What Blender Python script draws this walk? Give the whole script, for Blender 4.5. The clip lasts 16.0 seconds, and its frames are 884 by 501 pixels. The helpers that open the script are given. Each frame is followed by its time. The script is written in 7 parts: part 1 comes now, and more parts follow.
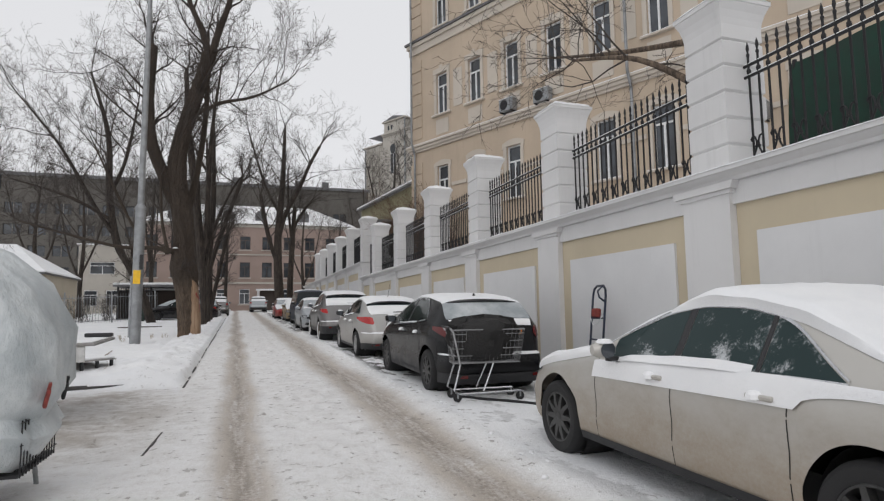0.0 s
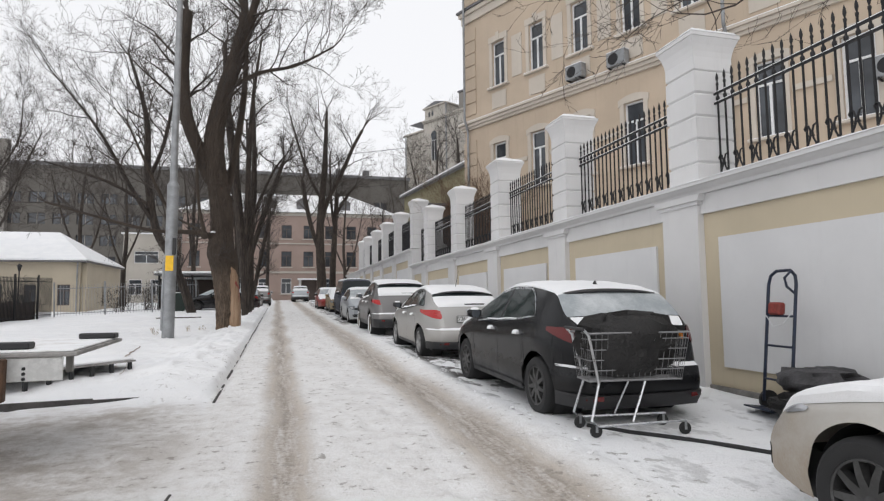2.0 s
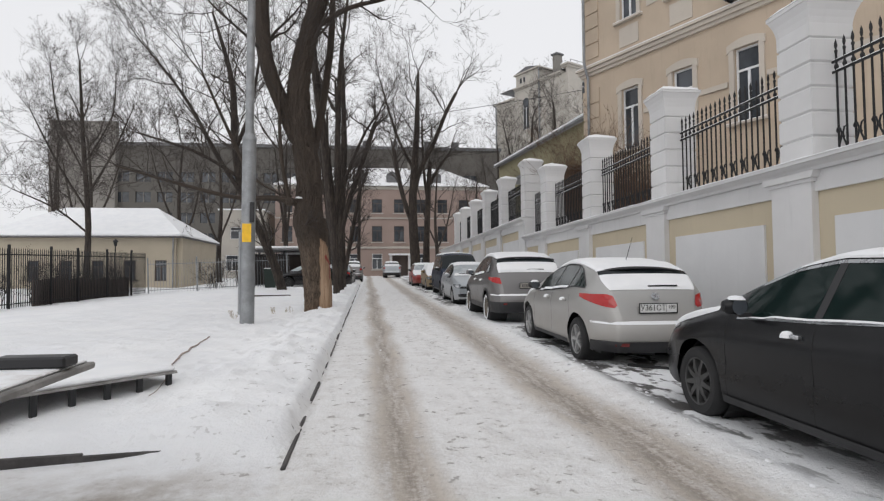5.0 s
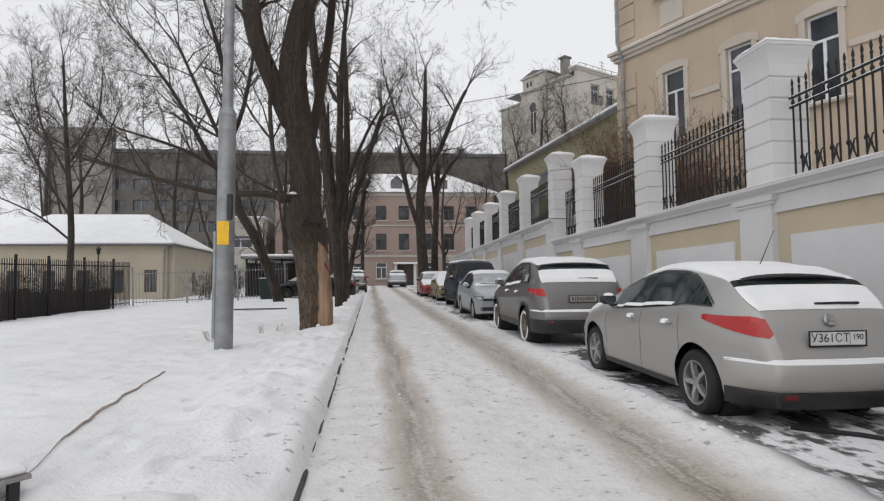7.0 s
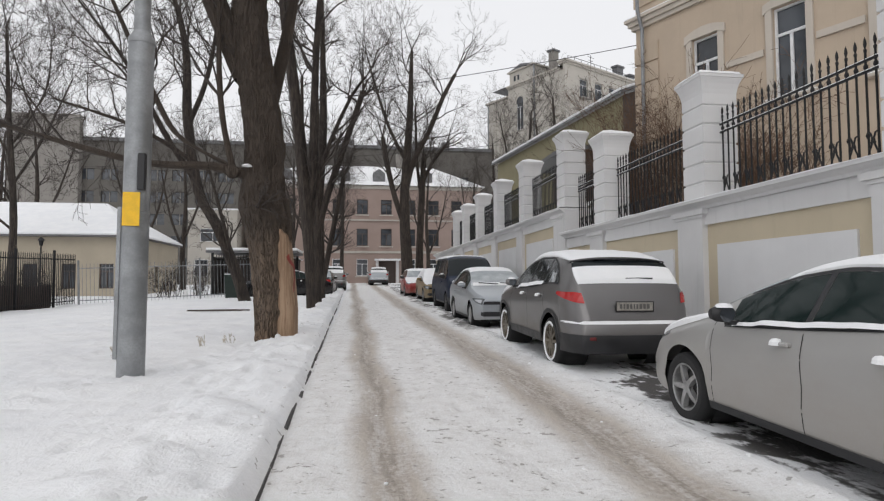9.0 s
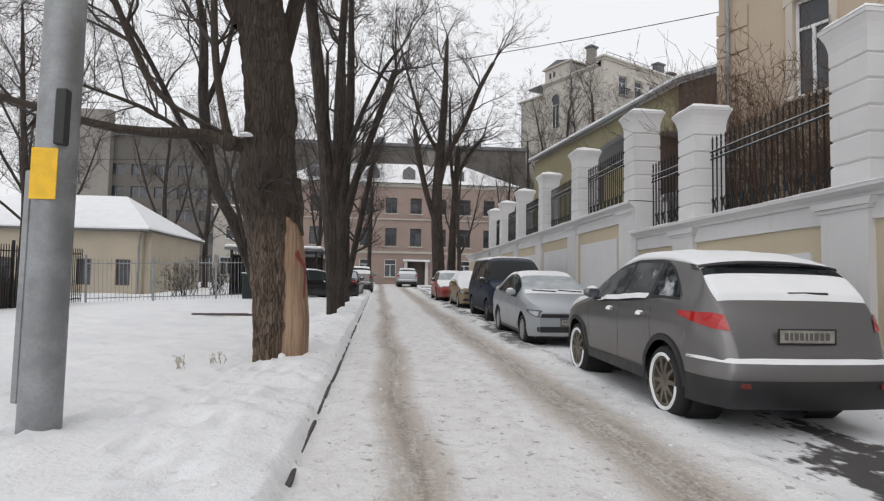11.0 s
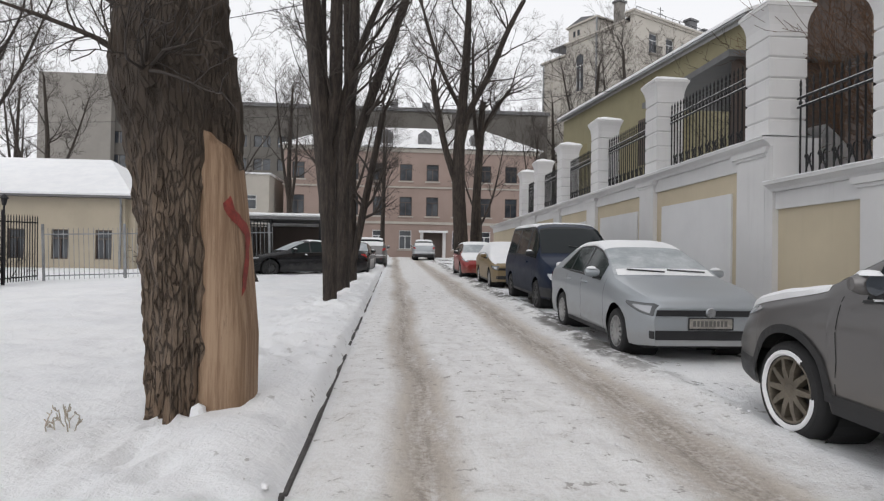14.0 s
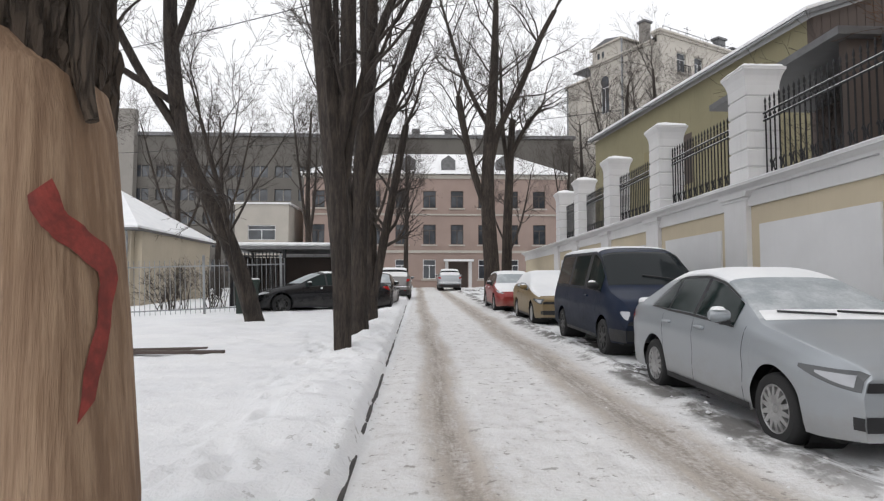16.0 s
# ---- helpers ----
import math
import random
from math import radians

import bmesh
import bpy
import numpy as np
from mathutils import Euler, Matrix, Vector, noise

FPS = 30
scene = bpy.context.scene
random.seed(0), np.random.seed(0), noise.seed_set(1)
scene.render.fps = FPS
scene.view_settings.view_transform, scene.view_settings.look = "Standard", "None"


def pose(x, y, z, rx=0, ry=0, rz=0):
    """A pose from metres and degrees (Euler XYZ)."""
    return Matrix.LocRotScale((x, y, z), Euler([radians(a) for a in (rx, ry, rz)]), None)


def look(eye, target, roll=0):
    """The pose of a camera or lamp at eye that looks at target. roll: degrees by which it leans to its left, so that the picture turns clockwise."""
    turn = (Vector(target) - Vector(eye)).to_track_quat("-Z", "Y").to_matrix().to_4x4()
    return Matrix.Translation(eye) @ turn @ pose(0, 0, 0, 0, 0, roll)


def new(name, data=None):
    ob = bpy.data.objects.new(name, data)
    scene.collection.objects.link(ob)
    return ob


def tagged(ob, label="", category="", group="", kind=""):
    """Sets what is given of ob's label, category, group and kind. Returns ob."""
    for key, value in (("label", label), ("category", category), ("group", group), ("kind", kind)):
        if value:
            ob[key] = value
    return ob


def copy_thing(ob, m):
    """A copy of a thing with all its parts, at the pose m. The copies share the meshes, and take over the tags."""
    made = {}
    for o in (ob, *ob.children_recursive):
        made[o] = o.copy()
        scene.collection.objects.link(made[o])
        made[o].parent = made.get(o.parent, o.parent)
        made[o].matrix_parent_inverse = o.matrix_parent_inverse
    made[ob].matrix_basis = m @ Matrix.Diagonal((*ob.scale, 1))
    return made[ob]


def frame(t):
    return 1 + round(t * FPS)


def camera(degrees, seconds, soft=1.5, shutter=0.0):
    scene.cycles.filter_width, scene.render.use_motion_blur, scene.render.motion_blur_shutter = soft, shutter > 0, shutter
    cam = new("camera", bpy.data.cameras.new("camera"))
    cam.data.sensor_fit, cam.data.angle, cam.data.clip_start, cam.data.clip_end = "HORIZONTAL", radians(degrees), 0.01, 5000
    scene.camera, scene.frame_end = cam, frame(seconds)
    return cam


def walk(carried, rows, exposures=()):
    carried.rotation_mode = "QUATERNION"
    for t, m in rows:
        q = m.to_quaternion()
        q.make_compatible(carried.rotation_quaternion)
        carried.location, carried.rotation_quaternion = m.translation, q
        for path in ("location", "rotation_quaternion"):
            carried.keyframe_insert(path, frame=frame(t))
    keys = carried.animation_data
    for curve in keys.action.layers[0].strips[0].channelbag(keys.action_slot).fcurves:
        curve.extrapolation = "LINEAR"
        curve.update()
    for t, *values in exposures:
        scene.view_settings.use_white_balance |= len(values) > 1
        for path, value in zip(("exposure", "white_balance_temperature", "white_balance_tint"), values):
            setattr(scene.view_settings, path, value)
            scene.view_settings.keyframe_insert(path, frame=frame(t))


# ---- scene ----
cam = camera(73.5, 16.0, soft=1.25)
METRES, EYE, TILT, LEAN, TURN = 22.18, 1.44, 0.0, 0.0, -18.7
ROWS = [
    (0.0, 0.0, 0.0, 0.0, 0.08, 5.78, 0.8),
    (0.5, -0.0112, 0.0286, 0.0001, 0.11, 5.46, 0.98),
    (1.0, -0.0197, 0.0556, 0.0005, 0.71, 5.38, 0.92),
    (1.5, -0.0306, 0.0816, 0.0014, 1.79, 5.04, 1.21),
    (2.0, -0.04, 0.1108, 0.0022, 3.71, 4.87, 0.55),
    (2.5, -0.0519, 0.1387, 0.0027, 4.53, 4.37, 0.38),
    (3.0, -0.0614, 0.1633, 0.0029, 7.34, 3.68, 0.4),
    (3.5, -0.0738, 0.1906, 0.0039, 9.67, 2.73, 0.57),
    (4.0, -0.0843, 0.2194, 0.004, 11.02, 2.13, 0.29),
    (6.5, -0.1385, 0.3561, 0.0077, 12.41, 3.45, 0.61),
    (7.0, -0.1517, 0.392, 0.0076, 12.3, 3.46, 0.62),
    (7.5, -0.1615, 0.4223, 0.0094, 12.03, 3.46, 0.18),
    (8.0, -0.1733, 0.4562, 0.0093, 11.01, 3.15, 0.08),
    (8.5, -0.1808, 0.4831, 0.0103, 11.13, 3.2, 0.06),
    (9.0, -0.1921, 0.522, 0.01, 10.48, 3.23, 0.12),
    (11.5, -0.2414, 0.6652, 0.0145, 14.0, 3.36, -0.88),
    (12.0, -0.2542, 0.6976, 0.0148, 14.93, 2.86, -0.42),
    (12.5, -0.2629, 0.7262, 0.0158, 15.87, 2.83, -0.34),
    (13.0, -0.2751, 0.7612, 0.0159, 14.71, 1.91, -0.18),
    (13.5, -0.283, 0.791, 0.0164, 14.78, 1.24, -0.57),
    (14.0, -0.2954, 0.8223, 0.0169, 14.47, 0.66, -0.93),
    (14.5, -0.3051, 0.8467, 0.0194, 19.3, 1.01, -0.92),
    (15.0, -0.3184, 0.8689, 0.0199, 21.86, 1.6, -0.2),
    (15.5, -0.3266, 0.8973, 0.0203, 23.45, 2.56, -0.25),
    (15.8, -0.3334, 0.9165, 0.0209, 22.0, 3.1, -0.15),
    (16.0, -0.3382, 0.9325, 0.0215, 16.7, 3.43, -0.09),
]
walk(cam, [(t, pose(0, 0, EYE, TILT, LEAN, TURN) @ pose(METRES * x, METRES * y, METRES * z, 90 + pitch, roll, yaw)) for t, x, y, z, yaw, pitch, roll in ROWS], exposures=[(0, -0.03), (0.8, 0.08), (1.5, 0.20), (2.0, 0.26), (2.5, 0.20), (3.0, 0.13), (3.5, 0.04), (4.0, 0.11), (7, 0.09), (9, 0.15), (12.5, 0.21), (13.5, 0.19), (14.2, 0.28), (15, 0.35), (15.5, 0.25), (16, 0.40)])

# ---- world, sun, exposure ----
world = bpy.data.worlds.new("overcast")
scene.world = world
world.use_nodes = True
wn, wl = world.node_tree.nodes, world.node_tree.links
sky = wn.new("ShaderNodeTexSky")
sky.sky_type, sky.sun_disc = "NISHITA", False
sky.sun_elevation, sky.sun_rotation = radians(28), radians(200)
sky.air_density, sky.dust_density, sky.ozone_density = 1.0, 6.0, 1.0
grey = wn.new("ShaderNodeHueSaturation")
grey.inputs["Saturation"].default_value = 0.12
cloud = wn.new("ShaderNodeMix")
cloud.data_type = "RGBA"
cloud.inputs[0].default_value = 0.86
cloud.inputs[7].default_value = (7.9, 7.95, 8.2, 1)
wl.new(sky.outputs[0], grey.inputs["Color"])
wl.new(grey.outputs[0], cloud.inputs[6])
wl.new(cloud.outputs[2], wn["Background"].inputs[0])
wn["Background"].inputs[1].default_value = 0.108
sun = new("sun", bpy.data.lights.new("sun", "SUN"))
sun.data.energy, sun.data.angle, sun.data.color = 0.25, radians(60), (1.0, 0.97, 0.93)
sun.matrix_world = look((0, 0, 40), (9, 22, 0))
scene.view_settings.exposure = 0.0


# ---- materials ----
class Nodes:
    """A small writer of node materials; every socket may be a value or another node's output."""

    def __init__(self, name, rough=0.8, metal=0.0):
        self.m = bpy.data.materials.new(name)
        self.m.use_nodes = True
        self.n, self.l = self.m.node_tree.nodes, self.m.node_tree.links
        self.b = self.n["Principled BSDF"]
        self.b.inputs["Roughness"].default_value, self.b.inputs["Metallic"].default_value = rough, metal
        self.geo = self.n.new("ShaderNodeNewGeometry")
        self.pos = self.geo.outputs["Position"]

    def put(self, sock, v):
        if isinstance(v, bpy.types.NodeSocket):
            self.l.new(v, sock)
        elif isinstance(v, (tuple, list)) and len(v) == 3 and sock.type == "RGBA":
            sock.default_value = (*v, 1)
        else:
            sock.default_value = v

    def obj(self):
        return self.n.new("ShaderNodeTexCoord").outputs["Object"]

    def noise(self, scale, detail=4, rough=0.55, vec=None, stretch=None):
        t = self.n.new("ShaderNodeTexNoise")
        t.inputs["Scale"].default_value, t.inputs["Detail"].default_value, t.inputs["Roughness"].default_value = scale, detail, rough
        v = vec or self.pos
        if stretch:
            k = self.n.new("ShaderNodeMapping")
            k.inputs["Scale"].default_value = stretch
            self.l.new(v, k.inputs["Vector"])
            v = k.outputs[0]
        self.l.new(v, t.inputs["Vector"])
        return t.outputs[0]

    def ramp(self, v, a, b, lo=0.0, hi=1.0):
        r = self.n.new("ShaderNodeMapRange")
        r.interpolation_type = "SMOOTHSTEP"
        for i, x in enumerate((v, a, b, lo, hi)):
            self.put(r.inputs[i], x)
        return r.outputs[0]

    def math(self, op, a, b=0.0):
        q = self.n.new("ShaderNodeMath")
        q.operation = op
        self.put(q.inputs[0], a), self.put(q.inputs[1], b)
        return q.outputs[0]

    def mix(self, f, a, b):
        q = self.n.new("ShaderNodeMix")
        q.data_type = "RGBA"
        self.put(q.inputs[0], f), self.put(q.inputs[6], a), self.put(q.inputs[7], b)
        return q.outputs[2]

    def axis(self, i, vec=None):
        q = self.n.new("ShaderNodeSeparateXYZ")
        self.l.new(vec or self.pos, q.inputs[0])
        return q.outputs[i]

    def rand(self):
        return self.n.new("ShaderNodeObjectInfo").outputs["Random"]

    def bump(self, h, strength=0.3, dist=0.01):
        q = self.n.new("ShaderNodeBump")
        q.inputs["Strength"].default_value, q.inputs["Distance"].default_value = strength, dist
        self.l.new(h, q.inputs["Height"])
        self.l.new(q.outputs[0], self.b.inputs["Normal"])
        return self

    def color(self, v):
        self.put(self.b.inputs["Base Color"], v)
        return self

    def set(self, name, v):
        self.put(self.b.inputs[name], v)
        return self


def plain(name, col, rough=0.7, metal=0.0, vary=0.15, scale=3.0, fine=60.0, bump=0.15, dist=0.004, local=False):
    """A surface of one colour with coarse blotches, fine grain and a fine relief."""
    k = Nodes(name, rough, metal)
    v = k.obj() if local else k.pos
    a, b = k.noise(scale, 5, 0.6, v), k.noise(fine, 3, 0.6, v)
    dark, light = tuple(c * (1 - vary) for c in col), tuple(min(1, c * (1 + vary * 0.6)) for c in col)
    base = k.mix(k.ramp(a, 0.35, 0.65), dark, light)
    k.color(k.mix(k.ramp(b, 0.3, 0.75, 0, 0.35), base, tuple(c * (1 - 1.4 * vary) for c in col)))
    k.set("Roughness", k.ramp(a, 0.3, 0.7, max(0.03, rough - 0.08), min(1, rough + 0.08)))
    return k.bump(b, bump, dist).m


def snow_mat(name, dirt=0.0):
    k = Nodes(name, 0.75)
    a, b = k.noise(1.7, 5, 0.6), k.noise(38, 4, 0.65)
    base = k.mix(k.ramp(a, 0.3, 0.7), (0.80, 0.81, 0.83), (0.86, 0.865, 0.875))
    if dirt:
        base = k.mix(k.ramp(k.noise(5, 5, 0.7), 0.45, 0.75, 0, dirt), base, (0.42, 0.37, 0.32))
    k.color(base).set("Subsurface Weight", 0.0)
    return k.bump(b, 0.35, 0.012).m


SNOW = snow_mat("snow")
SNOW_OLD = snow_mat("old_snow", 0.5)


def ground_mat():
    k = Nodes("snowy_ground", 0.8)
    x, y = k.axis(0), k.axis(1)
    wob = k.math("MULTIPLY", k.math("SUBTRACT", k.noise(0.22, 3), 0.5), 0.55)
    xw = k.math("ADD", k.math("ADD", x, wob), k.math("MULTIPLY", k.math("SUBTRACT", y, 8.0), 0.010))
    coarse, mid, fine, grit = k.noise(0.8, 5, 0.65), k.noise(4.5, 6, 0.7), k.noise(26, 4, 0.65), k.noise(110, 3, 0.6)
    streak = k.noise(3.0, 5, 0.7, None, (3.2, 0.35, 1))

    def track(c, w, soft):
        d = k.math("ABSOLUTE", k.math("SUBTRACT", xw, c))
        return k.ramp(d, w, w + soft, 1, 0)

    tracks = k.math("MAXIMUM", track(0.0, 0.10, 0.26), track(1.78, 0.16, 0.34))
    core = k.math("MAXIMUM", track(0.0, 0.0, 0.16), track(1.8, 0.05, 0.18))
    lane = k.math("MULTIPLY", k.ramp(x, -1.0, -0.85), k.ramp(x, 2.6, 2.2))
    lane = k.math("MAXIMUM", lane, k.math("MULTIPLY", k.ramp(y, 10.6, 9.8), k.ramp(x, 2.6, 2.2)))
    clean = k.mix(k.ramp(coarse, 0.3, 0.7), (0.80, 0.81, 0.83), (0.87, 0.875, 0.885))
    packed = k.mix(k.ramp(mid, 0.38, 0.72), (0.78, 0.775, 0.77), (0.66, 0.645, 0.63))
    base = k.mix(k.math("MULTIPLY", lane, k.ramp(fine, 0.25, 0.6, 0.45, 1.0)), clean, packed)
    slush = k.mix(k.ramp(streak, 0.35, 0.65), (0.36, 0.305, 0.255), (0.52, 0.465, 0.405))
    t1 = k.math("MULTIPLY", tracks, k.ramp(k.math("ADD", streak, k.math("MULTIPLY", fine, 0.5)), 0.5, 0.82, 0.35, 0.95))
    base = k.mix(t1, base, slush)
    base = k.mix(k.math("MULTIPLY", core, k.ramp(k.math("ADD", streak, k.math("MULTIPLY", k.math("SUBTRACT", fine, 0.5), 0.5)), 0.42, 0.66, 0.0, 0.75)), base, (0.19, 0.16, 0.135))
    # trampled, sandy crossing on the yard side
    yard = k.math("MULTIPLY", k.math("MULTIPLY", k.ramp(x, -0.2, -1.6), k.ramp(y, 11.2, 10.2)), k.ramp(y, 5.4, 7.2))
    base = k.mix(k.math("MULTIPLY", yard, k.ramp(k.math("ADD", coarse, k.math("MULTIPLY", mid, 0.6)), 0.62, 0.98, 0.1, 0.85)), base, (0.36, 0.32, 0.28))
    # bare wet asphalt showing beside and under the parked cars
    bare = k.math("MULTIPLY", k.ramp(x, 2.35, 2.75), k.ramp(x, 5.3, 4.8))
    spots = k.ramp(k.math("ADD", k.math("ADD", k.noise(0.9, 5, 0.7, None, (1.0, 0.45, 1)), k.math("MULTIPLY", mid, 0.25)), k.ramp(y, 14.2, 15.6, -0.03, -0.08)), 0.575, 0.635)
    base = k.mix(k.math("MULTIPLY", k.math("MULTIPLY", bare, k.ramp(y, 8.5, 12.0, 0.3, 1.0)), spots), base, (0.085, 0.08, 0.078))
    edge = k.math("ADD", x, k.math("MULTIPLY", k.math("SUBTRACT", k.noise(0.7, 4, 0.6), 0.5), 0.9))
    strip = k.math("MULTIPLY", k.ramp(k.math("ABSOLUTE", k.math("SUBTRACT", edge, 2.42)), 0.12, 0.34, 1.0, 0.0), k.ramp(y, 24.8, 26.5))
    strip = k.math("MULTIPLY", strip, k.ramp(k.math("ADD", k.noise(1.6, 5, 0.7, None, (1.0, 0.6, 1)), k.math("MULTIPLY", mid, 0.35)), 0.58, 0.74))
    base = k.mix(k.math("MULTIPLY", strip, 0.9), base, (0.12, 0.112, 0.106))
    # fine flecks of sand and thawed spots in the packed lane
    flecks = k.math("MULTIPLY", k.ramp(k.noise(17.0, 4, 0.65, None, (1.0, 0.7, 1)), 0.60, 0.66), k.ramp(mid, 0.42, 0.6))
    base = k.mix(k.math("MULTIPLY", lane, k.math("MULTIPLY", flecks, 0.38)), base, (0.30, 0.27, 0.24))
    # scattered lumps of dirt, with the small shadows of lumps painted in as well
    bits = k.math("MULTIPLY", k.ramp(k.noise(9.0, 3, 0.6), 0.63, 0.67), k.ramp(coarse, 0.36, 0.52))
    base = k.mix(k.math("MULTIPLY", bits, k.math("MULTIPLY", k.ramp(x, -2.0, -0.9, 0.10, 0.6), k.ramp(x, 3.4, 2.6, 0.3, 1.0))), base, (0.20, 0.18, 0.16))
    k.color(k.mix(k.math("MULTIPLY", lane, k.ramp(grit, 0.5, 0.8, 0, 0.3)), base, (0.45, 0.42, 0.39)))
    k.set("Roughness", k.math("SUBTRACT", 0.85, k.math("MULTIPLY", tracks, 0.3)))
    h = k.math("ADD", k.math("MULTIPLY", mid, 0.7), k.math("ADD", k.math("MULTIPLY", fine, 0.35), k.math("MULTIPLY", grit, 0.1)))
    return k.bump(h, 0.8, 0.05).m


def stucco(name, col, streaks=0.25):
    """Painted render with run-off streaks below ledges and faint blotches."""
    k = Nodes(name, 0.85)
    a, b, c = k.noise(0.6, 5, 0.6), k.noise(2.2, 5, 0.7, None, (2.5, 2.5, 0.22)), k.noise(90, 3)
    base = k.mix(k.ramp(a, 0.3, 0.7), tuple(v * 0.93 for v in col), tuple(min(1, v * 1.04) for v in col))
    base = k.mix(k.ramp(b, 0.52, 0.78, 0, streaks), base, tuple(v * 0.62 for v in col))
    k.color(k.mix(k.ramp(k.rand(), 0, 1, 0, 0.10), base, tuple(v * 0.8 for v in col)))
    return k.bump(c, 0.2, 0.004).m


WHITE_WALL = stucco("white_wall_paint", (0.665, 0.66, 0.66), 0.25)
WHITE_PANEL = stucco("white_panel_paint", (0.69, 0.69, 0.695), 0.12)
CREAM = stucco("cream_wall_paint", (0.56, 0.485, 0.355), 0.15)
OCHRE = stucco("ochre_stucco", (0.505, 0.41, 0.315), 0.25)
OCHRE_TRIM = stucco("pale_stucco_trim", (0.55, 0.495, 0.43), 0.25)
OLIVE = stucco("olive_stucco", (0.25, 0.225, 0.138), 0.3)
OLIVE_DIM = stucco("dim_olive_stucco", (0.235, 0.205, 0.115), 0.3)
BROWN = stucco("brown_boards", (0.085, 0.066, 0.058), 0.3)
PALE = stucco("pale_yellow_stucco", (0.46, 0.43, 0.385), 0.2)
PINK = stucco("pink_stucco", (0.33, 0.25, 0.218), 0.25)
CONCRETE = stucco("grey_concrete", (0.115, 0.107, 0.096), 0.3)
CONCRETE_LIGHT = stucco("pale_concrete", (0.24, 0.225, 0.205), 0.3)
HOUSE_CREAM = stucco("house_cream_stucco", (0.44, 0.385, 0.30), 0.15)
IRON = plain("black_iron", (0.022, 0.022, 0.024), 0.55, 0.4, 0.3, 8, 80)
STEEL = plain("grey_galvanised_steel", (0.30, 0.31, 0.32), 0.5, 0.5, 0.25, 3, 40)
CHROME = plain("worn_chrome", (0.55, 0.56, 0.58), 0.28, 0.95, 0.15, 6, 60, 0.05)
WOOD_WHITE = plain("white_window_paint", (0.74, 0.75, 0.76), 0.5, 0, 0.1)
RUBBER = plain("black_rubber", (0.02, 0.02, 0.021), 0.8, 0, 0.3, 5, 60)
PLASTIC = plain("black_plastic", (0.018, 0.018, 0.02), 0.5, 0, 0.25, 6, 90)
YELLOW_SIGN = plain("yellow_sign_paint", (0.85, 0.50, 0.02), 0.5, 0, 0.1, 9)
ROOF_METAL = plain("grey_roof_metal", (0.16, 0.16, 0.165), 0.5, 0.5, 0.25)
KERB = plain("dark_wet_kerb_stone", (0.075, 0.07, 0.068), 0.8, 0, 0.4, 4, 50, 0.4, 0.01)
DARK_STONE = plain("grey_kerb_stone", (0.20, 0.19, 0.18), 0.85, 0, 0.3, 4, 50, 0.4, 0.01)


def window_glass(name="window_glass", col=(0.03, 0.034, 0.04)):
    k = Nodes(name, 0.06)
    k.color(k.mix(k.ramp(k.noise(0.7, 3), 0.35, 0.65), col, tuple(c * 2.2 for c in col)))
    k.set("Specular IOR Level", 0.6)
    return k.bump(k.noise(2.5, 2), 0.05, 0.01).m


GLASS = window_glass()


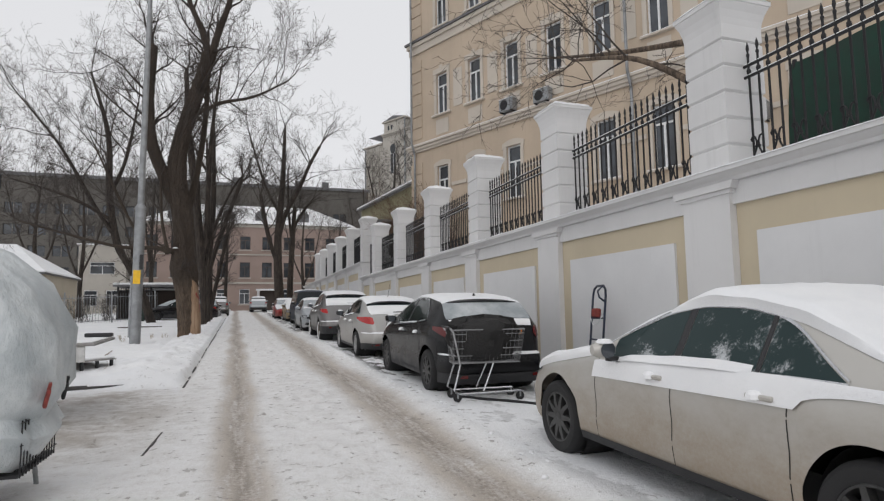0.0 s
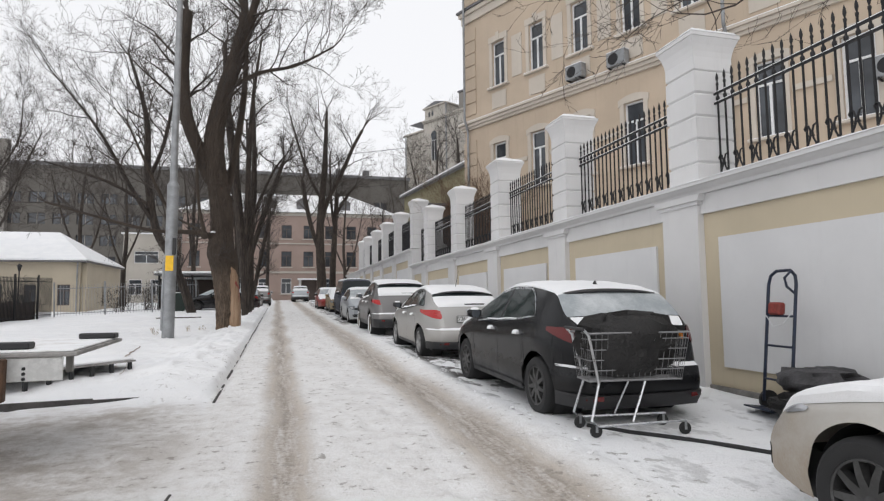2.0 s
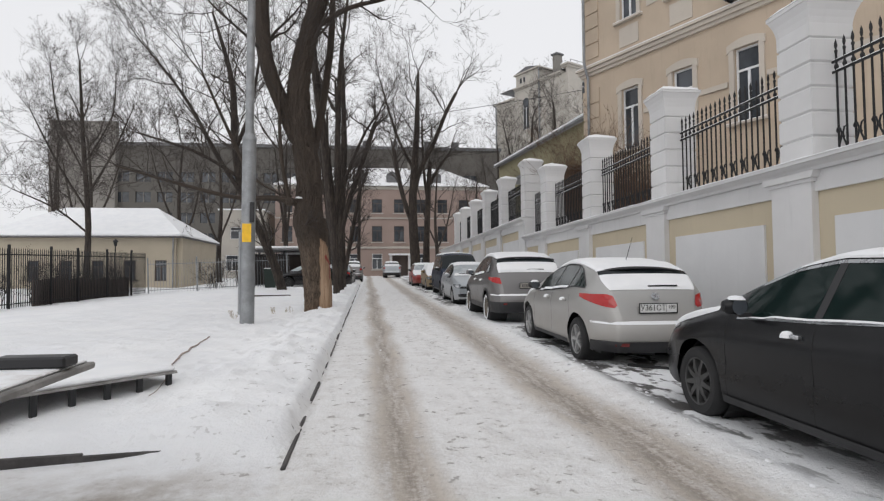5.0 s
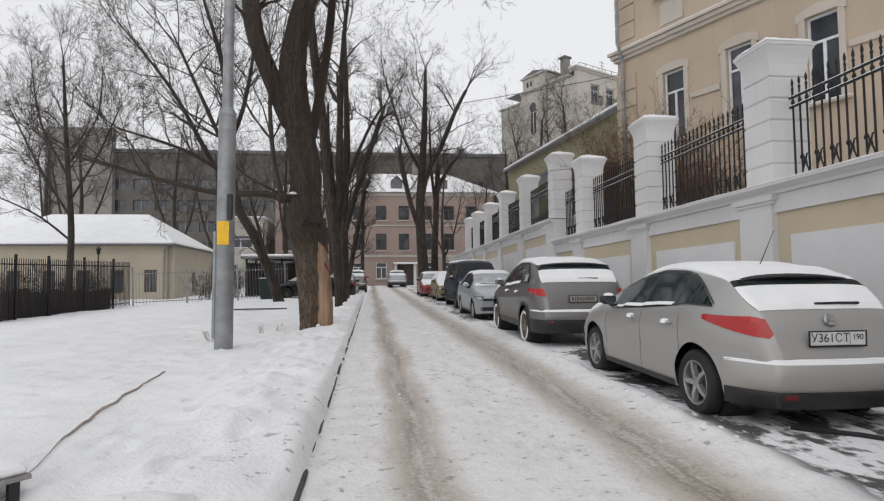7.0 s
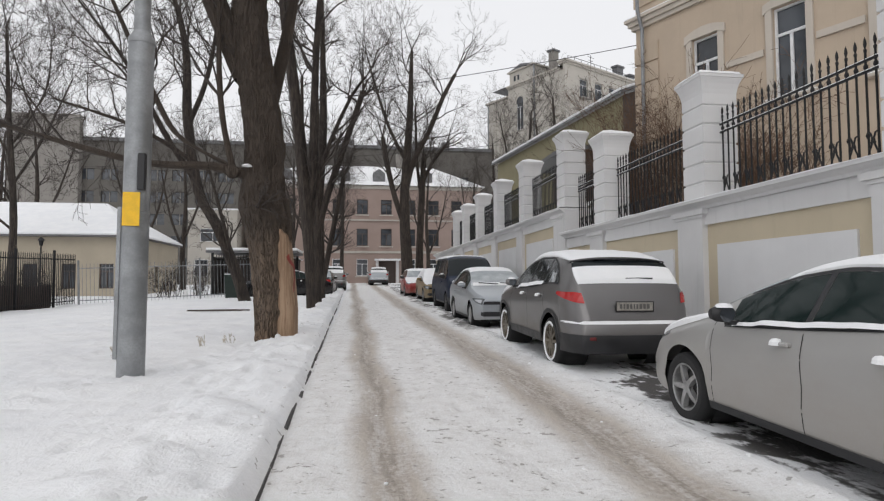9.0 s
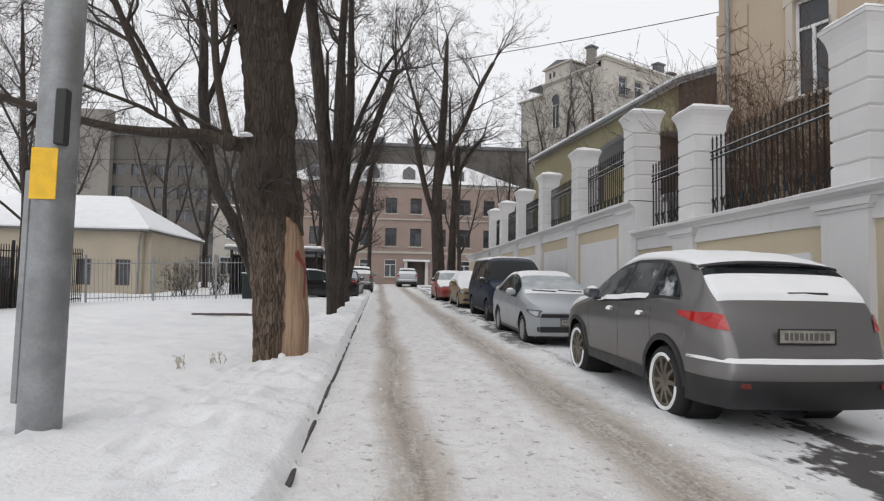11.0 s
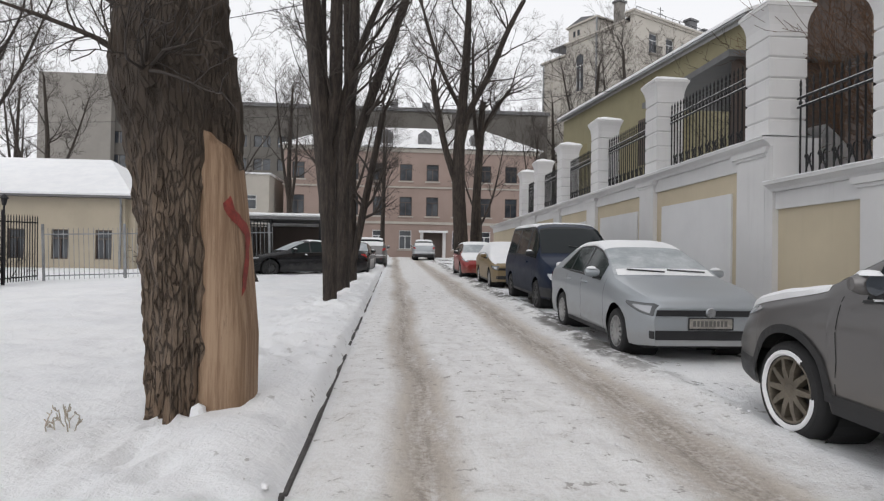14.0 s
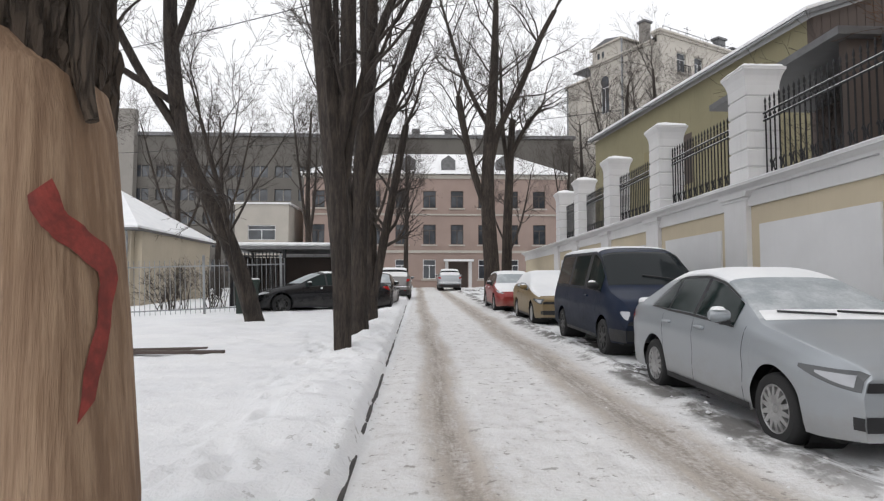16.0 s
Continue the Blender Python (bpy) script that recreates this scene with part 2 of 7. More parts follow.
# ---- mesh writing ----
class Mesh:
    """Collects corners and faces; box, tube, lathe, grid and prism add to it."""

    def __init__(self):
        self.v, self.f = [], []

    def quadgrid(self, rows, close=False):
        o, n = len(self.v), len(rows[0])
        for r in rows:
            self.v.extend(tuple(p) for p in r)
        for i in range(len(rows) - 1):
            for j in range(n - 1 + (1 if close else 0)):
                a, b = o + i * n + j, o + i * n + (j + 1) % n
                self.f.append((a, b, b + n, a + n))
        return self

    def face(self, pts):
        o = len(self.v)
        self.v.extend(tuple(p) for p in pts)
        self.f.append(tuple(range(o, o + len(pts))))
        return self

    def box(self, x0, x1, y0, y1, z0, z1, bevel=0.0):
        if bevel:
            o = len(self.v)
            ring = lambda b, z: [(x0 + b, y0, z), (x1 - b, y0, z), (x1, y0 + b, z), (x1, y1 - b, z), (x1 - b, y1, z), (x0 + b, y1, z), (x0, y1 - b, z), (x0, y0 + b, z)]
            inset = lambda z: [(min(max(p[0], x0 + bevel), x1 - bevel), min(max(p[1], y0 + bevel), y1 - bevel), z) for p in ring(bevel, z)]
            rows = [inset(z0), ring(bevel, z0 + bevel), ring(bevel, z1 - bevel), inset(z1)]
            self.quadgrid(rows, True)
            self.f.append(tuple(o + 7 - i for i in range(8)))
            self.f.append(tuple(o + 24 + i for i in range(8)))
            return self
        o = len(self.v)
        self.v += [(x0, y0, z0), (x1, y0, z0), (x1, y1, z0), (x0, y1, z0), (x0, y0, z1), (x1, y0, z1), (x1, y1, z1), (x0, y1, z1)]
        self.f += [tuple(o + i for i in q) for q in ((3, 2, 1, 0), (4, 5, 6, 7), (0, 1, 5, 4), (1, 2, 6, 5), (2, 3, 7, 6), (3, 0, 4, 7))]
        return self

    def tube(self, pts, radii, n=6, caps=True):
        pts = [Vector(p) for p in pts]
        if not isinstance(radii, (list, tuple)):
            radii = [radii] * len(pts)
        d0 = (pts[1] - pts[0]).normalized()
        u = d0.orthogonal().normalized()
        rows = []
        for i, p in enumerate(pts):
            d = (pts[min(i + 1, len(pts) - 1)] - pts[max(i - 1, 0)]).normalized()
            u = (u - d * u.dot(d)).normalized()
            w = d.cross(u)
            rows.append([p + (u * math.cos(2 * math.pi * k / n) + w * math.sin(2 * math.pi * k / n)) * radii[i] for k in range(n)])
        o = len(self.v)
        self.quadgrid(rows, True)
        if caps:
            self.f.append(tuple(o + n - 1 - i for i in range(n)))
            e = o + n * (len(pts) - 1)
            self.f.append(tuple(e + i for i in range(n)))
        return self

    def lathe(self, prof, n=16, axis="z", at=(0, 0, 0)):
        rows = []
        for r, h in prof:
            row = []
            for k in range(n):
                c, s = r * math.cos(2 * math.pi * k / n), r * math.sin(2 * math.pi * k / n)
                q = {"z": (c, s, h), "x": (h, c, s), "y": (s, h, c)}[axis]
                row.append((q[0] + at[0], q[1] + at[1], q[2] + at[2]))
            rows.append(row)
        return self.quadgrid(rows, True)

    def prism(self, poly, lo, hi, axis="x"):
        """A polygon of (a, b) pushed along an axis: x: (y, z), y: (x, z), z: (x, y)."""
        at = {"x": lambda a, b, c: (c, a, b), "y": lambda a, b, c: (a, c, b), "z": lambda a, b, c: (a, b, c)}[axis]
        o, n = len(self.v), len(poly)
        self.v += [at(a, b, lo) for a, b in poly] + [at(a, b, hi) for a, b in poly]
        self.f.append(tuple(o + i for i in range(n)))
        self.f.append(tuple(o + 2 * n - 1 - i for i in range(n)))
        self.f += [(o + i, o + n + i, o + n + (i + 1) % n, o + (i + 1) % n) for i in range(n)]
        return self

    def add(self, other, m=None):
        o = len(self.v)
        self.v += [tuple(m @ Vector(p)) for p in other.v] if m else other.v
        self.f += [tuple(o + i for i in q) for q in other.f]
        return self

    def data(self, name, material, smooth=False, angle=35):
        me = bpy.data.meshes.new(name)
        me.from_pydata(self.v, [], self.f)
        bm = bmesh.new()
        bm.from_mesh(me)
        bmesh.ops.recalc_face_normals(bm, faces=bm.faces)
        bm.to_mesh(me)
        bm.free()
        me.materials.append(material)
        if smooth:
            me.shade_smooth()
            me.set_sharp_from_angle(angle=radians(angle))
        return me


def part(name, mb, material, parent=None, label="", smooth=False, at=None):
    """One mesh object, under a thing or a part where one is given."""
    ob = new(name, mb if isinstance(mb, bpy.types.Mesh) else mb.data(name, material, smooth))
    ob.parent = parent
    if at is not None:
        ob.matrix_basis = at
    return tagged(ob, label)


def thing(name, label, category, m=None, group="", kind=""):
    ob = tagged(new(name), label, category, group, kind)
    ob.empty_display_size = 0.2
    if m is not None:
        ob.matrix_basis = m
    return ob


def setting(name, mb, material, label, category, smooth=False):
    return tagged(part(name, mb, material, smooth=smooth), label, category, "", "structure")


# ---- ground ----
TABLES = {}


def smooth_noise(x, y, scale, seed):
    """Value noise on arrays."""
    if seed not in TABLES:
        TABLES[seed] = np.random.RandomState(seed).rand(256, 256)
    table = TABLES[seed]
    u, v = x / scale, y / scale
    i, j = np.floor(u).astype(int), np.floor(v).astype(int)
    fu, fv = u - i, v - j
    fu, fv = fu * fu * (3 - 2 * fu), fv * fv * (3 - 2 * fv)
    g = lambda a, b: table[a % 256, b % 256]
    return (g(i, j) * (1 - fu) + g(i + 1, j) * fu) * (1 - fv) + (g(i, j + 1) * (1 - fu) + g(i + 1, j + 1) * fu) * fv


def step(a, b, v):
    k = np.clip((v - a) / (b - a), 0, 1)
    return k * k * (3 - 2 * k)


def ground_height(x, y):
    x, y = np.asarray(x, float), np.asarray(y, float)
    z = 0.0225 * np.clip(y, -30, 78)
    n1, n2, n3 = smooth_noise(x, y, 1.3, 3), smooth_noise(x, y, 0.33, 5), smooth_noise(x, y, 0.12, 7)
    kx = -0.84 - 0.0065 * np.clip(y - 10, 0, 60) - 0.02 + 0.05 * (n2 - 0.5)
    lawn = step(0.0, -0.10, x - kx) * step(10.9, 11.3, y)
    z = z + lawn * (0.055 + 0.07 * (n1 - 0.3) + 0.045 * n2 + 0.018 * n3)
    z = z + lawn * 0.12 * np.exp(-((x + 3.0) / 1.5) ** 2 - ((y - 13.4) / 2.2) ** 2)
    far_left = step(-5.0, -14.0, x) * step(14, 24, y)
    z = z - 0.25 * far_left
    bank = lawn * np.exp(-((x + 1.5) / 0.5) ** 2)
    z = z + bank * (0.06 * n1 + 0.085 * n2 + 0.03 * n3)
    z = z - 0.075 * np.exp(-((x + 2.0) ** 2 + (y - 23.8) ** 2) / 0.9)
    road = step(-0.9, -0.7, x) * step(2.9, 2.5, x)
    z = z + road * (0.022 * n2 + 0.016 * n3)
    xt = x + (y - 8) * 0.010
    for c, w in ((0.0, 0.16), (1.78, 0.22)):
        z = z - road * 0.022 * np.exp(-((xt - c) / w) ** 2)
    ridge = np.exp(-((x - 2.42) / 0.16) ** 2) * step(2, 6, y)
    z = z + ridge * (0.06 * n1 + 0.03 * n2)
    side = step(2.55, 2.9, x) * step(6.5, 5.3, x)
    z = z + side * (0.015 * n2 + 0.02 * (n1 - 0.4))
    foot = step(4.6, 5.3, x) * step(6.5, 5.9, x)
    return z + foot * (0.05 + 0.03 * n1)


def gz(x, y):
    return float(ground_height(x, y))


def build_ground():
    out = lambda a, k: [a * 1.32 ** i for i in range(1, k)]
    xs = [-19 - d for d in reversed(out(1.2, 29))] + list(np.arange(-19, -8, 0.3)) + list(np.arange(-8, -2.6, 0.11)) + list(np.arange(-2.6, 6.6, 0.055)) + list(np.arange(6.6, 12, 0.4)) + [12 + d for d in out(1.2, 29)]
    ys = [-3 - d for d in reversed(out(1.2, 29))] + list(np.arange(-3, 2.5, 0.2)) + list(np.arange(2.5, 40, 0.085)) + list(np.arange(40, 78, 0.4)) + [78 + d for d in out(1.2, 29)]
    gx, gy = np.meshgrid(np.array(xs), np.array(ys))
    z = ground_height(gx, gy)
    ax, ay = np.array(xs), np.array(ys)
    rng = np.random.RandomState(17)
    prints = []
    for x0, y0, dx, dy, n in ((-1.5, 12, -0.02, 0.62, 40), (-2.2, 13, 0.02, 0.66, 34), (-1.9, 23, -0.2, -0.5, 10), (-6.5, 15, 0.35, 0.5, 12), (1.0, 6, -0.005, 0.68, 48), (0.7, 9, 0.006, -0.66, 12), (2.5, 7, 0.0, 0.7, 44), (-3.2, 16, -0.1, 0.6, 20)):
        for i in range(n):
            prints.append((x0 + dx * i + (0.12 if i % 2 else -0.12) + rng.normal(0, 0.05), y0 + dy * i + rng.normal(0, 0.08), rng.uniform(0.7, 1.1)))
    for i in range(420):
        prints.append((rng.uniform(-5.0, 2.6), rng.uniform(4, 40), rng.uniform(0.2, 0.7)))
    for px, py, k in prints:
        i0, i1, j0, j1 = np.searchsorted(ax, px - 0.35), np.searchsorted(ax, px + 0.35), np.searchsorted(ay, py - 0.45), np.searchsorted(ay, py + 0.45)
        u, v = (gx[j0:j1, i0:i1] - px) / 0.085, (gy[j0:j1, i0:i1] - py) / 0.15
        d = u * u + v * v
        z[j0:j1, i0:i1] += k * (0.022 if px > -0.9 else 0.062) * (-np.exp(-d * d) + 0.35 * np.exp(-((np.sqrt(d) - 1.5) / 0.4) ** 2))
    nx, ny = len(xs), len(ys)
    me = bpy.data.meshes.new("ground")
    co = np.stack([gx, gy, z], -1).reshape(-1, 3)
    idx = np.arange(nx * ny).reshape(ny, nx)
    q = np.stack([idx[:-1, :-1], idx[:-1, 1:], idx[1:, 1:], idx[1:, :-1]], -1).reshape(-1, 4)
    me.vertices.add(len(co)), me.vertices.foreach_set("co", co.ravel())
    me.loops.add(q.size), me.loops.foreach_set("vertex_index", q.ravel())
    me.polygons.add(len(q)), me.polygons.foreach_set("loop_start", np.arange(0, q.size, 4))
    me.update(calc_edges=True)
    me.validate()
    me.shade_smooth()
    me.materials.append(ground_mat())
    tagged(new("ground", me), "snow-covered street with dirty wheel tracks and verge", "ground", "", "structure")


build_ground()


# ---- street wall with pillars and iron fence ----
PILLARS_LOW = [-6.75, -2.65, 1.4, 5.45, 9.5, 13.5, 17.45, 21.55, 25.65]
PILLARS_HIGH = [28.4, 32.55, 36.6, 40.55, 44.35, 47.5]
LOW, HIGH = 3.07, 3.80
FACE = 5.56


def coping(mb, y0, y1, top, x0=FACE):
    """Moulded coping: a thin slab, a cove and a frieze, run along the wall."""
    mb.prism([(x0 - 0.25, top - 0.05), (x0 - 0.25, top), (6.30, top), (6.30, top - 0.05)], y0, y1, "y")
    mb.prism([(x0 - 0.22, top - 0.051), (x0 - 0.18, top - 0.08), (x0 - 0.13, top - 0.11), (x0 - 0.11, top - 0.15), (6.25, top - 0.15), (6.25, top - 0.051)], y0, y1, "y")


def wall_stretch(name, y0, y1, top, pillars, base):
    body = Mesh().box(FACE, 6.25, y0, y1, base - 0.6, top - 0.15)
    wall = setting(name, body, CREAM, "cream street wall with white pilasters, panels and coping", "wall")
    cop = Mesh()
    coping(cop, y0, y1, top)
    part("coping", cop, WHITE_WALL, wall, "white moulded coping with thin snow")
    part("frieze", Mesh().box(FACE - 0.05, FACE + 0.02, y0, y1, top - 0.42, top - 0.152), WHITE_WALL, wall)
    snow = Mesh()
    ys = np.arange(y0, y1, 0.12)
    rows = []
    for j, x in enumerate((FACE - 0.26, FACE - 0.255, FACE - 0.15, FACE, 6.0, 6.28)):
        rows.append([(x, y, top + (0.0 if j == 0 else 0.012 + 0.022 * float(smooth_noise(x * 9, y, 0.3, 2))) * (0.6 if j == 1 else 1)) for y in ys])
    part("snow", snow.quadgrid(rows), SNOW, wall, "thin snow lying on the coping", True)
    for p in pillars:
        pil = Mesh().box(FACE - 0.10, FACE + 0.02, p + 0.02, p + 0.80, base - 0.6, top - 0.152)
        pil.prism([(p - 0.06, top - 0.24), (p - 0.10, top - 0.152), (p + 0.92, top - 0.152), (p + 0.88, top - 0.24)], FACE - 0.16, FACE + 0.02, "x")
        pil.prism([(p - 0.02, top - 0.29), (p - 0.02, top - 0.242), (p + 0.84, top - 0.242), (p + 0.84, top - 0.29)], FACE - 0.125, FACE + 0.02, "x")
        part("pilaster", pil, WHITE_WALL, wall)
    for a, b in zip(pillars, pillars[1:]):
        lo, hi = a + 1.08, b - 0.28
        g = 0.0225 * (lo + hi) / 2
        pan = Mesh()
        pan.prism([(lo, g + 0.42), (lo, top - 0.77), (hi, top - 0.77), (hi, g + 0.42)], FACE - 0.035, FACE + 0.02, "x")
        part("panel", pan, WHITE_PANEL, wall, "smooth white painted panel")
        part("plinth", Mesh().box(FACE - 0.05, FACE + 0.02, a + 0.83, b - 0.01, base - 0.6, g + 0.16), DARK_STONE, wall)
    return wall


wall_stretch("wall_street", -14.0, 28.25, LOW, PILLARS_LOW, 0.0)
wall_stretch("wall_street_upper", 28.26, 56.0, HIGH, PILLARS_HIGH, 0.5)

setting("wall_pier", Mesh().box(FACE - 0.098, 6.26, 28.215, 28.417, 0, HIGH - 0.153), WHITE_WALL, "white pier where the wall steps up the slope", "wall")


def pillar_mesh():
    """Rusticated pier: courses with recessed joints and a flaring cap."""
    mb, w, h = Mesh(), 0.322, 0.335
    rows = []

    def ring(r, z):
        rows.append([(r * sx, r * sy, z) for sx, sy in ((-1, -1), (1, -1), (1, 1), (-1, 1))])
    ring(w + 0.0, 0.0)
    for i in range(5):
        z = i * h
        ring(w - 0.026, z + 0.004), ring(w, z + 0.03), ring(w, z + h - 0.026), ring(w - 0.026, z + h)
    z = 5 * h
    for r, d in ((w, 0.02), (w, 0.20), (w + 0.012, 0.28), (w + 0.035, 0.37), (w + 0.07, 0.45), (w + 0.075, 0.47), (w + 0.09, 0.475), (w + 0.09, 0.53)):
        ring(r, z + d)
    mb.quadgrid(rows, True)
    o = len(mb.v)
    mb.f.append(tuple(o - 4 + i for i in range(4)))
    return mb, z + 0.53


def cap_snow(z, w=0.418):
    mb, rows, n = Mesh(), [], 14
    for i in range(n + 1):
        row = []
        for j in range(n + 1):
            u, v = 2 * i / n - 1, 2 * j / n - 1
            edge = max(abs(u), abs(v))
            lift = 0.03 + 0.15 * (1 - edge) + 0.015 * float(smooth_noise(u * 3, v * 3, 0.5, 11)) if edge < 0.999 else 0.0
            row.append((u * w, v * w, z + lift))
        rows.append(row)
    return mb.quadgrid(rows)


PMESH, PTOP = pillar_mesh()
first = None
for top, ps in ((LOW, PILLARS_LOW), (HIGH, PILLARS_HIGH)):
    for p in ps:
        m = pose(5.5 + 0.375, p + 0.375 + 0.02, top - 0.004)
        if first is None:
            first = thing("wall_pillar", "white rusticated wall pillar with snow on its cap", "pillar", m, "pillars of the street wall")
            part("shaft", PMESH, WHITE_WALL, first)
            part("snow_cap", cap_snow(PTOP + 0.002), SNOW, first, "pyramid of snow on the cap", True)
        else:
            copy_thing(first, m)


def spear_bar(h):
    """Forged bar with a collar, knob and leaf-shaped spear."""
    mb = Mesh().lathe([(0.0, 0.0), (0.0145, 0.0), (0.0145, h - 0.42), (0.027, h - 0.40), (0.027, h - 0.37), (0.0145, h - 0.35), (0.0145, h - 0.20), (0.02, h - 0.19), (0.02, h - 0.165), (0.009, h - 0.15), (0.021, h - 0.10), (0.016, h - 0.055), (0.0, h)], 7)
    return mb


def scroll():
    """Pair of S-scrolls that stand on the bottom rail between two bars."""
    mb = Mesh()
    for s in (-1, 1):
        pts = [(0, s * 0.075, 0.0), (0, s * 0.06, 0.09), (0, s * 0.022, 0.17), (0, s * 0.012, 0.25), (0, s * 0.035, 0.315), (0, s * 0.07, 0.325), (0, s * 0.088, 0.295), (0, s * 0.075, 0.268)]
        mb.tube(pts, 0.0125, 5)
    mb.box(-0.013, 0.013, -0.03, 0.03, 0.185, 0.205)
    return mb


BAR = spear_bar(1.62).data("bar", IRON, True)
SCROLL = scroll().data("scroll", IRON, True)


def fence_panel(y0, y1, z, x=5.875):
    t = thing("iron_fence_panel", "black wrought-iron fence panel with spear tips and scrolls", "fence", pose(x, y0, z), "iron fence panels on the wall")
    ln = y1 - y0
    for zz in (1.16, 1.30):
        part("rail", Mesh().box(-0.012, 0.012, 0, ln, zz, zz + 0.03), IRON, t)
        part("rail_snow", Mesh().box(-0.013, 0.013, 0.02, ln - 0.02, zz + 0.031, zz + 0.04), SNOW, t, "snow lying on the rail")
    part("rail", Mesh().box(-0.014, 0.014, 0, ln, 0.05, 0.085), IRON, t)
    n = max(3, round(ln / 0.142))
    for i in range(n):
        yy = (i + 0.5) * ln / n
        part("bar", BAR, None, t, at=pose(0, yy, 0.0))
        if i % 2 == 0 and yy + ln / n < ln:
            part("scroll", SCROLL, None, t, at=pose(-0.012, yy + 0.5 * ln / n, 0.086))
    return t


for top, ps in ((LOW, PILLARS_LOW), (HIGH, PILLARS_HIGH)):
    for a, b in zip(ps, ps[1:]):
        if b > 1:
            fence_panel(a + 0.715, b + 0.075, top + 0.012)
fence_panel(26.37, 28.24, LOW + 0.012)


# ---- buildings ----
FACADE = pose(8.5, 29.8, 0, 0, 0, -66.4)


def window_unit(name, parent, x, y0, w, z0, z1, m=None, frame_mat=None, arch=0.0, bars=1, deep=0.14, cross=0.30):
    """A window set back in its reveal: frame, mullion, transom, panes; local x runs along the facade, y is into the wall."""
    fm = frame_mat or WOOD_WHITE
    win = part(name, Mesh().box(x, x + w, y0 + deep - 0.01, y0 + deep + 0.03, z0, z1), GLASS, parent)
    f, t = Mesh(), 0.065
    f.box(x, x + t, y0 + deep - 0.05, y0 + deep - 0.012, z0, z1).box(x + w - t, x + w, y0 + deep - 0.05, y0 + deep - 0.012, z0, z1)
    f.box(x + t, x + w - t, y0 + deep - 0.05, y0 + deep - 0.012, z0, z0 + t).box(x + t, x + w - t, y0 + deep - 0.05, y0 + deep - 0.012, z1 - t, z1)
    zc = z1 - (z1 - z0) * cross
    f.box(x + t, x + w - t, y0 + deep - 0.055, y0 + deep - 0.013, zc - 0.035, zc + 0.035)
    for i in range(bars):
        xc = x + w * (i + 1) / (bars + 1)
        f.box(xc - 0.04, xc + 0.04, y0 + deep - 0.057, y0 + deep - 0.014, z0 + t, zc - 0.036)
    part("window_frame", f, fm, win)
    return win


def wall_with_holes(mb, x0, x1, z0, z1, holes, y0, thick):
    """A wall of boxes round rectangular openings (x, w, z0, z1)."""
    xs = sorted({x0, x1, *(h[0] for h in holes), *(h[0] + h[1] for h in holes)})
    zs = sorted({z0, z1, *(h[2] for h in holes), *(h[3] for h in holes)})
    for a, b in zip(xs, xs[1:]):
        for p, q in zip(zs, zs[1:]):
            if not any(h[0] <= a + 1e-6 and h[0] + h[1] >= b - 1e-6 and h[2] <= p + 1e-6 and h[3] >= q - 1e-6 for h in holes):
                mb.box(a, b, y0, y0 + thick, p, q)
    # join the blocks into one skin
    seen, new_v, index = {}, [], []
    for p in mb.v:
        key = tuple(round(c, 4) for c in p)
        if key not in seen:
            seen[key] = len(new_v)
            new_v.append(p)
        index.append(seen[key])
    mb.v, mb.f = new_v, [tuple(index[i] for i in q) for q in mb.f]
    return mb


def air_unit(parent_m, x, z):
    t = thing("air_conditioner", "grey outdoor air-conditioner box hung on the facade", "air conditioner", parent_m @ pose(x, 0, z), "air conditioners on the facade")
    part("casing", Mesh().box(-0.40, 0.40, -0.42, -0.10, 0, 0.56, 0.02), STEEL, t, "dusty pale grey casing")
    part("grille", Mesh().lathe([(0.0, -0.428), (0.21, -0.428), (0.22, -0.421)], 20, "y", (-0.1, 0, 0.28)), IRON, t)
    for s in (-0.3, 0.3):
        part("bracket", Mesh().box(s - 0.02, s + 0.02, -0.44, 0.01, -0.05, -0.004), IRON, t)
    part("snow", Mesh().box(-0.40, 0.40, -0.42, -0.10, 0.561, 0.59, 0.012), SNOW, t)


